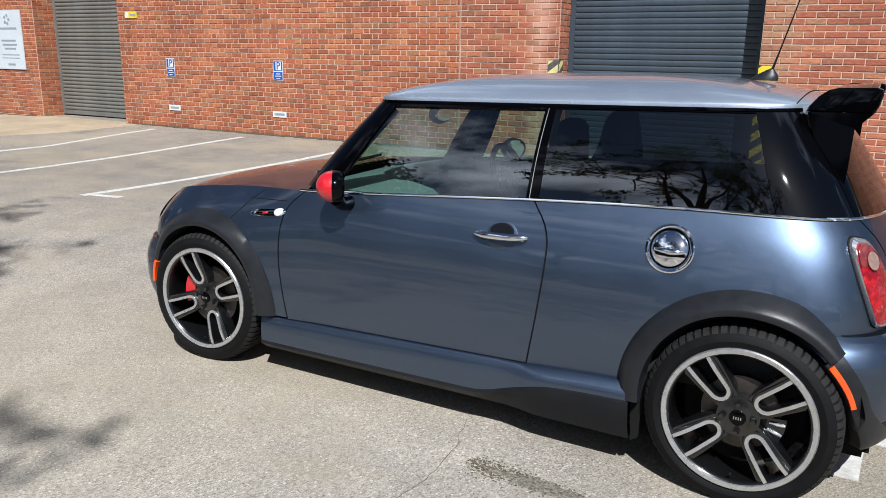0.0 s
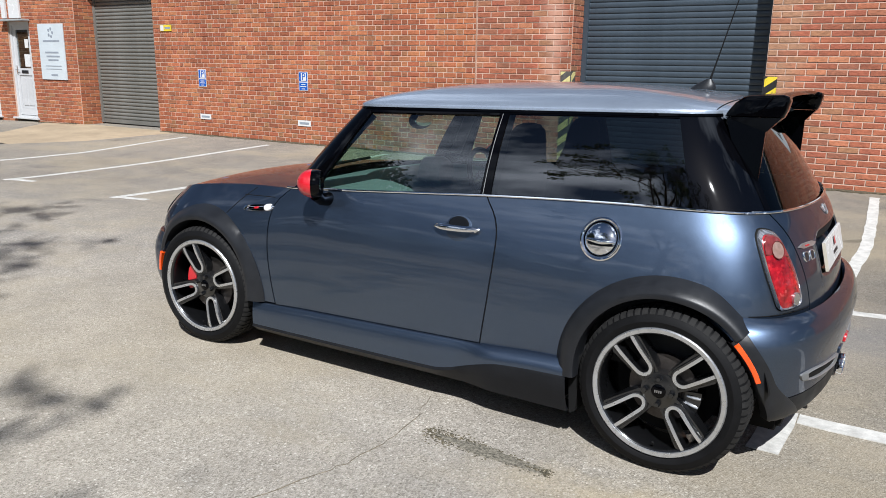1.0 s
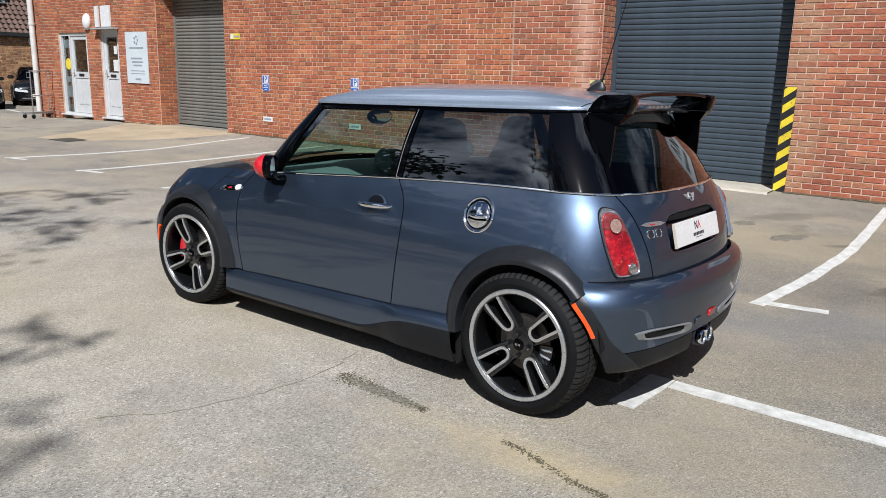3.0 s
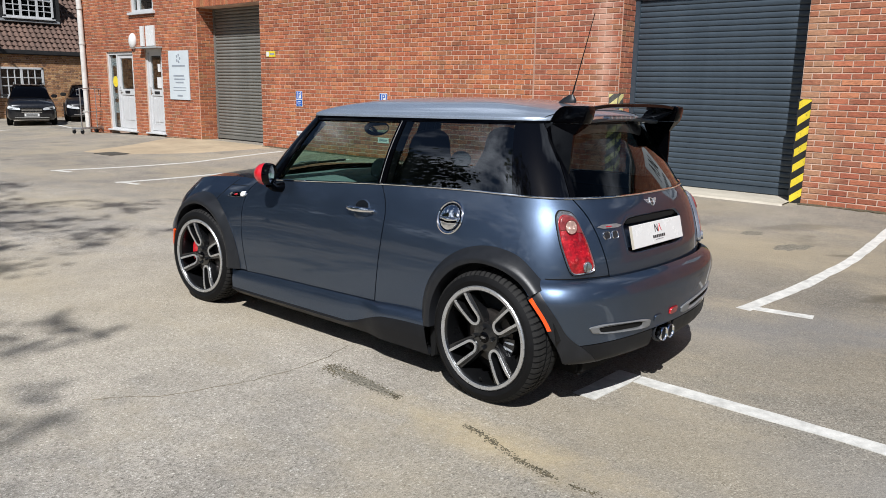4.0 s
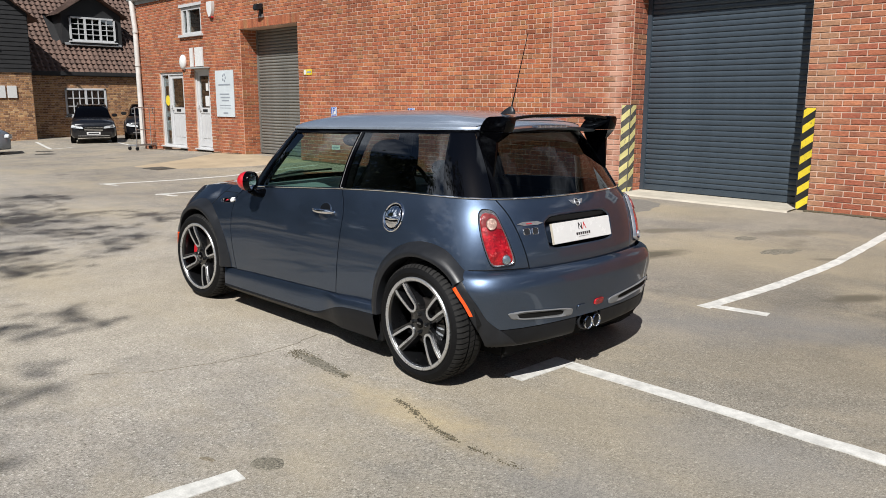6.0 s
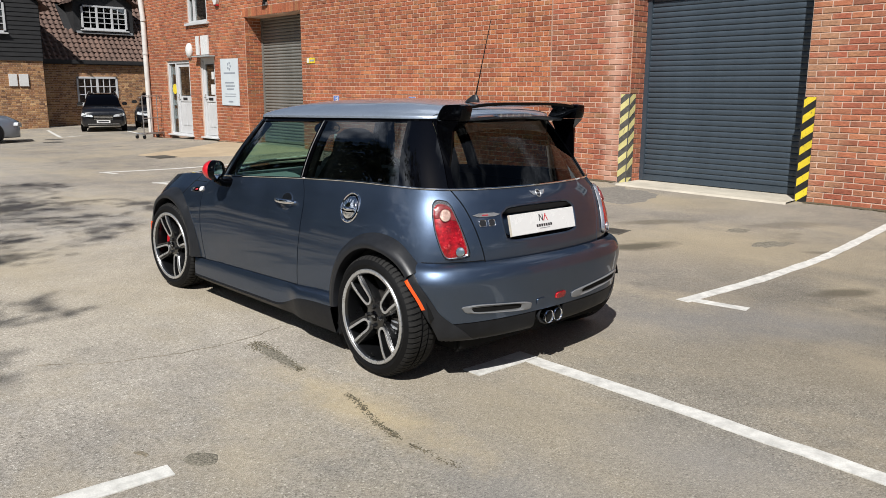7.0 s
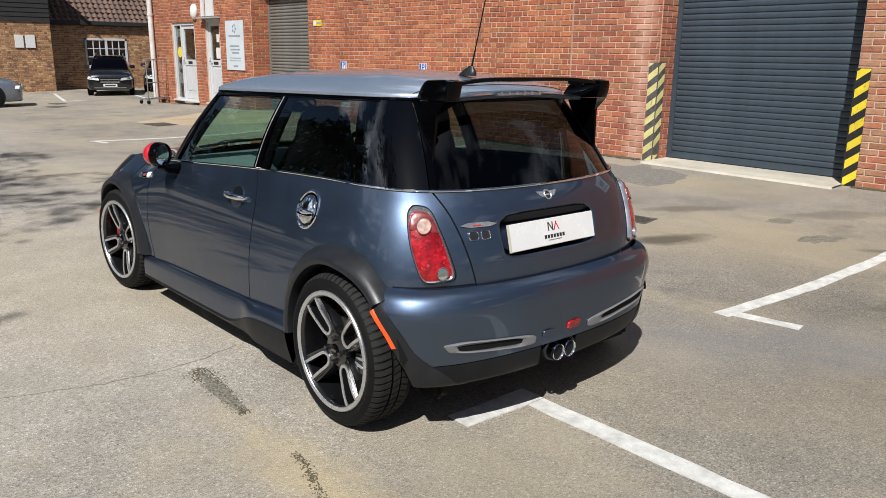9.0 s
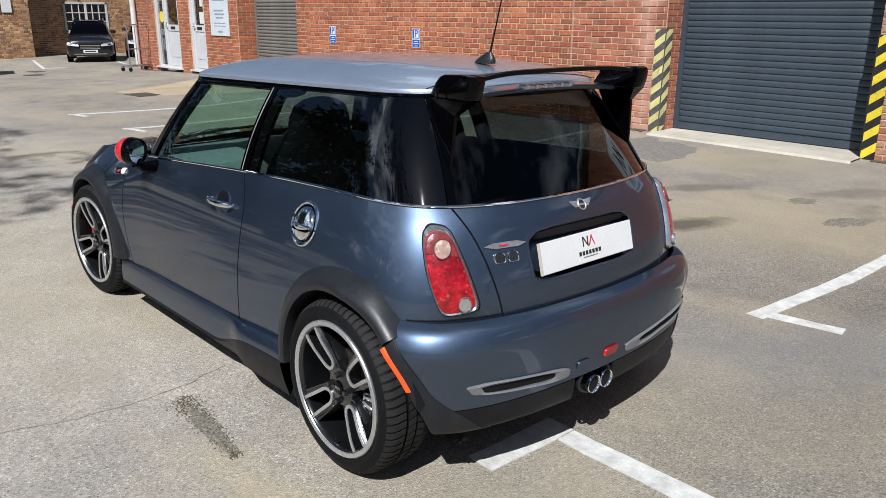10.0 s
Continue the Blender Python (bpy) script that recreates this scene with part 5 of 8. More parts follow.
def ring(w, xr, xf, nr, nf, s):
    """A point of a plan outline: s runs from -90 at the nose to 90 at the tail."""
    t = min(1.0, abs(s) / 90)
    u = t * (2 - t)
    n, end = (nr, xr) if s >= 0 else (nf, xf)
    return XC + (end - XC) * u, -w * math.sqrt(max(0.0, 1 - u ** n))


def s_at_x(x, xr, xf, nr, nf):
    if x >= XC:
        return 90 * (1 - math.sqrt(max(0.0, 1 - (x - XC) / (xr - XC))))
    return -90 * (1 - math.sqrt(max(0.0, 1 - (XC - x) / (XC - xf))))


def s_at_y(y, w, n):
    u = max(0.0, 1 - min(1.0, abs(y) / w) ** 2) ** (1 / n)
    return 90 * (1 - math.sqrt(max(0.0, 1 - u)))


def skin(s, z, out=0.0):
    """The painted body at outline place s and height z, pushed outwards by out."""
    x0, _ = ring(0.8, 0.5, XFR(min(z, 0.66)), NR, NF, s)
    f = smooth(-1.75, -2.35, x0)
    zr = lerp(z, z * 0.955 / ZTOP(x0), f)
    w = WID(zr) - f * 0.060 * smooth(0.70, 1.0, zr) ** 1.5 + 0.022 * f
    x, y = ring(w + out, XRE(z) + out, XFR(z) - out, NR, NF, s)
    return Vector((x, y, z))


def sx(x, z):
    return s_at_x(x, XRE(z), XFR(z), NR, NF)


def sy(y, z):
    return s_at_y(y, WID(z), NR)


def top_at(s):
    x0, _ = ring(0.8, 0.5, -3.05, NR, NF, s)
    return ZTOP(x0)


AXLES = (0.0, -BASE)
HUB_Z = 0.318


def in_arch(p, r):
    return any(math.hypot(p[0] - ax, p[2] - HUB_Z) < r for ax in AXLES)


def panel(cols_a, cols_b, ncol, zlow, zhigh, nrow, mirror=False, both=False, arch=0.0, xgap=0.003):
    """Body skin between two upright lines cols_a(z) and cols_b(z), which give outline places."""
    bm = bmesh.new()
    for side in ((1, -1) if both else ((-1,) if mirror else (1,))):
        rows = []
        for j in range(nrow + 1):
            row = []
            for i in range(ncol + 1):
                f = i / ncol
                z = lerp(0.32, 0.9, j / nrow)
                s = lerp(cols_a(z), cols_b(z), f)
                zt = zhigh(s) if callable(zhigh) else zhigh
                z = lerp(zlow(s) if callable(zlow) else zlow, zt, j / nrow)
                s = lerp(cols_a(z), cols_b(z), f)
                p = skin(s, z)
                row.append((p.x, p.y * side, p.z))
            rows.append(row)
        sheet(bm, rows)
    if both:
        bmesh.ops.remove_doubles(bm, verts=bm.verts[:], dist=1e-4)
    if arch:
        kill = [f for f in bm.faces if in_arch(f.calc_center_median(), arch)]
        bmesh.ops.delete(bm, geom=kill, context="FACES")
    return bm


def thicken(bm, t=0.006):
    """Turns the panel's rim inwards, so that its edge has depth."""
    bmesh.ops.recalc_face_normals(bm, faces=bm.faces[:])
    cen = Vector((-1.0, 0, 0.6))
    f0 = max(bm.faces, key=lambda f: f.calc_area())
    flip = (f0.calc_center_median() - cen).dot(f0.normal) < 0
    if flip:
        bmesh.ops.reverse_faces(bm, faces=bm.faces[:])
    edges = [e for e in bm.edges if e.is_boundary]
    normals = {v: v.normal.copy() for e in edges for v in e.verts}
    ret = bmesh.ops.extrude_edge_only(bm, edges=edges)
    old = {tuple(round(c, 6) for c in v.co): n for v, n in normals.items()}
    for g in ret["geom"]:
        if isinstance(g, bmesh.types.BMVert):
            n = old.get(tuple(round(c, 6) for c in g.co))
            if n is not None:
                g.co -= n * t
    return bm


DF = curve((0.25, -1.968), (0.40, -1.985), (0.64, -2.004), (0.775, -1.992), (0.83, -1.965), (0.875, -1.915), (0.92, -1.86))
DR = curve((0.25, -0.80), (0.33, -0.784), (0.57, -0.744), (0.79, -0.730), (0.88, -0.755), (0.955, -0.815), (1.0, -0.84))
HT = curve((0.55, 0.455), (0.62, 0.462), (0.75, 0.489), (0.88, 0.522), (0.985, 0.556), (1.1, 0.58))
G = 0.0034
belt = top_at


def sill(x):
    """Height of the line between door and skirt."""
    return lerp(0.290, 0.334, (x + 2.0) / 1.25)


def sill_s(s):
    return sill(ring(0.8, 0.47, -3.05, NR, NF, s)[0]) + 0.004


for mirror in (False, True):
    side = -1 if mirror else 1
    fender = part("front_wing", thicken(panel(lambda z: -90.0, lambda z: sx(DF(z) - G, z), 64, 0.30, lambda s: belt(s) - 0.001, 22, mirror, arch=0.385)), M_PAINT, CAR)
    door = part("door", thicken(panel(lambda z: sx(DF(z) + G, z), lambda z: sx(DR(z) - G, z), 40, sill_s, lambda s: belt(s) - 0.001, 22, mirror)), M_PAINT, CAR)
    quarter = part("rear_quarter", thicken(panel(lambda z: sx(DR(z) + G, z), lambda z: sy(HT(z) + G, z), 48, 0.318, lambda s: belt(s) - 0.001, 24, mirror, arch=0.385)), M_PAINT, CAR)

    # dark rubber backing behind the shut lines
    for line in (lambda z: sx(DF(z), z), lambda z: sx(DR(z), z), lambda z: sy(HT(z), z)):
        bm = bmesh.new()
        rows = []
        for j in range(19):
            z = lerp(0.32, 0.965 if line(0.9) > -5 else 0.88, j / 18)
            a, b = skin(line(z) - 0.001, z, -0.009), skin(line(z) + 0.001, z, -0.009)
            d = (b - a).normalized() * 0.016
            m = (a + b) / 2
            rows.append([((m - d).x, (m - d).y * side, z), ((m + d).x, (m + d).y * side, z)])
        sheet(bm, rows)
        part("shut_seal", bm, M_DARK, CAR)

    # door lining, seen through the windows
    bm = bmesh.new()
    rows = [[(x, -(WID(z) - 0.075) * side, z) for x in np.linspace(-1.9, 0.2, 15)] for z in (0.36, 0.5, 0.7, 0.86, 0.90)]
    sheet(bm, rows)
    part("door_lining", bm, M_SEAT, CAR)

    # chrome waist strip
    pts = []
    for k in range(70):
        s = lerp(sx(-1.93, 0.886), 90, k / 69)
        z = belt(s)
        p = skin(s, z, 0.003)
        pts.append((p.x, p.y * side, z + 0.004))
    part("waist_strip", tube(bmesh.new(), pts, 0.0052, 8), M_CHROME, CAR, "bright chrome waist strip")


# bonnet: a crowned sheet between the wings
bm = bmesh.new()
rows = []
for i in range(31):
    s = lerp(-89.9, sx(-1.90, 0.886), (i / 30) ** 0.6)
    z = belt(s)
    e = skin(s, z)
    rows.append([(e.x - 0.17 * (1 - (1 - k / 10) ** 2) * smooth(-2.8, -1.9, e.x), e.y * (1 - k / 10), z + 0.040 * (1 - abs(1 - k / 10) ** 2.2) * smooth(-3.09, -2.7, e.x)) for k in range(21)])
sheet(bm, rows)
part("bonnet", bm, M_PAINT, CAR)

# ---- glasshouse
GW1, GXR1, GXF1 = 0.535, 0.118, -1.735
ZG = curve((-1.8, 1.296), (-1.55, 1.300), (-0.8, 1.316), (0.0, 1.334), (0.2, 1.338))
GXF0, GNF, GNR1 = -2.10, 15.0, 12.0


def house_skin(s, v, out=0.0):
    """The glasshouse: v from 0 at the waist to 1 at the gutter."""
    x0, y0 = ring(0.716 + out, 0.364 + out, GXF0 - out, NR, GNF, s)
    x0b = max(x0, -2.05)
    zb = ZTOP(x0b) if x0b > -1.95 else lerp(ZTOP(-1.95), 0.905, smooth(-1.95, -2.08, x0))
    y0 *= WID(zb) / 0.716 if s > 0 else lerp(1.0, WID(zb) / 0.716, smooth(-1.9, -1.2, x0))
    x1, y1 = ring(GW1 + out, GXR1 + out, GXF1 - out, GNR1, GNF, s)
    b = 0.018 * math.sin(math.pi * v)
    side_on = min(1.0, abs(y1) / GW1)
    x = lerp(x0, x1, v) + b * math.copysign(1 - side_on, s) * 0.8
    y = lerp(y0, y1, v) - b * side_on
    return Vector((x, y, lerp(zb, ZG(x1), v)))


def gs_x(x, v):
    """Outline place on the glasshouse where the side stands at x."""
    lo, hi = -89.0, 89.0
    for _ in range(40):
        mid = (lo + hi) / 2
        if house_skin(mid, v).x < x:
            lo = mid
        else:
            hi = mid
    return (lo + hi) / 2


def gs_y(y, v, rear=True):
    lo, hi = (0.5, 90.0) if rear else (-0.5, -90.0)
    for _ in range(40):
        mid = (lo + hi) / 2
        if house_skin(mid, v).y < -y:
            lo = mid
        else:
            hi = mid
    return (lo + hi) / 2


AF = lambda v: gs_y(lerp(0.640, 0.475, v), v, False)
AR = lambda v: gs_x(lerp(-1.775, -1.545, v), v)
BF = lambda v: gs_x(lerp(-0.835, -0.842, v), v)
BR = lambda v: gs_x(lerp(-0.800, -0.815, v), v)
CF = lambda v: gs_x(lerp(0.030, -0.100, v), v)
CR = lambda v: gs_y(lerp(0.562, 0.462, v), v)
RG = lambda v: gs_y(lerp(0.535, 0.425, v), v)
MID_R, MID_F = (lambda v: 90.0), (lambda v: -90.0)


def glazing(a, b, v0, v1, ncol, nrow, sides, out=0.0):
    bm = bmesh.new()
    for side in sides:
        rows = []
        for j in range(nrow + 1):
            v = lerp(v0, v1, j / nrow)
            row = []
            for i in range(ncol + 1):
                p = house_skin(lerp(a(v), b(v), i / ncol), v, out)
                row.append((p.x, p.y * side, p.z))
            rows.append(row)
        sheet(bm, rows)
    if len(sides) == 2:
        bmesh.ops.remove_doubles(bm, verts=bm.verts[:], dist=2e-4)
    return bm


VT = 0.93
for mirror in (False, True):
    sides = (-1,) if mirror else (1,)
    part("windscreen_pillar", thicken(glazing(AF, AR, 0, 1, 10, 12, sides)), M_GLOSS, CAR, "gloss black windscreen pillar")
    part("door_window", glazing(AR, BF, 0.0, VT, 30, 10, sides, -0.004), M_GLASS, CAR, "lightly tinted door glass")
    part("window_rail", thicken(glazing(AR, CF, VT, 1, 50, 2, sides)), M_GLOSS, CAR)
    part("centre_pillar", thicken(glazing(BF, BR, 0, VT, 3, 10, sides, 0.002)), M_GLOSS, CAR)
    part("quarter_window", glazing(BR, CF, 0.0, VT, 30, 10, sides, -0.003), M_PRIVACY, CAR, "dark privacy quarter glass")
    part("rear_pillar", thicken(glazing(CF, CR, 0, 1, 22, 12, sides)), M_PILLAR, CAR, "gloss black rear pillar")
    part("tailgate_post", thicken(glazing(lambda v: CR(v) + 0.25, RG, 0.0, 1, 5, 12, sides)), M_GLOSS, CAR)
    # thin bright edge of the door glass
    pts = [house_skin(BF(v) - 0.02, v, 0.003) for v in np.linspace(0.0, VT, 12)]
    part("glass_edge", tube(bmesh.new(), [(p.x, p.y * sides[0], p.z) for p in pts], 0.0018, 6), M_STEEL, CAR)
    # black seal round the door glass and trim inside the pillars
    loop = [house_skin(AR(v) + 0.25, v, -0.002) for v in np.linspace(0.0, VT - 0.01, 12)]
    loop += [house_skin(lerp(AR(VT), BF(VT), f), VT - 0.012, -0.002) for f in np.linspace(0.02, 0.98, 14)]
    loop += [house_skin(BF(v) - 0.28, v, -0.002) for v in np.linspace(VT - 0.01, 0.0, 12)]
    part("glass_seal", tube(bmesh.new(), [(p.x, p.y * sides[0], p.z) for p in loop], 0.009, 6), M_GLOSS, CAR)
    trim = [house_skin(lerp(AF(v), AR(v), 0.55), v, -0.040) for v in np.linspace(0.02, 0.90, 9)]
    part("pillar_trim", tube(bmesh.new(), [(p.x, p.y * sides[0], p.z) for p in trim], 0.034, 10), M_DARK, CAR)
    trim = [house_skin(BF(v) + 0.4, v, -0.04) for v in np.linspace(0.0, 0.95, 6)]
    part("pillar_trim", tube(bmesh.new(), [(p.x, p.y * sides[0], p.z) for p in trim], 0.032, 8), M_SEAT, CAR)
part("windscreen", glazing(MID_F, AF, 0, 0.97, 14, 10, (1, -1), -0.003), M_GLASS, CAR, "clear windscreen")
part("screen_header", thicken(glazing(MID_F, AF, 0.955, 1, 14, 2, (1, -1))), M_GLOSS, CAR)
part("rear_window", glazing(RG, MID_R, 0.0, 0.93, 20, 12, (1, -1), -0.003), M_REARGLASS, CAR, "dark tinted tailgate window")
part("tailgate_header", thicken(glazing(RG, MID_R, 0.93, 1.0, 20, 2, (1, -1))), M_GLOSS, CAR)

# ---- roof
XM = -0.80
angles = [lerp(-90, 90, k / 60) for k in range(61)]
angles = sorted({*angles, *(lerp(-8, 8, k / 40) for k in range(41)), *(s_at_x(x, GXR1, GXF1, GNR1, GNF) for x in np.linspace(-1.7, 0.1, 45))})


def roof_ring(r, out=0.0, dz=0.0):
    pts = []
    for s in angles:
        x1, y1 = ring(GW1 + out, GXR1 + out, GXF1 - out, GNR1, GNF, s)
        x, y = XM + (x1 - XM) * r, y1 * r
        pts.append((x, y, ZG(x) + 0.105 * (1 - r ** 2.3) ** 0.72 + dz))
    return pts + [(x, -y, z) for x, y, z in pts[-2:0:-1]]


bm = bmesh.new()
rs = [1.0, 0.998, 0.99, 0.975, 0.955, 0.93, 0.90, 0.86, 0.80, 0.72, 0.62, 0.5, 0.36, 0.2, 0.05]
sheet(bm, [roof_ring(1.0, 0.012, -0.010)] + [roof_ring(r, 0.012 * r, 0.004) for r in rs], True, True)
part("roof", bm, M_SILVER, CAR, "silver metallic roof panel", angle=60)


def roof_z(x, y):
    """Height of the roof skin over (x, y)."""
    lo, hi = 0.0, 1.0
    for _ in range(40):
        r = (lo + hi) / 2
        u = ((x - XM) / max(r, 1e-6) + XM - XC) / (GXR1 + 0.012 - XC)
        inside = u < 1 and abs(y) / max(r, 1e-6) < (GW1 + 0.012) * math.sqrt(max(0.0, 1 - max(0.0, u) ** GNR1))
        lo, hi = (lo, r) if inside else (r, hi)
    return ZG(x) + 0.105 * max(0.0, 1 - hi ** 2.3) ** 0.72 + 0.004


shut = []
for k in range(41):
    y = lerp(-0.46, 0.46, k / 40)
    x = 0.036 - 0.020 * abs(y / 0.522) ** 6
    shut.append((x, y, roof_z(x, y) + 0.0004))
part("tailgate_shut_line", tube(bmesh.new(), shut, 0.0022, 6), M_DARK, CAR)
bm = bmesh.new()
sheet(bm, [roof_ring(1.0, 0.004, -0.004), roof_ring(1.0, 0.013, -0.008), roof_ring(1.0, 0.015, -0.018), roof_ring(1.0, 0.004, -0.022)], True)
part("gutter", bm, M_GLOSS, CAR, "gloss black roof gutter")
bm = bmesh.new()
sheet(bm, [roof_ring(r, -0.02, -0.012 - 0.02 * r) for r in (1.0, 0.95, 0.8, 0.5, 0.05)], True, True)
part("headlining", bm, M_DARK, CAR)
# ---- wing on the tailgate
for side in (1, -1):
    # pod: rounded block whose outer face leans in towards the top, flat beneath
    side_line = [(0.058, 1.318), (0.064, 1.334), (0.092, 1.370), (0.122, 1.392), (0.150, 1.400), (0.262, 1.404), (0.280, 1.398), (0.284, 1.382), (0.276, 1.345), (0.266, 1.322)]
    cx, cz = 0.172, 1.360

    def pod_row(y, grow, lean):
        return [(cx + (x - cx) * grow, (y + lean * (z - 1.318) * (1 if y < -0.46 else 0.2) + 0.30 * max(0.0, 0.16 - x) * (1 if y < -0.46 else 0)) * side, cz + (z - cz) * grow) for x, z in side_line]
    bm = bmesh.new()
    sheet(bm, [pod_row(-0.503, 0.90, 0.10), pod_row(-0.501, 0.965, 0.10), pod_row(-0.495, 1.0, 0.10), pod_row(-0.432, 1.0, 0.10), pod_row(-0.426, 0.965, 0.10), pod_row(-0.424, 0.88, 0.10)], True, True)
    pod = part("wing_endplate", bm, M_GLOSS, CAR, "gloss black wing end plate", angle=32)
    # under panel sloping from the pod to the fin
    bm = bmesh.new()
    tri = [(0.066, 1.317), (0.264, 1.321), (0.214, 1.268)]
    o = [bm.verts.new((x, y * side, z)) for (x, z), y in zip(tri, (-0.474, -0.500, -0.497))]
    i = [bm.verts.new((x, y * side, z)) for (x, z), y in zip(tri, (-0.430, -0.430, -0.480))]
    for f in ((o[0], o[1], o[2]), (i[2], i[1], i[0]), (o[0], i[0], i[1], o[1]), (o[1], i[1], i[2], o[2]), (o[2], i[2], i[0], o[0])):
        bm.faces.new(f)
    part("under_panel", bm, M_GLOSS, pod, angle=20)
    # fin running down beside the tailgate glass
    fin = [(0.064, 1.316, -0.470, -0.455), (0.214, 1.270, -0.498, -0.482), (0.212, 1.20, -0.502, -0.490), (0.210, 1.13, -0.506, -0.496), (0.204, 1.04, -0.515, -0.508), (0.186, 1.035, -0.516, -0.508), (0.150, 1.10, -0.508, -0.498), (0.118, 1.17, -0.500, -0.488), (0.088, 1.25, -0.486, -0.470)]
    bm = bmesh.new()
    sheet(bm, [[(x, yo * side, z) for x, z, yo, yi in fin], [(x, yi * side, z) for x, z, yo, yi in fin]], True, True)
    part("fin", bm, M_GLOSS, pod, angle=20)
bm = bmesh.new()
rows = []
for k in range(25):
    y = lerp(-0.45, 0.45, k / 24)
    up = 1.372 + 0.022 * (1 - (y / 0.45) ** 4)
    rows.append([(0.125, y, up - 0.002), (0.14, y, up + 0.005), (0.19, y, up + 0.010), (0.258, y, up + 0.021), (0.268, y, up + 0.018), (0.266, y, up + 0.004), (0.19, y, up - 0.002), (0.14, y, up - 0.006)])
sheet(bm, rows, True, True)
part("wing_blade", bm, M_GLOSS, CAR, "gloss black wing blade")
bm = bmesh.new()
rows = []
for k in range(25):
    y = lerp(-0.44, 0.44, k / 24)
    e = 0.02 * (y / 0.44) ** 2
    rows.append([(0.03, y, 1.352 - e), (0.115 - e, y, 1.350 - e), (0.185 - e, y, 1.343 - e), (0.190 - e, y, 1.336 - e), (0.175 - e, y, 1.326 - e), (0.10, y, 1.322 - e), (0.03, y, 1.33 - e)])
sheet(bm, rows, True, True)
lip = part("wing_base", bm, M_SILVER, CAR, "silver wing base above the rear window")
part("high_brake_light", boxed(0.150, 0.1925, -0.14, 0.14, 1.3385, 1.3475, bevel=0.003), M_SILVER, lip, "silver high-level brake light housing")
for k in range(6):
    part("light_rib", boxed(0.150, 0.1955, -0.125 + k * 0.047, -0.112 + k * 0.047, 1.3370, 1.3515, bevel=0.002), M_WHITE_LENS, lip, "white lens rib")

# ---- aerial
bm = bmesh.new()
rows = []
for z, l, w in ((0.0, 0.054, 0.026), (0.010, 0.050, 0.024), (0.024, 0.038, 0.017), (0.036, 0.022, 0.011), (0.044, 0.012, 0.007)):
    rows.append([(-0.150 + z * 0.55 + l * math.cos(a), w * math.sin(a), 1.408 + z) for a in [k * math.tau / 16 for k in range(16)]])
sheet(bm, rows, True, True)
aerial = part("aerial_base", bm, M_PLASTIC, CAR, "dark grey aerial base")
part("aerial_mast", tube(bmesh.new(), [(-0.122, 0, 1.448), (-0.10, 0, 1.53), (-0.012, 0, 1.865)], [0.005, 0.0032, 0.0019], 8), M_DARK, aerial)

# ---- bumpers
TC = -0.044
BW = curve((0.225, 0.782), (0.245, 0.814), (0.275, 0.826), (0.335, 0.834), (0.45, 0.846), (0.54, 0.852), (0.60, 0.832), (0.622, 0.810), (0.632, 0.795))
BXR = curve((0.225, 0.474), (0.245, 0.508), (0.275, 0.521), (0.335, 0.528), (0.40, 0.535), (0.50, 0.551), (0.55, 0.554), (0.60, 0.538), (0.622, 0.518), (0.632, 0.495))
NB = 13.0


def bumper_skin(s, z, out=0.0):
    x, y = ring(BW(z) + out, BXR(z) + out, -3, NB, NF, s)
    return Vector((x, y, z))


def bumper_s(y, z):
    return s_at_y(y, BW(z), NB)


def bumper_part(z0, z1, nrow, drop=None):
    bm = bmesh.new()
    ss = sorted({*np.linspace(s_at_x(0.15, 0.53, -3, NB, NF), 34, 26), *np.linspace(34, 90, 34)})
    ss = ss + [180 - s for s in ss[-2::-1]]
    rows = []
    for j in range(nrow + 1):
        z = lerp(z0, z1, j / nrow)
        row = []
        for s in ss:
            zz = z
            if s <= 90:
                p = bumper_skin(s, zz)
            else:
                p = bumper_skin(180 - s, zz)
                p.y = -p.y
            row.append(tuple(p))
        rows.append(row)
    sheet(bm, rows)
    edge_x = lambda z: math.sqrt(0.342 ** 2 - (z - HUB_Z) ** 2) + 0.038 * smooth(0.41, 0.24, z)
    kill = [f for f in bm.faces if f.calc_center_median().x < edge_x(f.calc_center_median().z) and abs(f.calc_center_median().y) > 0.5]
    bmesh.ops.delete(bm, geom=kill, context="FACES")
    for v in bm.verts:
        if v.is_boundary and abs(v.co.y) > 0.5 and v.co.x < edge_x(v.co.z) + 0.035:
            v.co.x = edge_x(v.co.z)
    if drop:
        bmesh.ops.delete(bm, geom=[f for f in bm.faces if drop(f.calc_center_median())], context="FACES")
    return thicken(bm, 0.02)


for side in (1, -1):
    pts = []
    for k in range(40):
        s = lerp(s_at_x(0.27, 0.48, -3, NR, NF), sy(0.47, 0.634), k / 39)
        p = skin(s, 0.636, 0.001)
        pts.append((p.x, p.y * side, p.z))
    part("bumper_seam", tube(bmesh.new(), pts, 0.0018, 6), M_DARK, CAR)
rear_bumper = part("rear_bumper", bumper_part(0.338, 0.632, 26), M_PAINT, CAR)
part("rear_valance", bumper_part(0.228, 0.333, 14, lambda c: abs(c.y - TC) < 0.105 and c.z < 0.335 and c.x > 0.3), M_PLASTIC_SHADED, CAR, "lower rear valance in plastic darkened for shade")


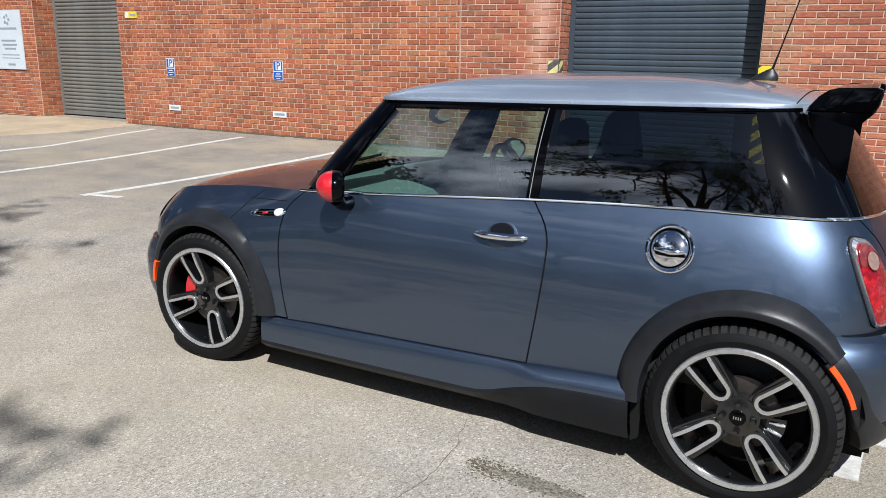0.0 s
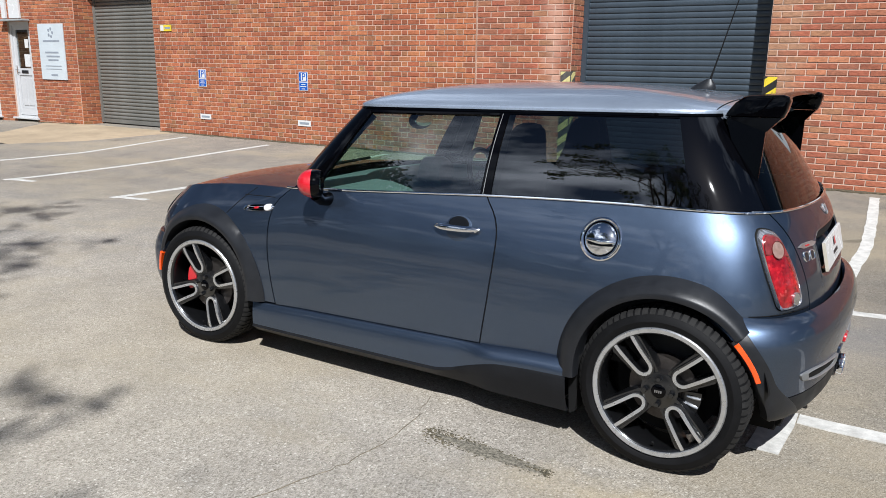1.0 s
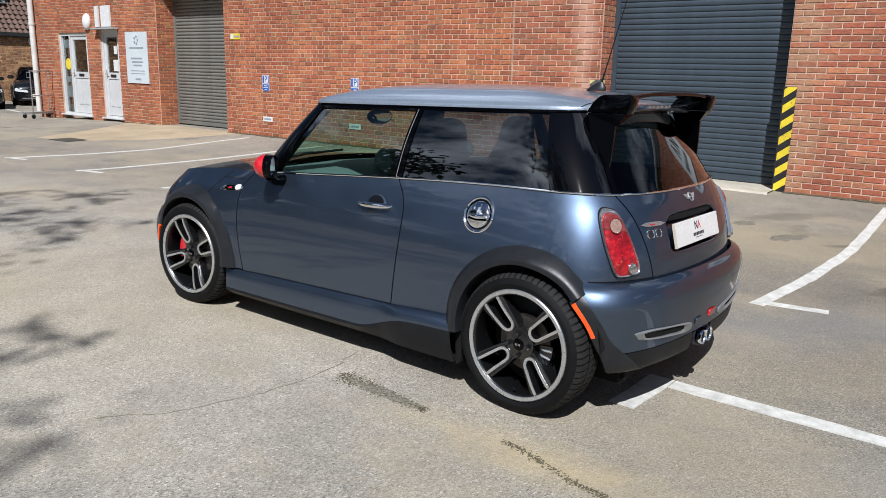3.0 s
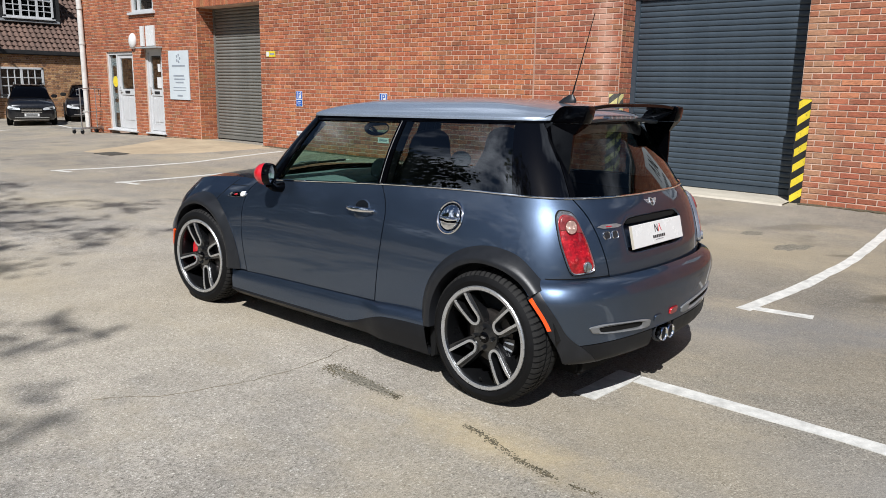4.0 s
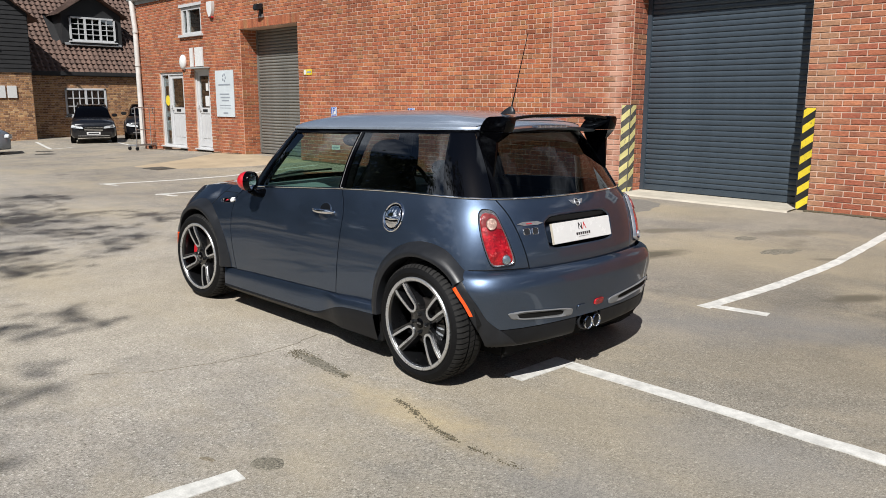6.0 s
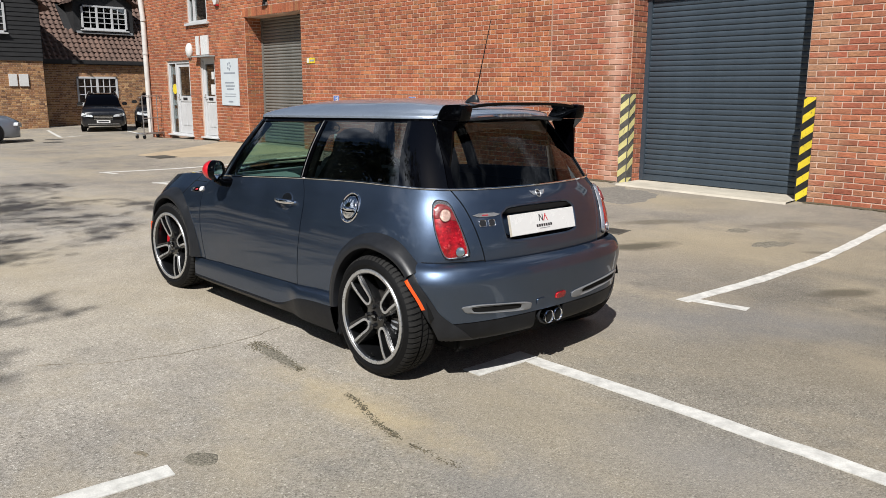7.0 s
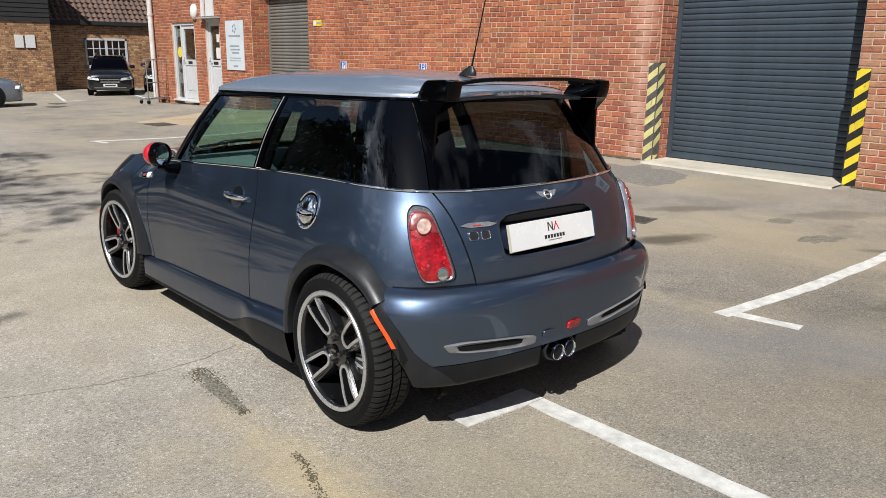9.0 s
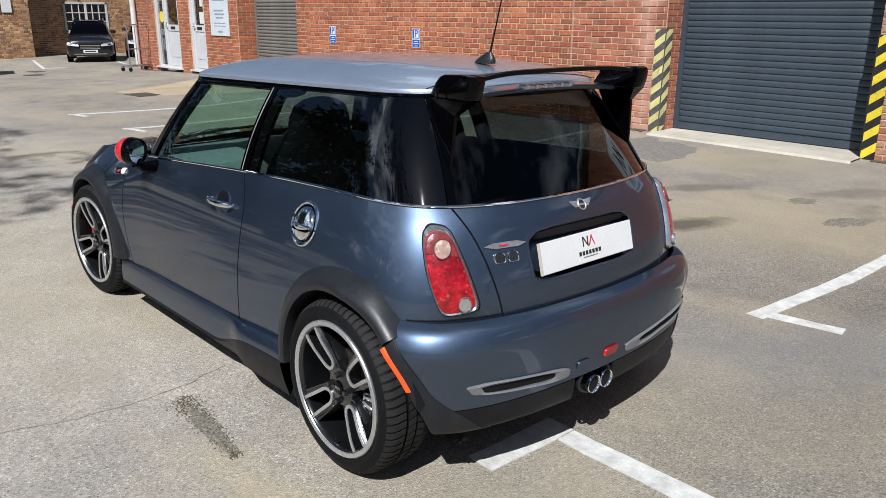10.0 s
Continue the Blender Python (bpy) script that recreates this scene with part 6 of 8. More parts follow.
def patch(outline, surf, lift, rim=0.004, rings=(1.0, 0.92, 0.75, 0.5, 0.25), dome=0.0):
    """A plate laid on a curved skin. outline: (s, z) pairs; surf(s, z, out) gives the skin."""
    cs = sum(o[0] for o in outline) / len(outline)
    cz = sum(o[1] for o in outline) / len(outline)
    bm = bmesh.new()
    rows = [[tuple(surf(s, z, -0.004)) for s, z in outline]]
    for r in rings:
        rows.append([tuple(surf(cs + (s - cs) * r, cz + (z - cz) * r, lift + dome * (1 - r * r) - (rim if r == 1.0 else 0))) for s, z in outline])
    sheet(bm, rows, True, True)
    return bm


def band(outline, surf, inner, lift, n_out=0.0, width=None):
    """A raised rim round an outline, towards inner (a scale)."""
    cs = sum(o[0] for o in outline) / len(outline)
    cz = sum(o[1] for o in outline) / len(outline)
    sc = lambda r, l: [tuple(surf(cs + (s - cs) * r, cz + (z - cz) * r, l)) for s, z in outline]
    bm = bmesh.new()
    mid = (1 + inner) / 2
    sheet(bm, [sc(1.0, -0.004), sc(1.0, lift * 0.6), sc(mid, lift), sc(inner, lift * 0.6), sc(inner, -0.004)], True)
    return bm


def rounded(corners, r=0.3, n=6):
    """Rounds a loop of (u, v) corners; r is the share of each side taken by the rounding."""
    out = []
    k = len(corners)
    for i in range(k):
        p, c, q = corners[i - 1], corners[i], corners[(i + 1) % k]
        a = (lerp(c[0], p[0], r), lerp(c[1], p[1], r))
        b = (lerp(c[0], q[0], r), lerp(c[1], q[1], r))
        for j in range(n + 1):
            t = j / n
            out.append(((1 - t) ** 2 * a[0] + 2 * t * (1 - t) * c[0] + t * t * b[0], (1 - t) ** 2 * a[1] + 2 * t * (1 - t) * c[1] + t * t * b[1]))
    return out


def ellipse(cu, cv, ru, rv, n=36):
    return [(cu + ru * math.cos(k * math.tau / n), cv + rv * math.sin(k * math.tau / n)) for k in range(n)]


def mirrored(surf, side):
    def f(s, z, out=0.0):
        p = surf(s, z, out)
        return Vector((p.x, p.y * side, p.z))
    return f


def flat_side(x, z, out=0.0):
    p = skin(sx(x, z), z, out)
    return p


def flat_rear(y, z, out=0.0):
    """The tail by (y, z)."""
    p = skin(sy(y, z), z, out)
    return Vector((p.x, y, p.z))


def flat_bumper(y, z, out=0.0):
    p = bumper_skin(bumper_s(y, z), z, out)
    return Vector((p.x, math.copysign(abs(p.y), y), p.z))


for side in (1, -1):
    sk, bs, fs = mirrored(skin, side), mirrored(bumper_skin, side), mirrored(flat_side, side)
    # tail lamp on the rear corner
    cor = [(sy(a2, b2), b2) for a2, b2 in ((0.660, 0.898), (0.634, 0.927), (0.588, 0.916), (0.574, 0.80), (0.556, 0.690), (0.566, 0.664), (0.650, 0.656), (0.668, 0.676), (0.680, 0.79))]
    loop = rounded(cor, 0.38)
    cs0, cz0 = sum(o[0] for o in loop) / len(loop), sum(o[1] for o in loop) / len(loop)
    lamp_ob = part("tail_lamp", patch(loop, sk, 0.016, 0.004, dome=0.006), M_LENSRED, CAR, "red tail lamp with clear roundels")
    part("lamp_bezel", band([(cs0 + (a2 - cs0) * 1.10, cz0 + (b2 - cz0) * 1.065) for a2, b2 in loop], sk, 0.86, 0.018), M_BEZEL, lamp_ob, "chrome lamp surround")
    part("lamp_gap", band([(cs0 + (a2 - cs0) * 1.17, cz0 + (b2 - cz0) * 1.095) for a2, b2 in loop], sk, 0.93, 0.002), M_DARK, lamp_ob)
    crown = [(cs0 + (a2 - cs0) * 0.93, cz0 + (b2 - cz0) * 0.95) for a2, b2 in loop if b2 > 0.835]
    part("smoked_section", patch(crown, sk, 0.0228, 0.002), M_LENSTOP, lamp_ob, "smoked pink upper lens")
    for zc, ya, yb, rz, lbl in ((0.868, 0.600, 0.646, 0.030, "pinkish clear roundel"), (0.692, 0.574, 0.614, 0.023, "small clear reversing lens")):
        sa2, sb2 = sy(ya, zc), sy(yb, zc)
        rl = part("clear_roundel", patch(ellipse((sa2 + sb2) / 2, zc, abs(sa2 - sb2) / 2, rz), sk, 0.0245, 0.003), M_LENSCLEAR if zc > 0.8 else M_CHROME, lamp_ob, lbl)
        part("roundel_rim", band(ellipse((sa2 + sb2) / 2, zc, abs(sa2 - sb2) / 2 * 1.08, rz * 1.08), sk, 0.86, 0.0265), M_BEZEL if zc < 0.8 else M_LENSTOP, rl)
    # bumper intake with pale grey frame
    def vent_surf(y, z, out=0.0, side=side):
        p = bumper_skin(bumper_s(abs(y), min(0.62, max(0.17, z))), min(0.62, max(0.17, z)), out)
        return Vector((p.x, abs(y) * -side, p.z))
    near, far = (0.215, 0.645) if side == 1 else (0.125, 0.675)
    cor = [(near, 0.352), (near - 0.005, 0.400), (far - 0.085, 0.432), (far, 0.425), (far - 0.025, 0.392), (far - 0.085, 0.382)]
    loop = rounded(cor, 0.3)
    part("intake_frame", band(loop, vent_surf, 0.72, 0.012), M_GREYTRIM, rear_bumper, "pale grey intake surround")
    cu, cv = sum(o[0] for o in loop) / len(loop), sum(o[1] for o in loop) / len(loop)
    inner = [(cu + (u - cu) * 0.80, cv + (v - cv) * 0.55) for u, v in loop]
    part("intake", patch(inner, vent_surf, 0.004, 0.003), M_DARK, rear_bumper, "black intake slot")
    part("intake_pad", patch([(cu + (u - cu) * 0.97, cv + (v - cv) * 0.9) for u, v in loop], vent_surf, 0.0025, 0.002), M_GREYTRIM, rear_bumper)
    # fuel cap on the left, handles on both doors
    if side == 1:
        c = (-0.288, 0.851)
        cap = part("fuel_cap", band(ellipse(*c, 0.083, 0.081), fs, 0.86, 0.009), M_CHROME, CAR, "round chrome fuel cap in a bright ring")
        part("cap_recess", patch(ellipse(*c, 0.068, 0.066), fs, 0.002, 0.001), M_GLOSS, cap)
        part("cap_dome", patch(ellipse(c[0], c[1], 0.063, 0.061), fs, 0.008, 0.004, dome=0.018), M_CHROME, cap)
        part("cap_groove", patch(rounded([(c[0] - 0.050, c[1] - 0.020), (c[0] - 0.050, c[1] - 0.010), (c[0] + 0.050, c[1] - 0.010), (c[0] + 0.050, c[1] - 0.020)], 0.3, 3), fs, 0.027, 0.002), M_GLOSS, cap)
        rows = []
        bm = bmesh.new()
        tube(bm, [tuple(fs(c[0] + d, c[1] - 0.004, 0.032 - abs(d) * 0.25)) for d in np.linspace(-0.055, 0.055, 9)], [0.004, 0.008, 0.010, 0.011, 0.011, 0.011, 0.010, 0.008, 0.004], 10)
        part("cap_grip", bm, M_CHROME, cap)
    c = (-0.915, 0.819)
    rec = part("handle_recess", patch(ellipse(c[0], c[1] - 0.002, 0.064, 0.054), fs, 0.0018, 0.001, rings=(1.0, 0.96)), M_PAINT, CAR, "painted hand recess")
    # the bowl's shade is a dark patch laid over its upper half
    part("recess_shade", patch(ellipse(c[0] - 0.002, c[1] + 0.013, 0.050, 0.033), fs, 0.0034, 0.001), M_HOLLOW_SHADE, rec, "painted shade in the hand recess")
    pts = [tuple(fs(c[0] + d, c[1] + 0.004 * (d / 0.11), 0.030 - 0.9 * d * d * 1.6)) for d in np.linspace(-0.112, 0.108, 13)]
    hd = part("door_handle", tube(bmesh.new(), pts, [0.006, 0.011, 0.0135, 0.0145, 0.015, 0.015, 0.015, 0.015, 0.015, 0.0145, 0.0135, 0.011, 0.006], 12), M_CHROME, CAR, "chrome pull handle")
    for d in (-0.095, 0.09):
        a, b = fs(c[0] + d, c[1], 0.0), fs(c[0] + d, c[1], 0.022)
        part("handle_foot", tube(bmesh.new(), [tuple(a), tuple(b)], 0.010, 10), M_CHROME, hd)
    # side repeater in the wing
    cor = [(-2.180, 0.752), (-2.185, 0.780), (-2.02, 0.806), (-1.99, 0.790), (-2.00, 0.770), (-2.05, 0.762)]
    sc = part("side_scuttle", band(rounded([(-2.190, 0.750), (-2.185, 0.782), (-2.01, 0.803), (-1.985, 0.790), (-1.995, 0.768)], 0.4), fs, 0.74, 0.010), M_CHROME, CAR, "chrome side grille with round white repeater")
    part("grille", patch(rounded([(-2.185, 0.753), (-2.18, 0.779), (-2.02, 0.800), (-2.0, 0.77)], 0.35), fs, 0.003, 0.001), M_GLOSS, sc)
    part("repeater", patch(ellipse(-2.015, 0.786, 0.023, 0.016, 24), fs, 0.012, 0.004, dome=0.004), M_WHITEGLOSS, sc, "white round repeater lens")
    part("red_badge", patch(rounded([(-2.112, 0.768), (-2.108, 0.777), (-2.085, 0.781), (-2.088, 0.772)], 0.3), fs, 0.009, 0.001), M_RED, sc, "small red badge stroke")
    for h in (0.0, 0.012):
        part("grille_bar", tube(bmesh.new(), [tuple(fs(-2.175, 0.760 + h, 0.006)), tuple(fs(-2.10, 0.769 + h, 0.007)), tuple(fs(-2.035, 0.778 + h, 0.006))], 0.0028, 6), M_CHROME, sc)
    # wing panel line above the scuttle
    part("panel_line", tube(bmesh.new(), [tuple(fs(lerp(-1.995, -2.235, k / 8), lerp(0.835, 0.822, k / 8) if k < 8 else 0.822, 0.0)) for k in range(9)], 0.0022, 6), M_DARK, CAR)
    part("panel_line", tube(bmesh.new(), [tuple(fs(lerp(-2.17, -2.31, k / 10), lerp(0.862, 0.725, (k / 10) ** 1.2), 0.0)) for k in range(11)], 0.0022, 6), M_DARK, CAR)
    # headlamp
    hs = lambda s, z, out=0.0: Vector((lambda p: (p.x, p.y * side, p.z))(skin(s, z, out)))
    part("headlamp", patch(ellipse(-s_at_y(0.60, 0.80, NF), 0.685, 5.0, 0.085), sk, 0.006, 0.004, dome=0.01), M_GLOSS, CAR, "dark headlamp glass")
    # wheel-arch flares
    for ax in AXLES:
        rear = ax == 0.0
        a0, a1 = (44, 183) if rear else (-3, 168)
        bm = bmesh.new()
        rows = []
        n = 44
        for k in range(n + 1):
            a = radians(lerp(a0, a1, k / n))
            ca, sa = math.cos(a), math.sin(a)
            grow = 1.0 + 0.02 * max(0.0, math.sin(a))
            row = []
            for r, out in ((0.330, -0.09), (0.330, -0.016), (0.334, 0.0), (0.350, 0.004), (0.370, 0.0), (0.400, None), ((0.425 - (0.03 * smooth(0.12, 0.3, ca * 0.43) if rear else 0)) * grow, "skin"), ((0.428 - (0.03 * smooth(0.12, 0.3, ca * 0.43) if rear else 0)) * grow, "in")):
                r += 0.026 * max(0.0, sa) * smooth(0.405, 0.345, r)
                x, z = ax + r * ca, HUB_Z + r * sa
                zc = max(0.25, z)
                xs = min(0.40, max(-2.98, x))
                skin_y = skin(sx(xs, zc), zc).y
                edge = -0.862
                if not rear:
                    edge = lerp(-0.862, -0.835, smooth(-2.66, -2.86, x))
                else:
                    edge = lerp(-0.862, -0.838, smooth(0.02, 0.24, x))
                if out == "skin":
                    y = skin_y - 0.004
                elif out == "in":
                    y = skin_y + 0.02
                elif out is None:
                    y = lerp(edge, skin_y - 0.004, 0.38)
                else:
                    y = edge - out
                row.append((x, y * side, z))
            rows.append(row)
        sheet(bm, rows)
        part("arch_flare", bm, M_PLASTIC, CAR, "dark grey plastic wheel-arch flare", angle=50)
        # wheel house
        bm = bmesh.new()
        arc = [radians(lerp(8 if rear else -14, 194, k / 30)) for k in range(31)]
        sheet(bm, [[(ax + r * math.cos(a), y * side, HUB_Z + r * math.sin(a)) for a in arc] for r, y in ((0.02, -0.40), (0.372, -0.40), (0.376, -0.79))])
        part("wheel_house", bm, M_DARK, CAR)
    FB_W = 0.872
    # plastic lip carrying the arch round on to the bumper
    bm = bmesh.new()
    rows = []
    for k in range(31):
        deg = lerp(46, -11.5, k / 30)
        a = radians(deg)
        R1 = 0.392 + 0.022 * smooth(16, -6, deg)
        row = []
        for f, o in ((0.0, -0.03), (0.0, 0.004), (0.06, 0.007), (0.3, 0.0065), (0.6, 0.0055), (0.9, 0.0045), (0.97, 0.0035), (1.0, -0.004)):
            r = lerp(0.333, R1, f)
            z = max(0.229, HUB_Z + r * math.sin(a))
            x = r * math.cos(a) + 0.038 * smooth(0.41, 0.24, z)
            p = bumper_skin(s_at_x(min(x, BXR(z) - 0.002), BXR(z), -3, NB, NF), z, o)
            row.append((p.x, p.y * side, p.z))
        rows.append(row)
    sheet(bm, rows)
    part("bumper_flare", bm, M_PLASTIC, rear_bumper, "dark grey plastic arch lip", angle=50)
    # orange markers on the arch edges
    for ax, b0, b1 in ((0.0, 43, 16), (-BASE, 156, 174)):
        bm = bmesh.new()
        rows = []
        for k in range(13):
            a = radians(lerp(b0, b1, k / 12))
            row = []
            for r, o in ((0.337, -0.02), (0.338, 0.008), (0.341, 0.012), (0.354, 0.012), (0.357, 0.008), (0.358, -0.02)):
                x, z = ax + r * math.cos(a), HUB_Z + r * math.sin(a)
                if ax == 0.0:
                    p = bumper_skin(s_at_x(x, BXR(z), -3, NB, NF), z)
                    y = p.y - o
                else:
                    y = ring(FB_W, 0.5, -3.09, NR, 20.0, s_at_x(x, 0.5, -3.09, NR, 20.0))[1] - o
                row.append((x, y * side, z))
            rows.append(row)
        sheet(bm, rows, True, True)
        part("side_marker", bm, M_ORANGE, CAR, "orange side marker reflector")
    # sill skirt: painted upper face, dark lower edge, kicked out before the rear wheel
    def skirt_row(x, upper):
        kick = smooth(-0.88, -0.70, x) * 0.030
        zt, zb = sill(x) + 0.010 * smooth(-0.8, -0.5, x), 0.124 + 0.012 * smooth(-2.1, -0.4, x)
        zm = lerp(lerp(zb, zt, 0.26), zt - 0.062, smooth(-1.02, -0.66, x))
        w = -0.806
        if upper:
            return [(x, w + 0.03, zt + 0.002), (x, w - 0.012, zt - 0.001), (x, w - 0.0145 - kick * 0.25, zt - 0.004), (x, w - 0.021 - kick, lerp(zm, zt, 0.45)), (x, w - 0.020 - kick, zm)]
        return [(x, w - 0.020 - kick, zm), (x, w - 0.026 - kick, zm - 0.012), (x, w - 0.012 - kick, (zm + zb) / 2), (x, w + 0.012 - kick, zb), (x, w + 0.08, zb + 0.01)]
    xs = np.linspace(-2.125, -0.365, 40)
    for upper, mat in ((True, M_PAINT), (False, M_PLASTIC_SHADED)):
        bm = bmesh.new()
        rows = []
        for x in xs:
            rows.append([(p[0], p[1] * side, p[2]) for p in skirt_row(x, upper)])
        sheet(bm, rows)
        part("side_skirt" if upper else "skirt_lower_edge", bm, mat, CAR, "" if upper else "dark lower skirt edge", angle=50)
    # mud flap piece closing the skirt at the rear arch
    part("skirt_end", prism(bmesh.new(), [(-0.36, 0.125), (-0.375, 0.345), (-0.30, 0.40), (-0.325, 0.30), (-0.335, 0.14)], lambda u, v, w: (u, (-0.69 - w) * side, v), 0.120), M_DARK, CAR)
    # mirror: red cap, black rim and glass
    mc = Vector((-1.640, -0.880 * side, 0.950))
    def mirror_ring(f, scale=1.0):
        toe = radians(33)
        pts = [(f, scale * 0.075 * math.cos(k * math.tau / 28), scale * 0.064 * math.sin(k * math.tau / 28)) for k in range(28)]
        return [(mc.x + a * math.cos(toe) - b * math.sin(toe), mc.y + side * (a * math.sin(toe) + b * math.cos(toe)), mc.z + c) for a, b, c in pts]
    bm = bmesh.new()
    sheet(bm, [mirror_ring(-0.004 - 0.072 * math.sin(t), 1.03 * max(0.02, math.cos(t))) for t in np.linspace(0, math.pi / 2 - 0.02, 10)], True, True)
    mirr = part("wing_mirror", bm, M_RED, CAR, "round wing mirror with gloss red cap", angle=60)
    bm = bmesh.new()
    sheet(bm, [mirror_ring(-0.012, 1.0), mirror_ring(-0.004, 1.035), mirror_ring(0.014, 1.02), mirror_ring(0.034, 0.97), mirror_ring(0.037, 0.93), mirror_ring(0.026, 0.86), mirror_ring(0.024, 0.05)], True)
    part("mirror_housing", bm, M_GLOSS, mirr, "gloss black mirror rim")
    bm = bmesh.new()
    sheet(bm, [mirror_ring(0.0275, 0.85), mirror_ring(0.029, 0.5), mirror_ring(0.029, 0.03)], True, True)
    part("mirror_glass", bm, M_MIRROR, mirr, "mirror glass")
    bm = bmesh.new()
    tube(bm, [(-1.64, -0.865 * side, 0.895), (-1.645, -0.83 * side, 0.868), (-1.65, -0.765 * side, 0.862)], [0.030, 0.026, 0.034], 12)
    part("mirror_arm", bm, M_GLOSS, mirr)

# front bumper, wrapped round the nose
FBW = curve((0.16, 0.79), (0.20, 0.83), (0.30, 0.860), (0.42, 0.866), (0.50, 0.858), (0.56, 0.838))
FBX = curve((0.16, -2.98), (0.20, -3.04), (0.30, -3.10), (0.42, -3.115), (0.50, -3.11), (0.56, -3.085))
ss = [lerp(s_at_x(-2.74, 0.5, -3.08, NR, 20.0), -90, k / 40) for k in range(41)]
bm = bmesh.new()
rows = []
for j in range(13):
    z = lerp(0.16, 0.56, j / 12)
    half = [ring(FBW(z), 0.5, FBX(z), NR, 20.0, s) for s in ss]
    rows.append([(x, y, z) for x, y in half] + [(x, -y, z) for x, y in half[-2::-1]])
sheet(bm, rows)
bmesh.ops.delete(bm, geom=[f for f in bm.faces if math.hypot(f.calc_center_median().x + BASE, f.calc_center_median().z - HUB_Z) < 0.345 and abs(f.calc_center_median().y) > 0.5], context="FACES")
for v in bm.verts:
    r = math.hypot(v.co.x + BASE, v.co.z - HUB_Z)
    if v.is_boundary and r < 0.40 and 0.165 < v.co.z < 0.555 and abs(v.co.y) > 0.5:
        v.co.x, v.co.z = -BASE + (v.co.x + BASE) * 0.345 / r, HUB_Z + (v.co.z - HUB_Z) * 0.345 / r
part("front_bumper", thicken(bm, 0.02), M_PAINT, CAR)

# floor pan, bulkheads, front bumper face
part("floor_pan", boxed(-2.95, 0.40, -0.62, 0.62, 0.17, 0.34, bevel=0.02), M_DARK, CAR)
part("sill_core", boxed(-2.08, -0.40, -0.78, 0.78, 0.15, 0.33, bevel=0.02), M_DARK, CAR)
part("bulkhead", boxed(-2.02, -1.98, -0.60, 0.60, 0.34, 0.88), M_DARK, CAR)
part("boot_floor", boxed(-0.55, 0.34, -0.52, 0.52, 0.34, 0.60, bevel=0.02), M_SEAT, CAR)

# wiper parked along the foot of the windscreen
wiper = part("windscreen_wiper", tube(bmesh.new(), [(-2.06, -0.46, 0.925), (-2.075, -0.20, 0.945), (-2.07, 0.10, 0.955)], 0.008, 6), M_DARK, CAR, "black wiper blade")
part("wiper_arm", tube(bmesh.new(), [(-2.10, -0.42, 0.915), (-2.085, -0.28, 0.955), (-2.075, -0.16, 0.958)], 0.007, 6), M_STEEL, wiper)
# ---- plate, badges and exhaust at the tail
plate_recess = [(-0.278 + TC, 0.712), (-0.288 + TC, 0.800), (-0.288 + TC, 0.858), (-0.235 + TC, 0.890), (0.0 + TC, 0.894), (0.235 + TC, 0.890), (0.288 + TC, 0.858), (0.288 + TC, 0.800), (0.278 + TC, 0.712)]
recess = rounded(plate_recess, 0.25)
gate = panel(lambda z: sy(HT(z) - G, z), lambda z: 90.0, 70, 0.615, lambda s: belt(s) - 0.001, 72, both=True)


def in_recess(u, v):
    """True inside the recess outline."""
    hit = False
    for (u0, v0), (u1, v1) in zip(recess, recess[1:] + recess[:1]):
        if (v0 > v) != (v1 > v) and u < u0 + (v - v0) * (u1 - u0) / (v1 - v0):
            hit = not hit
    return hit


bmesh.ops.delete(gate, geom=[f for f in gate.faces if in_recess(f.calc_center_median().y, f.calc_center_median().z)], context="FACES")
tailgate = part("tailgate", thicken(gate), M_PAINT, CAR)


def scale_in(d, out):
    """The recess outline moved in or out by d; it sinks deeper towards the hooded top."""
    ring_pts = [(TC + (u - TC) * (1 + d / 0.28), 0.80 + (v - 0.80) * (1 + d / 0.088)) for u, v in recess]
    return [tuple(flat_rear(u, v, out * (1.0 if out > -0.01 else lerp(0.7, 2.2, smooth(0.72, 0.88, v))))) for u, v in ring_pts]


bm = bmesh.new()
sheet(bm, [scale_in(0.010, -0.003), scale_in(0.010, 0.0008), scale_in(0.004, 0.0018), scale_in(-0.003, 0.0008), scale_in(-0.008, -0.005)], True)
rim = part("recess_rim", bm, M_PAINT, tailgate, "rounded rim of the plate recess", angle=50)
# side walls coloured black for the shade inside the recess
bm = bmesh.new()
sheet(bm, [scale_in(-0.008, -0.005), scale_in(-0.011, -0.016), scale_in(-0.016, -0.026), scale_in(-0.024, -0.028)], True)
part("recess_wall", bm, M_GLOSS, tailgate, "plate recess wall blacked in for shade", angle=60)
bm = bmesh.new()
sheet(bm, [scale_in(-0.024, -0.028), scale_in(-0.06, -0.028)], True, True)
part("plate_recess", bm, M_PAINT, tailgate, "sunken plate recess", angle=60)
# dark strip added as the shade under the hood of the recess
bm = bmesh.new()
rows = []
for k in range(33):
    u = lerp(-0.278, 0.278, k / 32)
    top = 0.886 - 0.024 * smooth(0.20, 0.278, abs(u))
    rows.append([tuple(flat_rear(TC + u, v, out)) for v, out in ((top, -0.030), (top, -0.010), (top - 0.006, -0.008), (0.853, -0.016), (0.848, -0.030))])
sheet(bm, rows, True, True)
part("recess_shade_strip", bm, M_DARK, tailgate, "dark shade strip above the plate")
pl = part("plate_panel", boxed(0.0, 0.012, -0.26, 0.26, -0.056, 0.056, bevel=0.002), M_WHITEGLOSS, CAR, "white dealer plate with printed bars")
pl.matrix_basis = pose(XRE(0.792) - 0.010, TC, 0.792, 0, -14, 0)
stroke = lambda u, v, w: (0.011 + w, u, v)
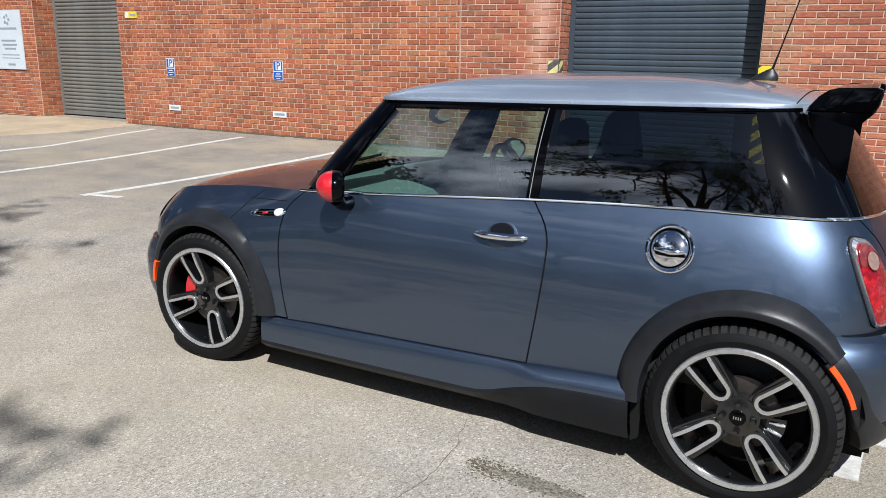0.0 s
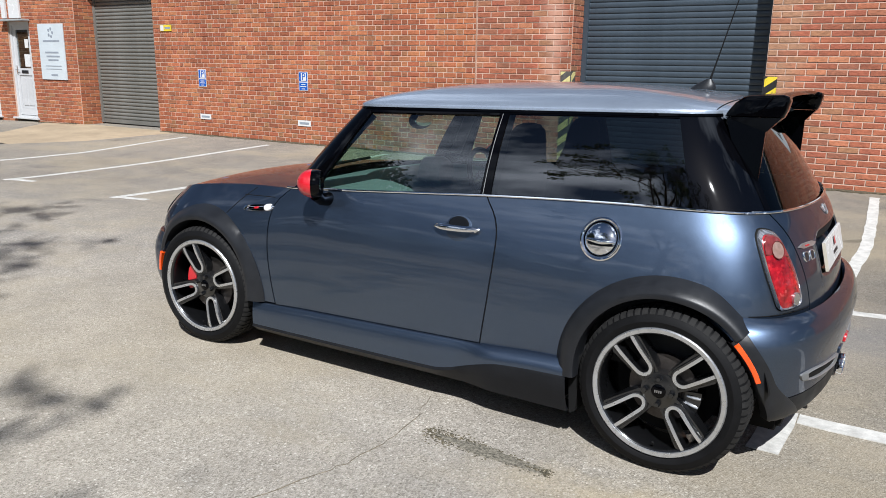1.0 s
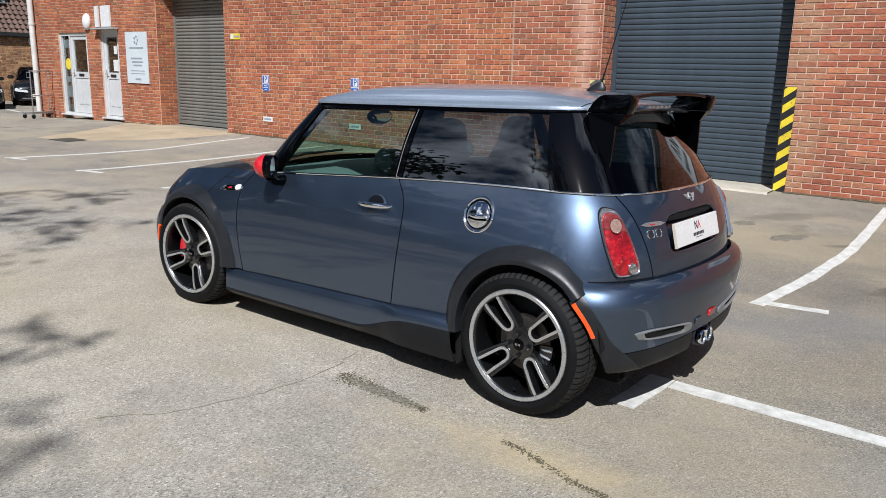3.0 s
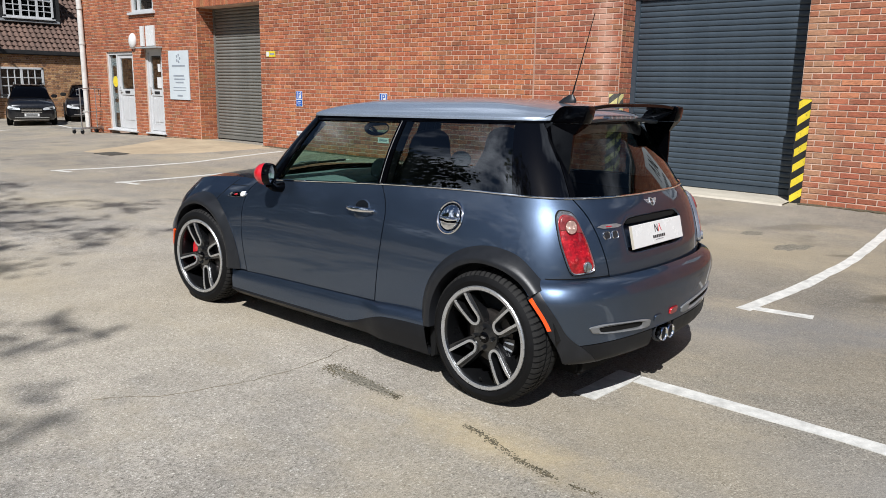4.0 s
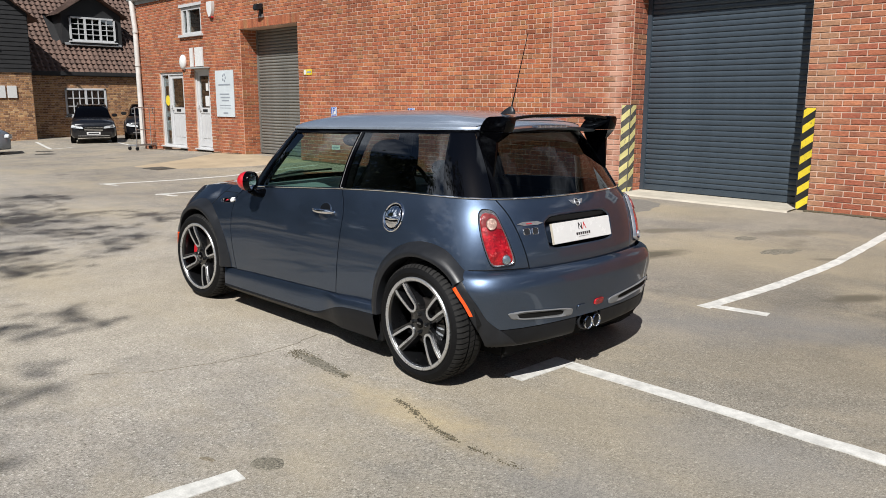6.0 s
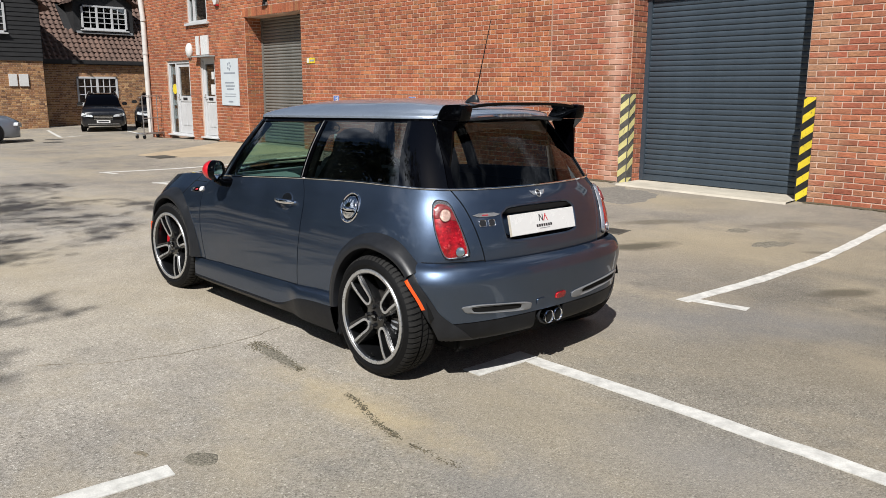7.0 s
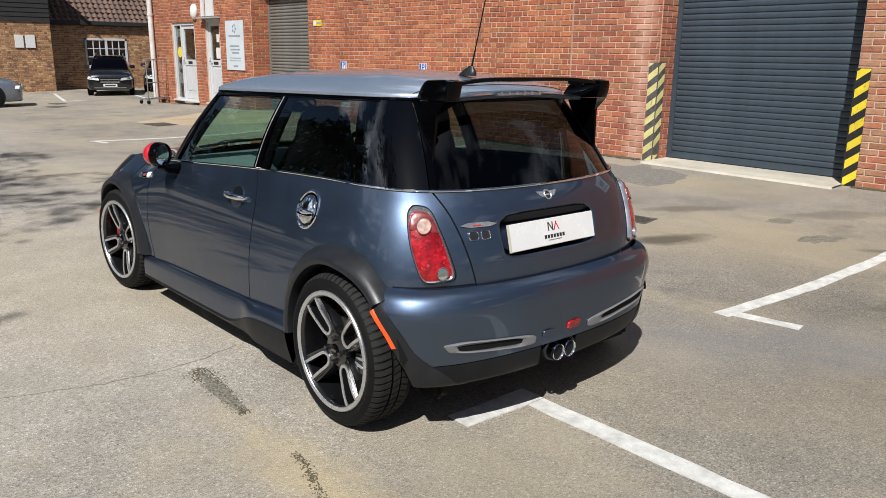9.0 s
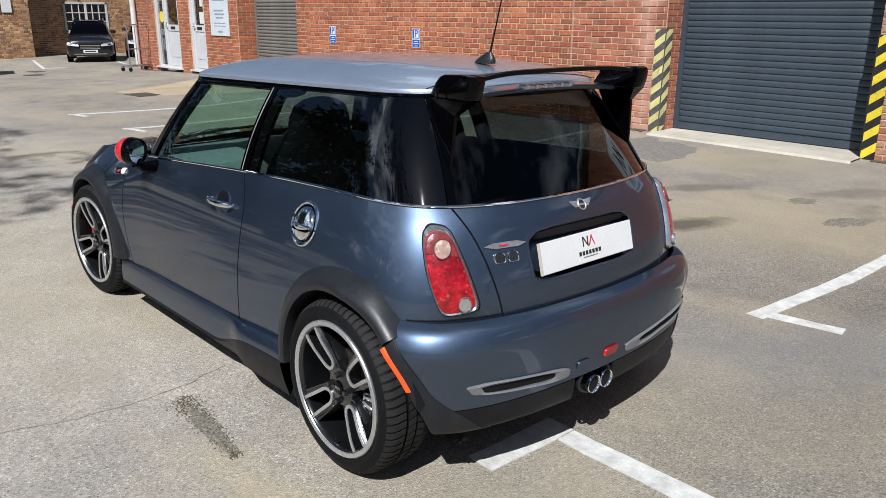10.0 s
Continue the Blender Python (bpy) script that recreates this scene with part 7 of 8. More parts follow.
for u0, u1, lean, mat in ((-0.036, -0.031, 0.0, M_INK), (-0.036, -0.030, 0.026, M_INK), (-0.010, -0.005, 0.0, M_INK), (-0.004, 0.002, 0.018, M_RED), (0.028, 0.033, -0.018, M_RED)):
    part("print", prism(bmesh.new(), [(u0, 0.040 if lean > 0 and mat is M_INK else 0.004), (u1, 0.040 if lean > 0 and mat is M_INK else 0.004), (u1 + lean, 0.004 if lean > 0 and mat is M_INK else 0.040), (u0 + lean, 0.004 if lean > 0 and mat is M_INK else 0.040)], stroke, 0.0025), mat, pl)
for k in range(7):
    part("print", boxed(0.011, 0.0135, -0.062 + 0.0185 * k, -0.0495 + 0.0185 * k, -0.026, -0.012), M_INK, pl)
part("print", boxed(0.011, 0.0132, -0.040, 0.042, -0.036, -0.033), M_GREYTRIM, pl)
part("plate_edge", boxed(0.001, 0.0128, -0.264, -0.2605, -0.056, 0.056), M_CONCRETE, pl, "yellowed plate edge")
# winged emblem
EY, EZ2 = -0.034, 0.940
em = part("emblem", band(ellipse(EY, EZ2, 0.021, 0.020, 28), flat_rear, 0.72, 0.007), M_ALLOY, CAR, "silver winged roundel")
part("emblem_core", patch(ellipse(EY, EZ2, 0.0165, 0.0155, 24), flat_rear, 0.004, 0.001), M_INK, em)
part("emblem_bar", patch(rounded([(EY - 0.013, EZ2 - 0.003), (EY - 0.013, EZ2 + 0.003), (EY + 0.013, EZ2 + 0.003), (EY + 0.013, EZ2 - 0.003)], 0.2, 2), flat_rear, 0.0055, 0.001), M_ALLOY, em)
for sgn in (-1, 1):
    for k, (v0, v1, reach) in enumerate(((0.006, 0.012, 0.062), (-0.001, 0.0045, 0.055), (-0.008, -0.0025, 0.046))):
        wing = [(EY + sgn * 0.020, EZ2 + v0), (EY + sgn * 0.020, EZ2 + v1), (EY + sgn * reach, EZ2 + v1 + 0.003), (EY + sgn * (reach - 0.008), EZ2 + v0 + 0.001)]
        part("emblem_wing", patch(wing, flat_rear, 0.0035, 0.001, rings=(1.0, 0.8)), M_ALLOY, em)
# badge strokes of the model name, as plain shapes
bd = part("works_badge", prism(bmesh.new(), [(-0.500, 0.857), (-0.465, 0.866), (-0.375, 0.866), (-0.340, 0.857), (-0.375, 0.849), (-0.465, 0.849)], lambda u, v, w: (flat_rear(u, v).x + 0.001 + w, u, v), 0.005), M_STEEL, CAR, "steel grey and red winged badge bar")
part("badge_bar", prism(bmesh.new(), [(-0.448, 0.8555), (-0.448, 0.8595), (-0.415, 0.8595), (-0.415, 0.8555)], lambda u, v, w: (flat_rear(u, v).x + 0.0055 + w, u, v), 0.002), M_RED, bd)
for k, (u0, u1) in enumerate(((-0.474, -0.431), (-0.421, -0.379))):
    loop = rounded([(u0, 0.800), (u0, 0.836), (u1, 0.836), (u1, 0.800)], 0.3, 4)
    blk = part("model_badge", band(loop, flat_rear, 0.80, 0.006), M_CHROME, CAR, "black badge block with chrome outline")
    part("badge_face", patch(loop, flat_rear, 0.0035, 0.001, rings=(0.9, 0.5)), M_INK, blk)
# rear fog lens and exhaust tips in their cut-out
part("fog_lens", patch(rounded([(-0.025, 0.378), (-0.02, 0.414), (0.062, 0.416), (0.057, 0.380)], 0.3), flat_bumper, 0.0075, 0.005), M_LENSRED, CAR, "red fog lens")
part("reflector_blank", patch(rounded([(-0.17, 0.372), (-0.17, 0.404), (-0.105, 0.406), (-0.105, 0.374)], 0.3), flat_bumper, 0.006, 0.003), M_PAINT, CAR)
for y in (-0.080, -0.007):
    bm = bmesh.new()
    lathe(bm, [(0.028, -0.22), (0.032, 0.0), (0.0360, 0.012), (0.0345, 0.018), (0.031, 0.014), (0.029, -0.02), (0.027, -0.18)], 32, "x", (0.530, y, 0.293))
    pipe_ob = part("exhaust_tip", bm, M_CHROME, CAR, "polished chrome exhaust tip")
    part("bore", lathe(bmesh.new(), [(0.0, 0.006), (0.0300, 0.009), (0.0295, 0.002), (0.0, 0.000)], 24, "x", (0.530, y, 0.293), False), M_DARK, pipe_ob)
# oval trim round the twin tips
part("exhaust_surround", band(ellipse(-0.0435, 0.300, 0.098, 0.057, 40), lambda y, z, out=0.0: Vector((0.512 + out, y, z)), 0.86, 0.010), M_PLASTIC, CAR, "dark oval exhaust surround")
part("exhaust_heat_shield", prism(bmesh.new(), rounded([(-0.13, 0.22), (-0.12, 0.345), (0.12, 0.345), (0.13, 0.22)], 0.3), lambda u, v, w: (0.36 + w, u, v), 0.02), M_DARK, CAR)


# ---- wheels: four looped twin spokes, machined edges on black
def wheel(ax, side, turn, front):
    name = "wheel"
    hub = new(name)
    hub.parent = CAR
    hub.matrix_basis = pose(ax, -0.862 * side, HUB_Z, 0, 0, (0 if side == 1 else 180) + (4.0 if front else 0.0))
    tagged(hub, "black and machined alloy wheel with low-profile tyre")
    R, RIM = 0.316, 0.249
    K = 1.045
    # local: outer face towards -y
    prof = [(RIM - 0.004, 0.012), (RIM + 0.006, 0.004), (RIM + 0.020, -0.002), (0.275, -0.004), (0.296, 0.004), (0.308, 0.016), (0.3145, 0.030), (0.316, 0.05), (0.317, 0.075),
            (0.317, 0.078), (0.309, 0.079), (0.309, 0.085), (0.317, 0.086), (0.3175, 0.118), (0.309, 0.119), (0.309, 0.125), (0.3175, 0.126), (0.317, 0.16), (0.312, 0.185), (0.295, 0.205), (0.262, 0.208), (RIM - 0.004, 0.195)]
    tyre = part("tyre", lathe(bmesh.new(), prof, 96, "y"), M_TYRE, hub, "low-profile black tyre", angle=30)
    # shoulder tread blocks
    bm = bmesh.new()
    for k in range(66):
        a = k * math.tau / 66
        c, s = math.cos(a), math.sin(a)
        t = 0.0105
        rows = []
        for r, y, sk2 in ((0.300, 0.006, -0.15), (0.3135, 0.020, -0.1), (0.3195, 0.040, 0.0), (0.3198, 0.074, 0.4)):
            d = sk2 * t
            rows.append([(r * c - (t + d) * s, y, r * s + (t + d) * c), (r * c + (t - d) * s, y, r * s - (t - d) * c)])
        base = [[((p[0]) * 0.975, p[1] + 0.004, p[2] * 0.975) for p in q] for q in rows]
        vs = [[bm.verts.new(p) for p in q] for q in rows]
        vb = [[bm.verts.new(p) for p in q] for q in base]
        for i in range(3):
            bm.faces.new((vs[i][0], vs[i][1], vs[i + 1][1], vs[i + 1][0]))
            for j in (0, 1):
                bm.faces.new((vs[i][j], vs[i + 1][j], vb[i + 1][j], vb[i][j]))
    part("shoulder_tread", bm, M_TREAD, tyre, kind="stuff")
    bm = bmesh.new()
    for row_y, skew in ((0.088, 0.6), (0.128, -0.6)):
        for k in range(66):
            a = k * math.tau / 66
            q = []
            for y, d in ((row_y, -skew * 0.008), (row_y + 0.030, skew * 0.008)):
                for t in (-0.011, 0.011):
                    aa = a + (t + d) / 0.318
                    q.append((0.3195 * math.cos(aa), y, 0.3195 * math.sin(aa)))
            vs = [bm.verts.new(p) for p in q]
            bm.faces.new((vs[0], vs[1], vs[3], vs[2]))
            vb = [bm.verts.new((p[0] * 0.98, p[1], p[2] * 0.98)) for p in q]
            for i, j in ((0, 1), (1, 3), (3, 2), (2, 0)):
                bm.faces.new((vs[i], vs[j], vb[j], vb[i]))
    part("centre_tread", bm, M_TREAD, tyre, kind="stuff")
    rim = part("rim", lathe(bmesh.new(), [(r * K, y) for r, y in ((0.213, 0.022), (0.216, 0.008), (0.222, 0.002), (0.236, 0.000), (0.240, 0.004), (0.240, 0.014), (0.2385, 0.190), (0.225, 0.190), (0.212, 0.06))], 96, "y"), M_WHEELBLACK, hub, "deep black rim barrel")
    part("rim_lip", lathe(bmesh.new(), [(r * K, y) for r, y in ((0.2200, 0.0050), (0.2230, -0.0008), (0.237, -0.0032), (0.2405, 0.001), (0.2405, 0.010), (0.2200, 0.010))], 96, "y"), M_ALLOY, rim, "machined bright rim lip", angle=25)
    for k in range(4):
        ang = radians(turn) + k * math.pi / 2
        ca, sa = math.cos(ang), math.sin(ang)

        def put(u, v, w, ca=ca, sa=sa):
            return (K * (u * ca - v * sa), w, K * (u * sa + v * ca))
        # centre line of the loop: out along one leg, round the end near the hub, back along the other
        half_in, half_out, r_in, r_out = 0.028, 0.037, 0.104, 0.219
        legs = [(lerp(r_out, r_in, t), lerp(half_out, half_in, t ** 0.9)) for t in np.linspace(0, 1, 9)]
        arc = [(r_in - 0.032 * math.sin(b), half_in * math.cos(b)) for b in np.linspace(0, math.pi, 11)[1:-1]]
        line = legs + arc + [(u, -v) for u, v in legs[::-1]]
        dep = lambda u: lerp(0.030, 0.006, smooth(0.05, 0.2, u))
        for nm, wid, y0, y1, mat in (("spoke", 0.0070, 0.003, 0.075, M_WHEELBLACK), ("spoke_face", 0.0066, -0.0012, 0.004, M_ALLOY)):
            bm = bmesh.new()
            rows = []
            for i, (u, v) in enumerate(line):
                a2, b2 = line[max(0, i - 1)], line[min(len(line) - 1, i + 1)]
                d = Vector((b2[0] - a2[0], b2[1] - a2[1])).normalized()
                nx, ny = -d.y, d.x
                off2 = 0.015 if nm == "spoke" else 0.0
                yy = dep(u)
                rows.append([put(u + nx * (wid * 0.8), v + ny * (wid * 0.8), y0 + yy), put(u - nx * (wid + off2 * 0.35), v - ny * (wid + off2 * 0.35), y0 + yy + (0.002 if nm == "spoke" else 0)), put(u - nx * (wid + off2), v - ny * (wid + off2), y0 + yy + (0.016 if nm == "spoke" else 0.002)),
                             put(u - nx * (wid + off2), v - ny * (wid + off2), y1 + yy), put(u + nx * wid * 0.8, v + ny * wid * 0.8, y1 + yy)])
            sheet(bm, rows, True, True)
            part(nm, bm, mat, hub, "" if nm == "spoke" else "machined bright spoke edge")
        # web between the loop's end and the hub
        bm = bmesh.new()
        out = [(0.03, -0.030), (0.07, -0.040), (0.125, -0.050), (0.200, -0.060), (0.215, -0.050), (0.13, -0.042), (0.100, -0.036), (0.078, -0.026), (0.069, 0.0)]
        out = out + [(u, -v) for u, v in out[-2::-1]]
        prism(bm, out, lambda u, v, w: put(u, v, 0.0345 - 0.026 * smooth(0.06, 0.2, u) + 0.004 + w), 0.03)
        part("spoke_root", bm, M_WHEELBLACK, hub)
        bx, bz = 0.0505 * math.cos(ang + 0.9), 0.0505 * math.sin(ang + 0.9)
        part("wheel_bolt", lathe(bmesh.new(), [(0.0, 0.009), (0.0085, 0.009), (0.0110, 0.013), (0.0115, 0.045), (0.0, 0.045)], 6, "y", (bx, 0, bz), False), M_WHEELBLACK, hub)
    part("hub_disc", lathe(bmesh.new(), [(0.0, 0.026), (0.036, 0.026), (0.052, 0.031), (0.070, 0.034), (0.072, 0.075), (0.0, 0.075)], 40, "y", (0, 0, 0), False), M_WHEELBLACK, hub)
    cap = part("centre_cap", lathe(bmesh.new(), [(0.0, 0.019), (0.022, 0.020), (0.027, 0.023), (0.028, 0.030), (0.0, 0.030)], 32, "y", (0, 0, 0), False), M_GLOSS, hub, "black centre cap with plain bright bars")
    for k in range(4):
        part("cap_bar", boxed(-0.013 + k * 0.0075, -0.0095 + k * 0.0075, 0.0178, 0.0198, -0.005, 0.005), M_STEEL, cap)
    rd = 0.147 if front else 0.130
    part("brake_disc", lathe(bmesh.new(), [(0.055, 0.085), (0.075, 0.080), (rd, 0.080), (rd, 0.102), (0.055, 0.102)], 56, "y"), M_DISC, hub, "worn steel brake disc")
    bm = bmesh.new()
    outl = []
    for k in range(9):
        a = radians(lerp(-24, 24, k / 8)) + (math.pi * 0.97 if front else -0.35)
        outl.append((rd + 0.018, a))
    pts_o = [(r * math.cos(a), r * math.sin(a)) for r, a in outl]
    pts_i = [((rd - 0.042) * math.cos(a), (rd - 0.042) * math.sin(a)) for r, a in outl[::-1]]
    prism(bm, pts_o + pts_i, lambda u, v, w: (u, 0.068 + w, v), 0.05)
    caliper = part("brake_caliper", bm, M_RED if front else M_WHEELBLACK, hub, "red brake caliper" if front else "dark brake caliper with bare alloy ribs")
    if not front:
        for k in range(3):
            a = radians(lerp(-15, 15, k / 2)) - 0.35
            pts = [((rd + d) * math.cos(a), 0.064 + 0.004 * (d > 0.0), (rd + d) * math.sin(a)) for d in (-0.034, -0.012, 0.008, 0.016)]
            part("caliper_rib", tube(bmesh.new(), pts, [0.004, 0.006, 0.006, 0.004], 8), M_ALLOY, caliper, "bare alloy rib")
    part("backing", lathe(bmesh.new(), [(0.0, 0.14), (0.20, 0.14), (0.20, 0.15), (0.0, 0.15)], 40, "y", (0, 0, 0), False), M_DARK, hub)
    part("valve", tube(bmesh.new(), [(0.0, 0.018, -0.213), (0.0, 0.005, -0.197)], 0.004, 8), M_DARK, hub)


wheel(0.0, 1, 39, False)
wheel(-BASE, 1, 22, True)
wheel(0.0, -1, 50, False)
wheel(-BASE, -1, 5, True)

# ---- cabin
for y in (-0.34, 0.34):
    bm = bmesh.new()
    rows = []
    for z, xf, xb, w in ((0.42, -1.30, -0.95, 0.22), (0.60, -1.10, -0.88, 0.25), (0.80, -1.02, -0.82, 0.25), (0.95, -0.95, -0.79, 0.23), (1.04, -0.91, -0.78, 0.185), (1.10, -0.895, -0.775, 0.150), (1.16, -0.885, -0.775, 0.142), (1.205, -0.875, -0.775, 0.122), (1.232, -0.86, -0.785, 0.08), (1.242, -0.84, -0.80, 0.03)):
        rows.append([((xf + xb) / 2 + (xb - xf) / 2 * math.copysign(abs(math.cos(a)) ** 0.6, math.cos(a)), y + w * math.copysign(abs(math.sin(a)) ** 0.6, math.sin(a)), z) for a in [k * math.tau / 20 for k in range(20)]])
    sheet(bm, rows, True, True)
    seat = part("front_seat", bm, M_SEAT, CAR, "charcoal bucket seat")
    part("seat_cushion", boxed(-1.50, -0.98, y - 0.24, y + 0.24, 0.34, 0.56, bevel=0.05), M_SEAT, seat)
bm = bmesh.new()
rows = []
for x, z in ((-1.50, 0.62), (-1.48, 0.80), (-1.52, 0.875), (-1.62, 0.905), (-1.80, 0.912), (-2.0, 0.90)):
    rows.append([(x - 0.02 * abs(y), y, z - 0.03 * abs(y)) for y in np.linspace(-0.66, 0.66, 13)])
sheet(bm, rows)
dash = part("dashboard", bm, M_DASH, CAR, "grey moulded dashboard")
part("speedo_pod", lathe(bmesh.new(), [(0.0, 0.03), (0.075, 0.03), (0.092, 0.0), (0.085, -0.10), (0.0, -0.12)], 28, "x", (-1.50, 0, 0.92), False), M_DASH, dash)
wheel_c = Vector((-1.40, 0.34, 0.86))
bm = bmesh.new()
tube(bm, [(wheel_c.x + 0.165 * math.sin(a) * -0.42, wheel_c.y + 0.18 * math.cos(a), wheel_c.z + 0.165 * math.sin(a)) for a in [k * math.tau / 32 for k in range(32)]], 0.015, 10, closed=True)
sw = part("steering_wheel", bm, M_DARK, CAR, "black three-spoke steering wheel")
part("steering_boss", boxed(wheel_c.x - 0.05, wheel_c.x - 0.01, 0.27, 0.41, 0.80, 0.91, bevel=0.015), M_DARK, sw)
for a in (0, math.pi, -math.pi / 2):
    part("steering_spoke", tube(bmesh.new(), [(wheel_c.x - 0.03, wheel_c.y, wheel_c.z), (wheel_c.x + 0.165 * math.sin(a) * -0.42, wheel_c.y + 0.18 * math.cos(a), wheel_c.z + 0.165 * math.sin(a))], 0.012, 8), M_STEEL, sw)
bm = bmesh.new()
bmesh.ops.create_uvsphere(bm, u_segments=24, v_segments=12, radius=1, matrix=Matrix.LocRotScale((-1.655, 0.02, 1.200), None, (0.026, 0.112, 0.050)))
im = part("interior_mirror", bm, M_DARK, CAR, "dark oval interior mirror")
bm = bmesh.new()
sheet(bm, [[(-1.6305 + o, 0.02 + 0.086 * r * math.cos(a), 1.200 + 0.034 * r * math.sin(a)) for a in [k * math.tau / 28 for k in range(28)]] for r, o in ((1.0, -0.006), (0.97, 0.001), (0.6, 0.003), (0.1, 0.003))], True, True)
part("mirror_glass", bm, M_MIRROR, im)
part("mirror_stalk", tube(bmesh.new(), [(-1.66, 0.02, 1.235), (-1.69, 0.02, 1.29)], 0.014, 8), M_DARK, im)
part("strut_bar", tube(bmesh.new(), [(-0.45, -0.55, 0.72), (-0.45, 0.55, 0.72)], 0.025, 12), M_RED, CAR, "red cross brace behind the seats")

# ---------------------------------------------------------------- parked cars at the far end
def far_car(label, paint, m, stations, cabin, width, tall_rails=False, grille=True):
    """A parked car; x forward, y to its left. stations: (x, half width, sill, waist); cabin: (x, half width, height) from the screen's foot to the tail."""
    car = thing("parked_car", label, "car", "cars parked at the far end", m=m)
    bm = bmesh.new()
    rows = []
    for x, w, z0, z1 in stations:
        h = z1 - z0
        half = [(w * 0.90, z0), (w, z0 + 0.16 * h), (w * 1.0, z0 + 0.5 * h), (w * 0.985, z0 + 0.72 * h), (w * 0.94, z0 + 0.90 * h), (w * 0.84, z1 - 0.005), (w * 0.45, z1 + 0.02)]
        rows.append([(x, y, z) for y, z in half] + [(x, -y, z) for y, z in half[::-1]])
    sheet(bm, rows, True, True)
    body = part("body", bm, paint, car, angle=50)
    bm = bmesh.new()
    rows = []
    for x, w, zt in cabin:
        zb = np.interp(x, [s[0] for s in stations[::-1]], [s[3] for s in stations[::-1]]) - 0.02
        wb = width * 0.86
        k = max(0.0, zt - zb)
        half = [(wb, zb), (lerp(wb, w, 0.5), zb + 0.5 * k), (w, zb + 0.90 * k), (w * 0.9, zb + k * 0.985), (w * 0.5, zb + k)]
        rows.append([(x, y, z) for y, z in half] + [(x, -y, z) for y, z in half[::-1]])
    sheet(bm, rows, True, True)
    part("cabin_glass", bm, M_GLOSS, car, "dark reflecting cabin glass", angle=40)
    mid = [c for c in cabin if c[2] > max(c[2] for c in cabin) - 0.14]
    bm = bmesh.new()
    rows = [[(x, w * f, zt + 0.012 - 0.05 * abs(f) ** 3) for f in (-1.0, -0.9, -0.5, 0, 0.5, 0.9, 1.0)] for x, w, zt in mid]
    sheet(bm, rows)
    part("roof", bm, paint, car)
    front = stations[0][0]
    for sgn in (-1, 1):
        for wx in (front - 0.82, stations[-1][0] + 0.72):
            wh = part("wheel", lathe(bmesh.new(), [(0.0, -0.09), (0.19, -0.09), (0.22, -0.11), (0.31, -0.10), (0.325, -0.06), (0.325, 0.06), (0.31, 0.10), (0.22, 0.11), (0.0, 0.09)], 28, "y", (wx, sgn * (width - 0.08), 0.325), False), M_TYRE, car, "black tyre with alloy wheel")
            for k in range(5):
                a = k * math.tau / 5
                part("spoke", prism(bmesh.new(), [(-0.022, 0.03), (0.022, 0.03), (0.03, 0.21), (-0.03, 0.21)], lambda u, v, w, a=a: (wx + u * math.cos(a) - v * math.sin(a), sgn * (width + 0.018 + w), 0.325 + u * math.sin(a) + v * math.cos(a)), 0.012), M_ALLOY, wh)
            part("arch_shadow", lathe(bmesh.new(), [(0.30, 0.0), (0.375, 0.0), (0.375, 0.01), (0.30, 0.01)], 28, "y", (wx, sgn * (width + 0.002) - 0.005, 0.335)), M_DARK, car)
        z = stations[1][3] - 0.11
        part("headlamp", prism(bmesh.new(), rounded([(0.38, z - 0.10), (0.42, z - 0.01), (0.80, z + 0.08), (0.84, z - 0.05)], 0.25), lambda u, v, w: (front - 0.04 - 0.8 * max(0, u - 0.66) + w, sgn * u, v), 0.11), M_HEADLAMP, car, "clear headlamp")
        part("door_mirror", boxed(cabin[0][0] - 0.42, cabin[0][0] - 0.26, sgn * width + (-0.10 if sgn > 0 else -0.12), sgn * width + (0.12 if sgn > 0 else 0.10), stations[4][3] + 0.02, stations[4][3] + 0.16, bevel=0.03), paint, car)
        if tall_rails:
            part("roof_rail", tube(bmesh.new(), [(x, sgn * w * 0.92, zt + 0.05) for x, w, zt in mid], 0.02, 8), M_STEEL, car)
    zb = stations[0][2] + 0.05
    part("grille", prism(bmesh.new(), rounded([(-0.42, zb + 0.28), (-0.36, zb + 0.40), (0.36, zb + 0.40), (0.42, zb + 0.28), (0.34, zb + 0.16), (-0.34, zb + 0.16)], 0.25), lambda u, v, w: (front - 0.04 + w, u, v), 0.05), M_DARK, car)
    for k in range(3):
        part("grille_bar", boxed(front + 0.006, front + 0.016, -0.36, 0.36, zb + 0.21 + k * 0.06, zb + 0.225 + k * 0.06), M_CHROME, car, "chrome grille bar")
    part("number_plate", boxed(front + 0.012, front + 0.024, -0.26, 0.26, zb + 0.06, zb + 0.17), M_WHITEGLOSS, car, "white plate with plain bar")
    part("plate_bar", boxed(front + 0.022, front + 0.028, -0.20, 0.20, zb + 0.09, zb + 0.14), M_INK, car)
    part("lower_grille", boxed(front - 0.06, front + 0.006, -0.62, 0.62, zb - 0.02, zb + 0.045, bevel=0.02), M_STEEL, car, "grey lower bumper trim")
    return car


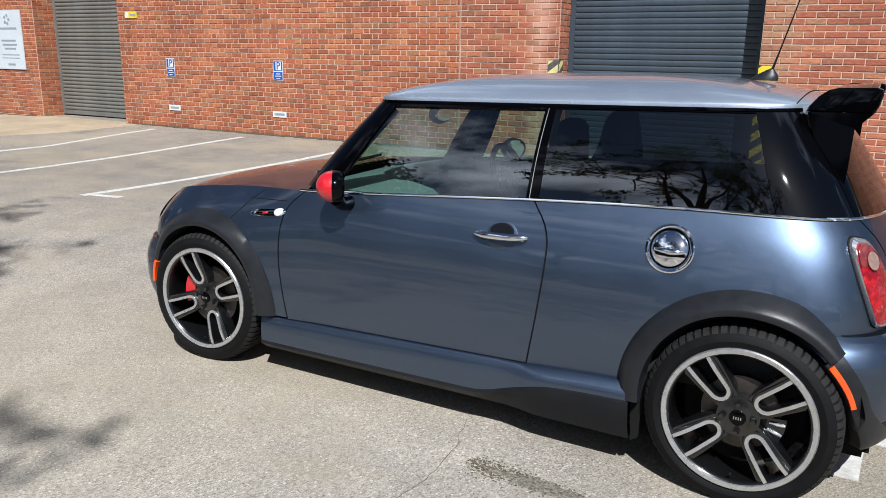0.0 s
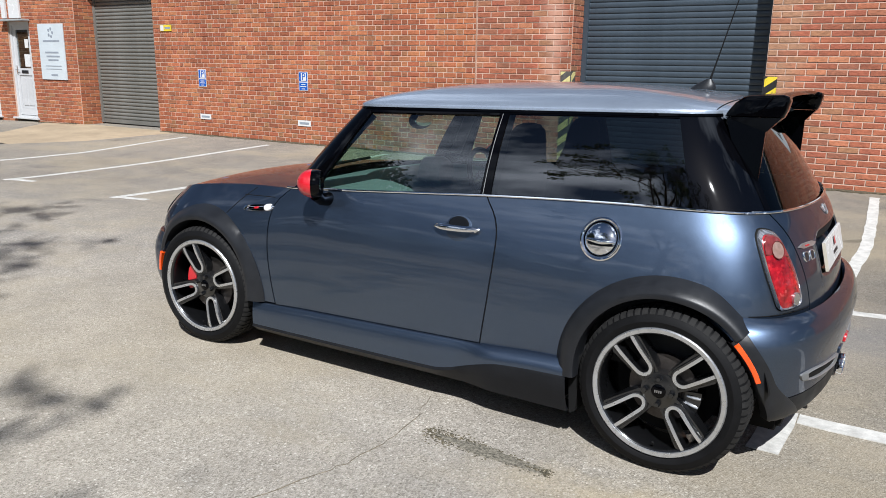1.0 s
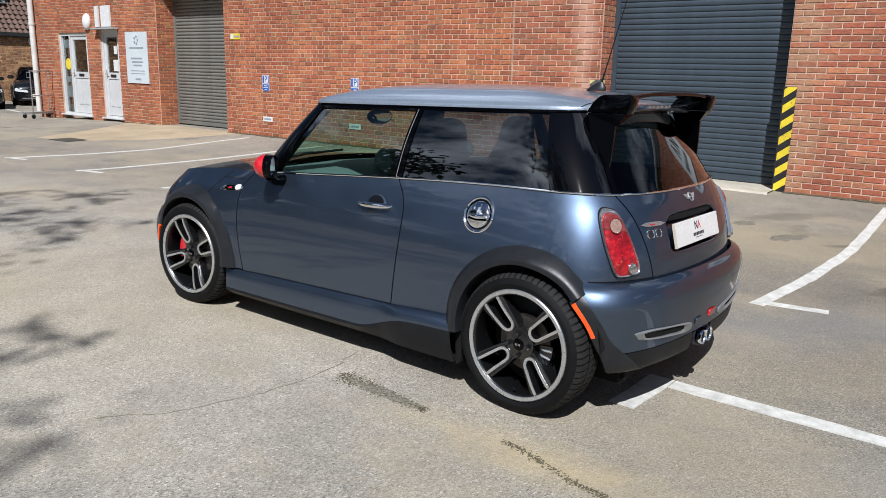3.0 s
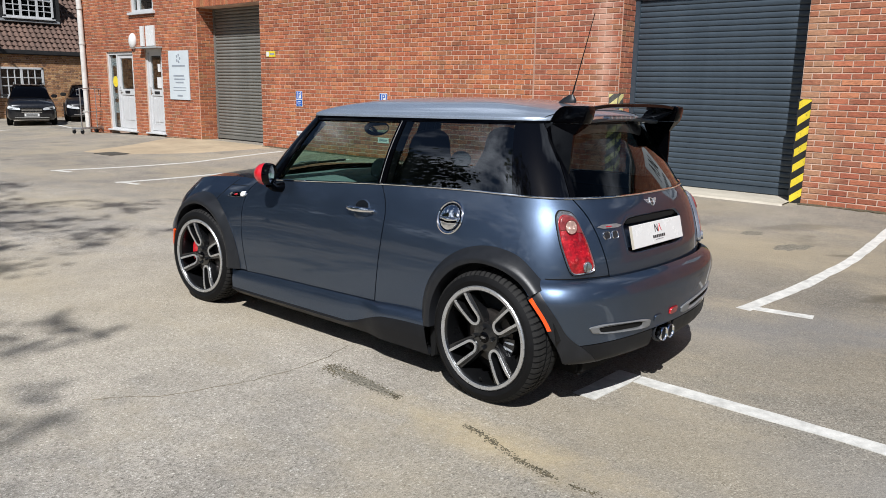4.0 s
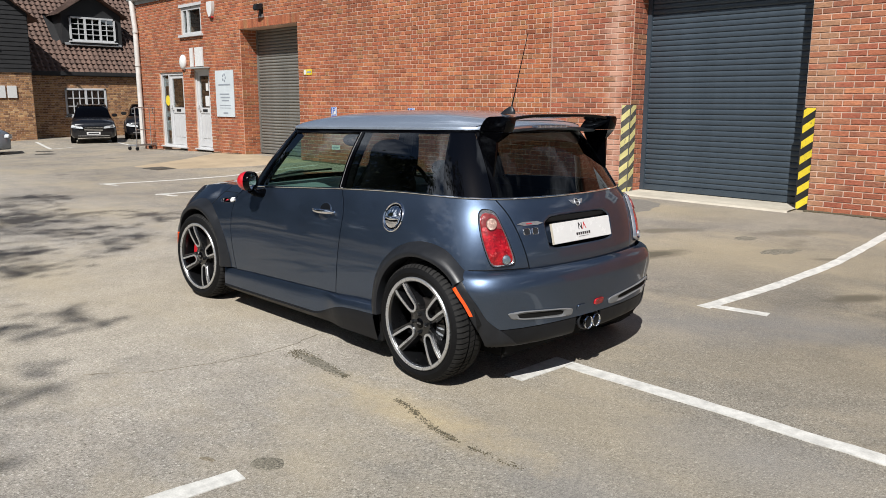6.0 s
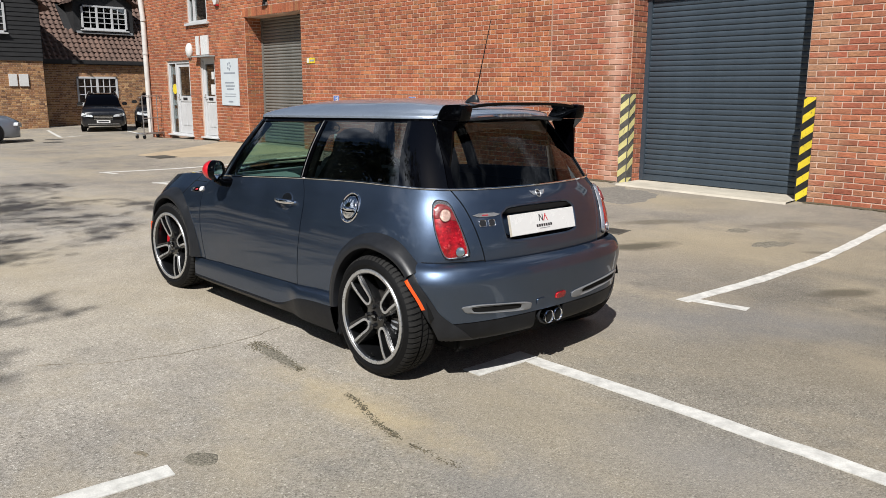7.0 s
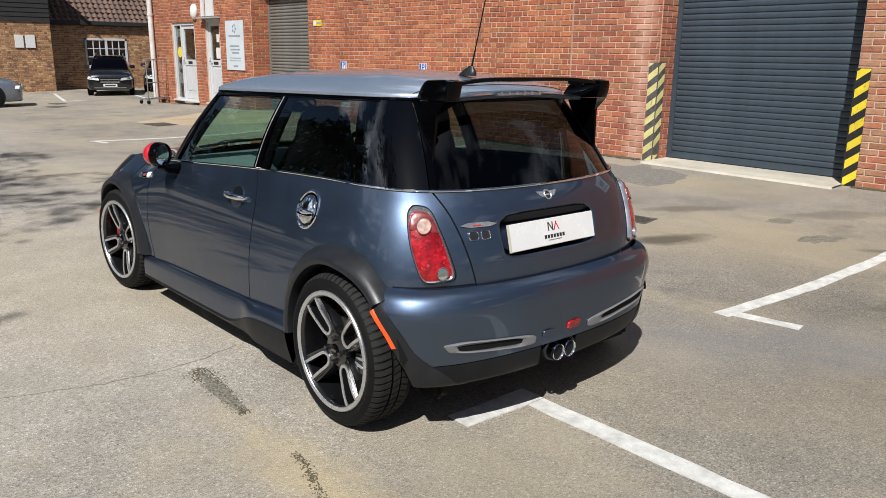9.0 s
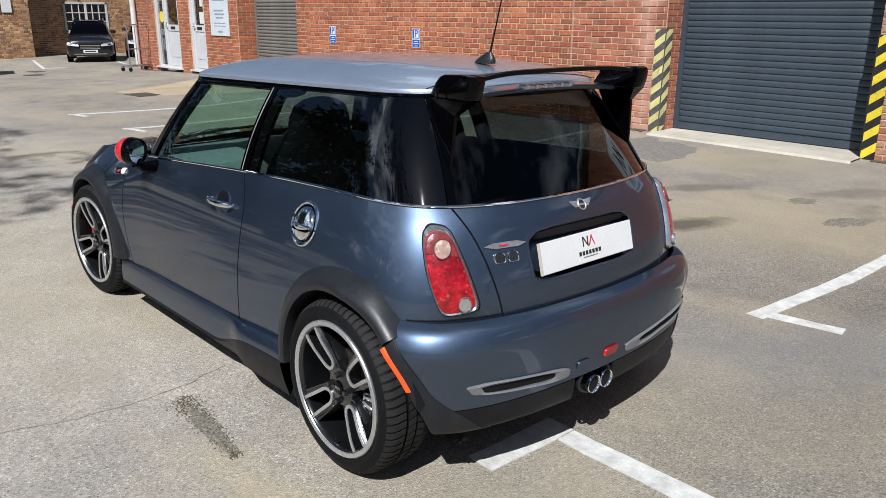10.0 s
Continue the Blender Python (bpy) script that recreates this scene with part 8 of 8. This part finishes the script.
suv = [(2.02, 0.70, 0.26, 0.74), (1.98, 0.80, 0.24, 0.82), (1.80, 0.86, 0.23, 0.92), (1.30, 0.87, 0.23, 1.00), (0.95, 0.87, 0.23, 1.05), (0.0, 0.87, 0.23, 1.08), (-1.4, 0.87, 0.23, 1.12), (-1.95, 0.84, 0.25, 1.10), (-2.12, 0.72, 0.30, 1.00)]
suv_cab = [(1.00, 0.70, 1.08), (0.62, 0.64, 1.36), (0.25, 0.60, 1.55), (-0.3, 0.59, 1.60), (-1.2, 0.58, 1.58), (-1.75, 0.60, 1.45), (-1.98, 0.66, 1.12)]
hat = [(2.10, 0.68, 0.22, 0.62), (2.04, 0.80, 0.20, 0.70), (1.80, 0.87, 0.19, 0.82), (1.30, 0.89, 0.19, 0.90), (0.85, 0.89, 0.19, 0.94), (0.0, 0.89, 0.19, 0.97), (-1.4, 0.89, 0.19, 1.00), (-1.95, 0.85, 0.22, 0.98), (-2.15, 0.72, 0.28, 0.88)]
hat_cab = [(0.95, 0.70, 0.96), (0.45, 0.62, 1.24), (0.05, 0.58, 1.39), (-0.5, 0.57, 1.43), (-1.2, 0.56, 1.39), (-1.75, 0.60, 1.24), (-2.0, 0.66, 1.0)]
far_car("black compact SUV parked nose out with roof rails", M_FARBLACK, pose(-28.55, 11.36, level(-28.5, 11.3), 0, 0, -20) @ Matrix.Scale(0.89, 4), suv, suv_cab, 0.87, True)
far_car("dark hatchback parked behind the building's corner", M_FARBLACK, pose(-30.4, 14.3, level(-30.4, 14.3), 0, 0, -22), hat, hat_cab, 0.89)
far_car("silver-blue hatchback parked side on", M_FARSILVER, pose(-24.72, 5.15, level(-24.7, 5.1), 0, 0, 79), hat, hat_cab, 0.89)

# ---------------------------------------------------------------- trees behind the camera
def tree(label, x, y, height, spread, seed, leaves, leaf_mat, deep=5, low=0.28):
    rnd = random.Random(seed)
    top = thing("tree", label, "tree", "trees along the yard", m=pose(x, y, level(x, y)))
    bt, bl = bmesh.new(), None
    lv, lf = [], []

    def leaf_clump(p, n, size):
        for _ in range(n):
            c = p + Vector((rnd.gauss(0, size * 2.6), rnd.gauss(0, size * 2.6), rnd.gauss(0, size * 2.0)))
            u = Vector((rnd.gauss(0, 1), rnd.gauss(0, 1), rnd.gauss(0, 1))).normalized()
            v = u.orthogonal().normalized()
            s1 = size * rnd.uniform(0.6, 1.2)
            k = len(lv)
            lv.extend([c - u * s1, c + v * s1 * 0.5, c + u * s1, c - v * s1 * 0.5])
            lf.append((k, k + 1, k + 2, k + 3))

    def grow(p, d, length, r, depth):
        n = 4 if depth < 3 else 3
        pts, rad = [p.copy()], [r]
        for k in range(n):
            d = (d + Vector((rnd.gauss(0, 0.13), rnd.gauss(0, 0.13), rnd.gauss(0, 0.10) + (0.05 if depth else 0)))).normalized()
            p = p + d * (length / n)
            pts.append(p.copy())
            rad.append(r * (1 - 0.42 * (k + 1) / n))
        tube(bt, pts, rad, 9 if depth == 0 else (6 if depth < 3 else 4), cap=depth == 0)
        if depth >= deep or rad[-1] < 0.006:
            leaf_clump(pts[-1], leaves, 0.055)
            leaf_clump(pts[-2], leaves // 2, 0.05)
            return
        kids = 3 if depth < 2 else rnd.choice((2, 3))
        for k in range(kids + (1 if depth == 0 else 0)):
            at = pts[-1] if k < 2 or depth == 0 else pts[rnd.choice((2, 3)) if len(pts) > 3 else 2]
            a = rnd.uniform(0, math.tau) if depth else k * math.tau / 4 + rnd.uniform(-0.4, 0.4)
            side = d.orthogonal().normalized()
            axis = (Matrix.Rotation(a, 3, d) @ side)
            tilt = rnd.uniform(0.35, 0.75) if depth else rnd.uniform(0.5, 0.85) * spread
            nd = (d * math.cos(tilt) + axis * math.sin(tilt)).normalized()
            if depth >= 1:
                nd.z = nd.z * 0.8 + 0.08
                nd.normalize()
            grow(at, nd, length * rnd.uniform(0.62, 0.86), rad[-1] * rnd.uniform(0.62, 0.8), depth + 1)

    grow(Vector((0, 0, -0.1)), Vector((0, 0, 1)), height * low, height * 0.022, 0)
    part("trunk", bt, M_BARK, top, "grey-brown trunk and bare limbs", recalc=False)
    me = bpy.data.meshes.new("crown")
    me.from_pydata(lv, [], lf)
    me.materials.append(leaf_mat)
    cr = new("crown", me)
    cr.parent = top
    tagged(cr, "sparse young spring leaves", kind="stuff")
    return top


def leafy_tree(label, x, y, crown_z, radius, rise, seed, boughs, leaf_mat, long_boughs=(), bare=0):
    """A tree whose boughs end in clumps of leaves, spread through a wide crown with gaps."""
    rnd = random.Random(seed)
    top = thing("tree", label, "tree", "trees along the yard", m=pose(x, y, level(x, y)))
    trunk = [Vector((0, 0, -0.1))] + [Vector((rnd.gauss(0, 0.06 * k), rnd.gauss(0, 0.06 * k), crown_z * 0.22 * k)) for k in range(1, 6)]
    part("trunk", tube(bmesh.new(), trunk, [0.26, 0.22, 0.18, 0.13, 0.08, 0.04], 12), M_BARK, top, "grey-brown tapered trunk", recalc=False)
    bl, lv, lf = bmesh.new(), [], []
    forks = []
    for k in range(7):
        az = k * math.tau / 7 + 0.4 * math.sin(k * 2.1 + seed)
        reach = radius * (0.50 + 0.14 * math.sin(k * 3.7))
        base = trunk[2 + k % 3]
        pts = [base]
        for j in range(1, 7):
            f = j / 6
            bend = az + 0.35 * math.sin(j * 1.3 + k * 1.9)
            pts.append(base + Vector((reach * f * math.cos(bend), reach * f * math.sin(bend), (crown_z * 0.98 - base.z) * f ** 0.8 + 0.15 * math.sin(j * 2.2 + k))))
        tube(bl, pts, [0.085, 0.072, 0.060, 0.048, 0.036, 0.025, 0.012], 7)
        forks += pts[2:]
    for k in range(bare):
        at = forks[(k * 5 + 2) % len(forks)]
        rod = [at]
        for j in range(1, 6):
            rod.append(rod[-1] + Vector((rnd.gauss(0, 0.16), rnd.gauss(0, 0.16), rnd.uniform(0.55, 0.85))))
        tube(bl, rod, [0.026, 0.021, 0.016, 0.012, 0.008, 0.004], 5)
        for q in rod[1:]:
            for _ in range(3):
                way = Vector((rnd.gauss(0, 1), rnd.gauss(0, 1), rnd.uniform(0.3, 1.2))).normalized()
                end = q + way * rnd.uniform(0.6, 1.2)
                tube(bl, [q, q.lerp(end, 0.5) + Vector((rnd.gauss(0, 0.06), rnd.gauss(0, 0.06), 0.04)), end], [0.011, 0.008, 0.004], 4)
                for f in (0.4, 0.65, 0.9):
                    tip = q.lerp(end, f) + Vector((rnd.gauss(0, 0.22), rnd.gauss(0, 0.22), rnd.uniform(0.1, 0.4)))
                    tube(bl, [q.lerp(end, f), tip], [0.006, 0.003], 3)

    def clump(p, n, wide):
        for _ in range(n):
            c = p + Vector((rnd.gauss(0, wide), rnd.gauss(0, wide), rnd.gauss(0, wide * 0.55)))
            u = Vector((rnd.gauss(0, 1), rnd.gauss(0, 1), rnd.gauss(0, 0.6))).normalized()
            v = u.orthogonal().normalized()
            s1 = rnd.uniform(0.045, 0.085)
            k = len(lv)
            lv.extend([c - u * s1, c + v * s1 * 0.55, c + u * s1, c - v * s1 * 0.55])
            lf.append((k, k + 1, k + 2, k + 3))
    for i in range(boughs):
        az = i * 2.39996 + rnd.uniform(-0.3, 0.3)
        f = math.sqrt((i + 0.5) / boughs)
        tip = Vector((radius * f * math.cos(az), radius * f * math.sin(az), crown_z + rise * (1 - f * f) * rnd.uniform(-0.7, 1.0) + rnd.gauss(0, 0.3)))
        knot = rnd.choice((2, 3, 3, 4))
        root = min(forks, key=lambda q: (q - tip).length + 0.6 * max(0.0, q.z - tip.z))
        mid = root.lerp(tip, 0.5) + Vector((rnd.gauss(0, 0.5), rnd.gauss(0, 0.5), 0.35 + 0.5 * math.sin(i * 1.7)))
        pts = [root, root.lerp(mid, 0.5) + Vector((0, 0, 0.1)), mid, mid.lerp(tip, 0.55) + Vector((0, 0, 0.12)), tip]
        tube(bl, pts, [0.024 + 0.0012 * knot, 0.022, 0.017, 0.011, 0.005], 6)
        out = (tip - mid).normalized()
        clump(tip, 32, 0.15)
        for k in range(5):
            at = mid.lerp(tip, 0.35 + 0.13 * k)
            way = (out + Vector((rnd.gauss(0, 0.7), rnd.gauss(0, 0.7), rnd.gauss(0, 0.25)))).normalized()
            end = at + way * rnd.uniform(0.4, 0.8)
            tube(bl, [at, at.lerp(end, 0.5) + Vector((0, 0, 0.03)), end], [0.012, 0.008, 0.004], 4)
            clump(end, rnd.choice((6, 16, 28)), 0.12)
    for tip in long_boughs:
        tip = Vector(tip)
        root = trunk[4]
        mid = root.lerp(tip, 0.55) + Vector((0, 0, 0.4))
        tube(bl, [root, root.lerp(mid, 0.5) + Vector((0, 0, 0.2)), mid, tip], [0.06, 0.045, 0.028, 0.006], 6)
        for k in range(5):
            at = mid.lerp(tip, 0.5 + 0.12 * k)
            end = at + Vector((rnd.gauss(0, 0.3), rnd.gauss(0, 0.2), rnd.gauss(0, 0.3)))
            tube(bl, [at, at.lerp(end, 0.5) + Vector((0, 0, 0.03)), end], [0.010, 0.006, 0.003], 4)
            clump(end, rnd.choice((5, 10, 16)), 0.16)
    part("limbs", bl, M_BARK, top, recalc=False)
    me = bpy.data.meshes.new("crown")
    me.from_pydata(lv, [], lf)
    me.materials.append(leaf_mat)
    cr = new("crown", me)
    cr.parent = top
    tagged(cr, "loose clumps of young leaves", kind="stuff")
    return top


leafy_tree("spreading tree in loose young leaf", 1.22, -8.25, 8.5, 3.15, 1.6, 4, 36, M_LEAF,
           ((2.1, 1.9, 10.4), (2.6, 1.5, 10.6), (3.15, 1.5, 10.7)))
leafy_tree("taller spreading tree in loose young leaf", -2.5, -7.6, 10.0, 4.5, 1.8, 9, 50, M_LEAF, bare=30)


def evergreen(label, x, y, height, radius, seed, lobes=90, leaves=150):
    """A dense dark tree: a short trunk under heaped lobes of leaf sprays, with an uneven outline and a few gaps."""
    rnd = random.Random(seed)
    top = thing("tree", label, "tree", "trees along the yard", m=pose(x, y, level(x, y)))
    part("trunk", tube(bmesh.new(), [(0, 0, -0.1), (0.05, 0.03, height * 0.2), (0.0, 0.08, height * 0.5), (0.1, 0.0, height * 0.8)], [0.30, 0.24, 0.15, 0.05], 12), M_BARK, top, "grey-brown tapered trunk", recalc=False)
    lv, lf = [], []
    for i in range(lobes):
        f = (i + 0.5) / lobes
        az = i * 2.39996 + rnd.uniform(-0.3, 0.3)
        z = height * (0.16 + 0.80 * f)
        w = radius * math.sqrt(max(0.05, 1 - (2 * f - 0.75) ** 2 / 1.7)) * rnd.uniform(0.35, 1.0)
        c0 = Vector((w * math.cos(az), w * math.sin(az), z))
        size = rnd.uniform(0.35, 0.75)
        for _ in range(leaves):
            c = c0 + Vector((rnd.gauss(0, size), rnd.gauss(0, size), rnd.gauss(0, size * 0.6)))
            u = Vector((rnd.gauss(0, 1), rnd.gauss(0, 1), rnd.gauss(0, 0.7))).normalized()
            v = u.orthogonal().normalized()
            s1 = rnd.uniform(0.08, 0.17)
            k = len(lv)
            lv.extend([c - u * s1, c + v * s1 * 0.6, c + u * s1, c - v * s1 * 0.6])
            lf.append((k, k + 1, k + 2, k + 3))
    me = bpy.data.meshes.new("crown")
    me.from_pydata(lv, [], lf)
    me.materials.append(M_HEDGE)
    cr = new("crown", me)
    cr.parent = top
    tagged(cr, "dense dark evergreen leaves", kind="stuff")
    return top


evergreen("broad dark evergreen tree west of the yard", -13.5, -5.6, 10.2, 4.1, 31)
evergreen("broad dark evergreen tree west of the yard", -20.5, -5.0, 10.8, 4.5, 33)
tree("tall bare tree in early spring", 4.5, -14.5, 13.0, 0.9, 7, 3, M_LEAF)
tree("tall bare tree in early spring", -6.5, -16.0, 14.0, 0.9, 12, 3, M_LEAF)
tree("tall bare tree in early spring", 12.5, -12.0, 12.0, 0.9, 15, 3, M_LEAF)


def hedge(label, x0, x1, y, height, depth, seed, count):
    rnd = random.Random(seed)
    verts, faces = [], []
    for _ in range(count):
        x = rnd.uniform(x0, x1)
        h = height * (0.72 + 0.28 * noise.noise(Vector((x * 0.25, seed, 0))) + 0.16 * noise.noise(Vector((x * 0.9, seed, 3))))
        z = h * rnd.random() ** 0.7
        yy = y + rnd.gauss(0, depth * 0.4) * (1 - 0.5 * z / h)
        u = Vector((rnd.gauss(0, 1), rnd.gauss(0, 1), rnd.gauss(0, 1))).normalized()
        v = u.orthogonal().normalized()
        s1 = rnd.uniform(0.10, 0.30)
        k = len(verts)
        c = Vector((x, yy, z))
        verts.extend([c - u * s1, c + v * s1 * 0.7, c + u * s1, c - v * s1 * 0.7])
        faces.append((k, k + 1, k + 2, k + 3))
    me = bpy.data.meshes.new("hedge")
    me.from_pydata(verts, [], faces)
    me.materials.append(M_HEDGE)
    return tagged(new("hedge", me), label, "hedge", kind="stuff")


hedge("dark evergreen hedge along the yard's far side", -45, 45, -21, 4.6, 2.2, 3, 26000)
hedge("dark evergreen hedge closing the yard's end", -8, 8, -24, 7.0, 2.5, 8, 9000)
# added out of view to darken what the car's tail mirrors
tree("tall bare tree in early spring", 19.0, -2.0, 12.0, 0.95, 21, 4, M_LEAF)
tree("tall bare tree in early spring", 20.0, 6.0, 11.0, 0.95, 27, 4, M_LEAF)

# ---------------------------------------------------------------- single bricks beside the wide doorway
brick_data = {}
for m, l, h in near_bricks:
    key = (round(l, 3), round(h, 3))
    if key not in brick_data:
        vs, fs = brick_shape(l, h)
        me = bpy.data.meshes.new("brick")
        me.from_pydata(vs, [], fs)
        me.materials.append(M_BRICK)
        brick_data[key] = me
    ob = new("brick", brick_data[key])
    ob.parent = wall_north
    ob.matrix_basis = m
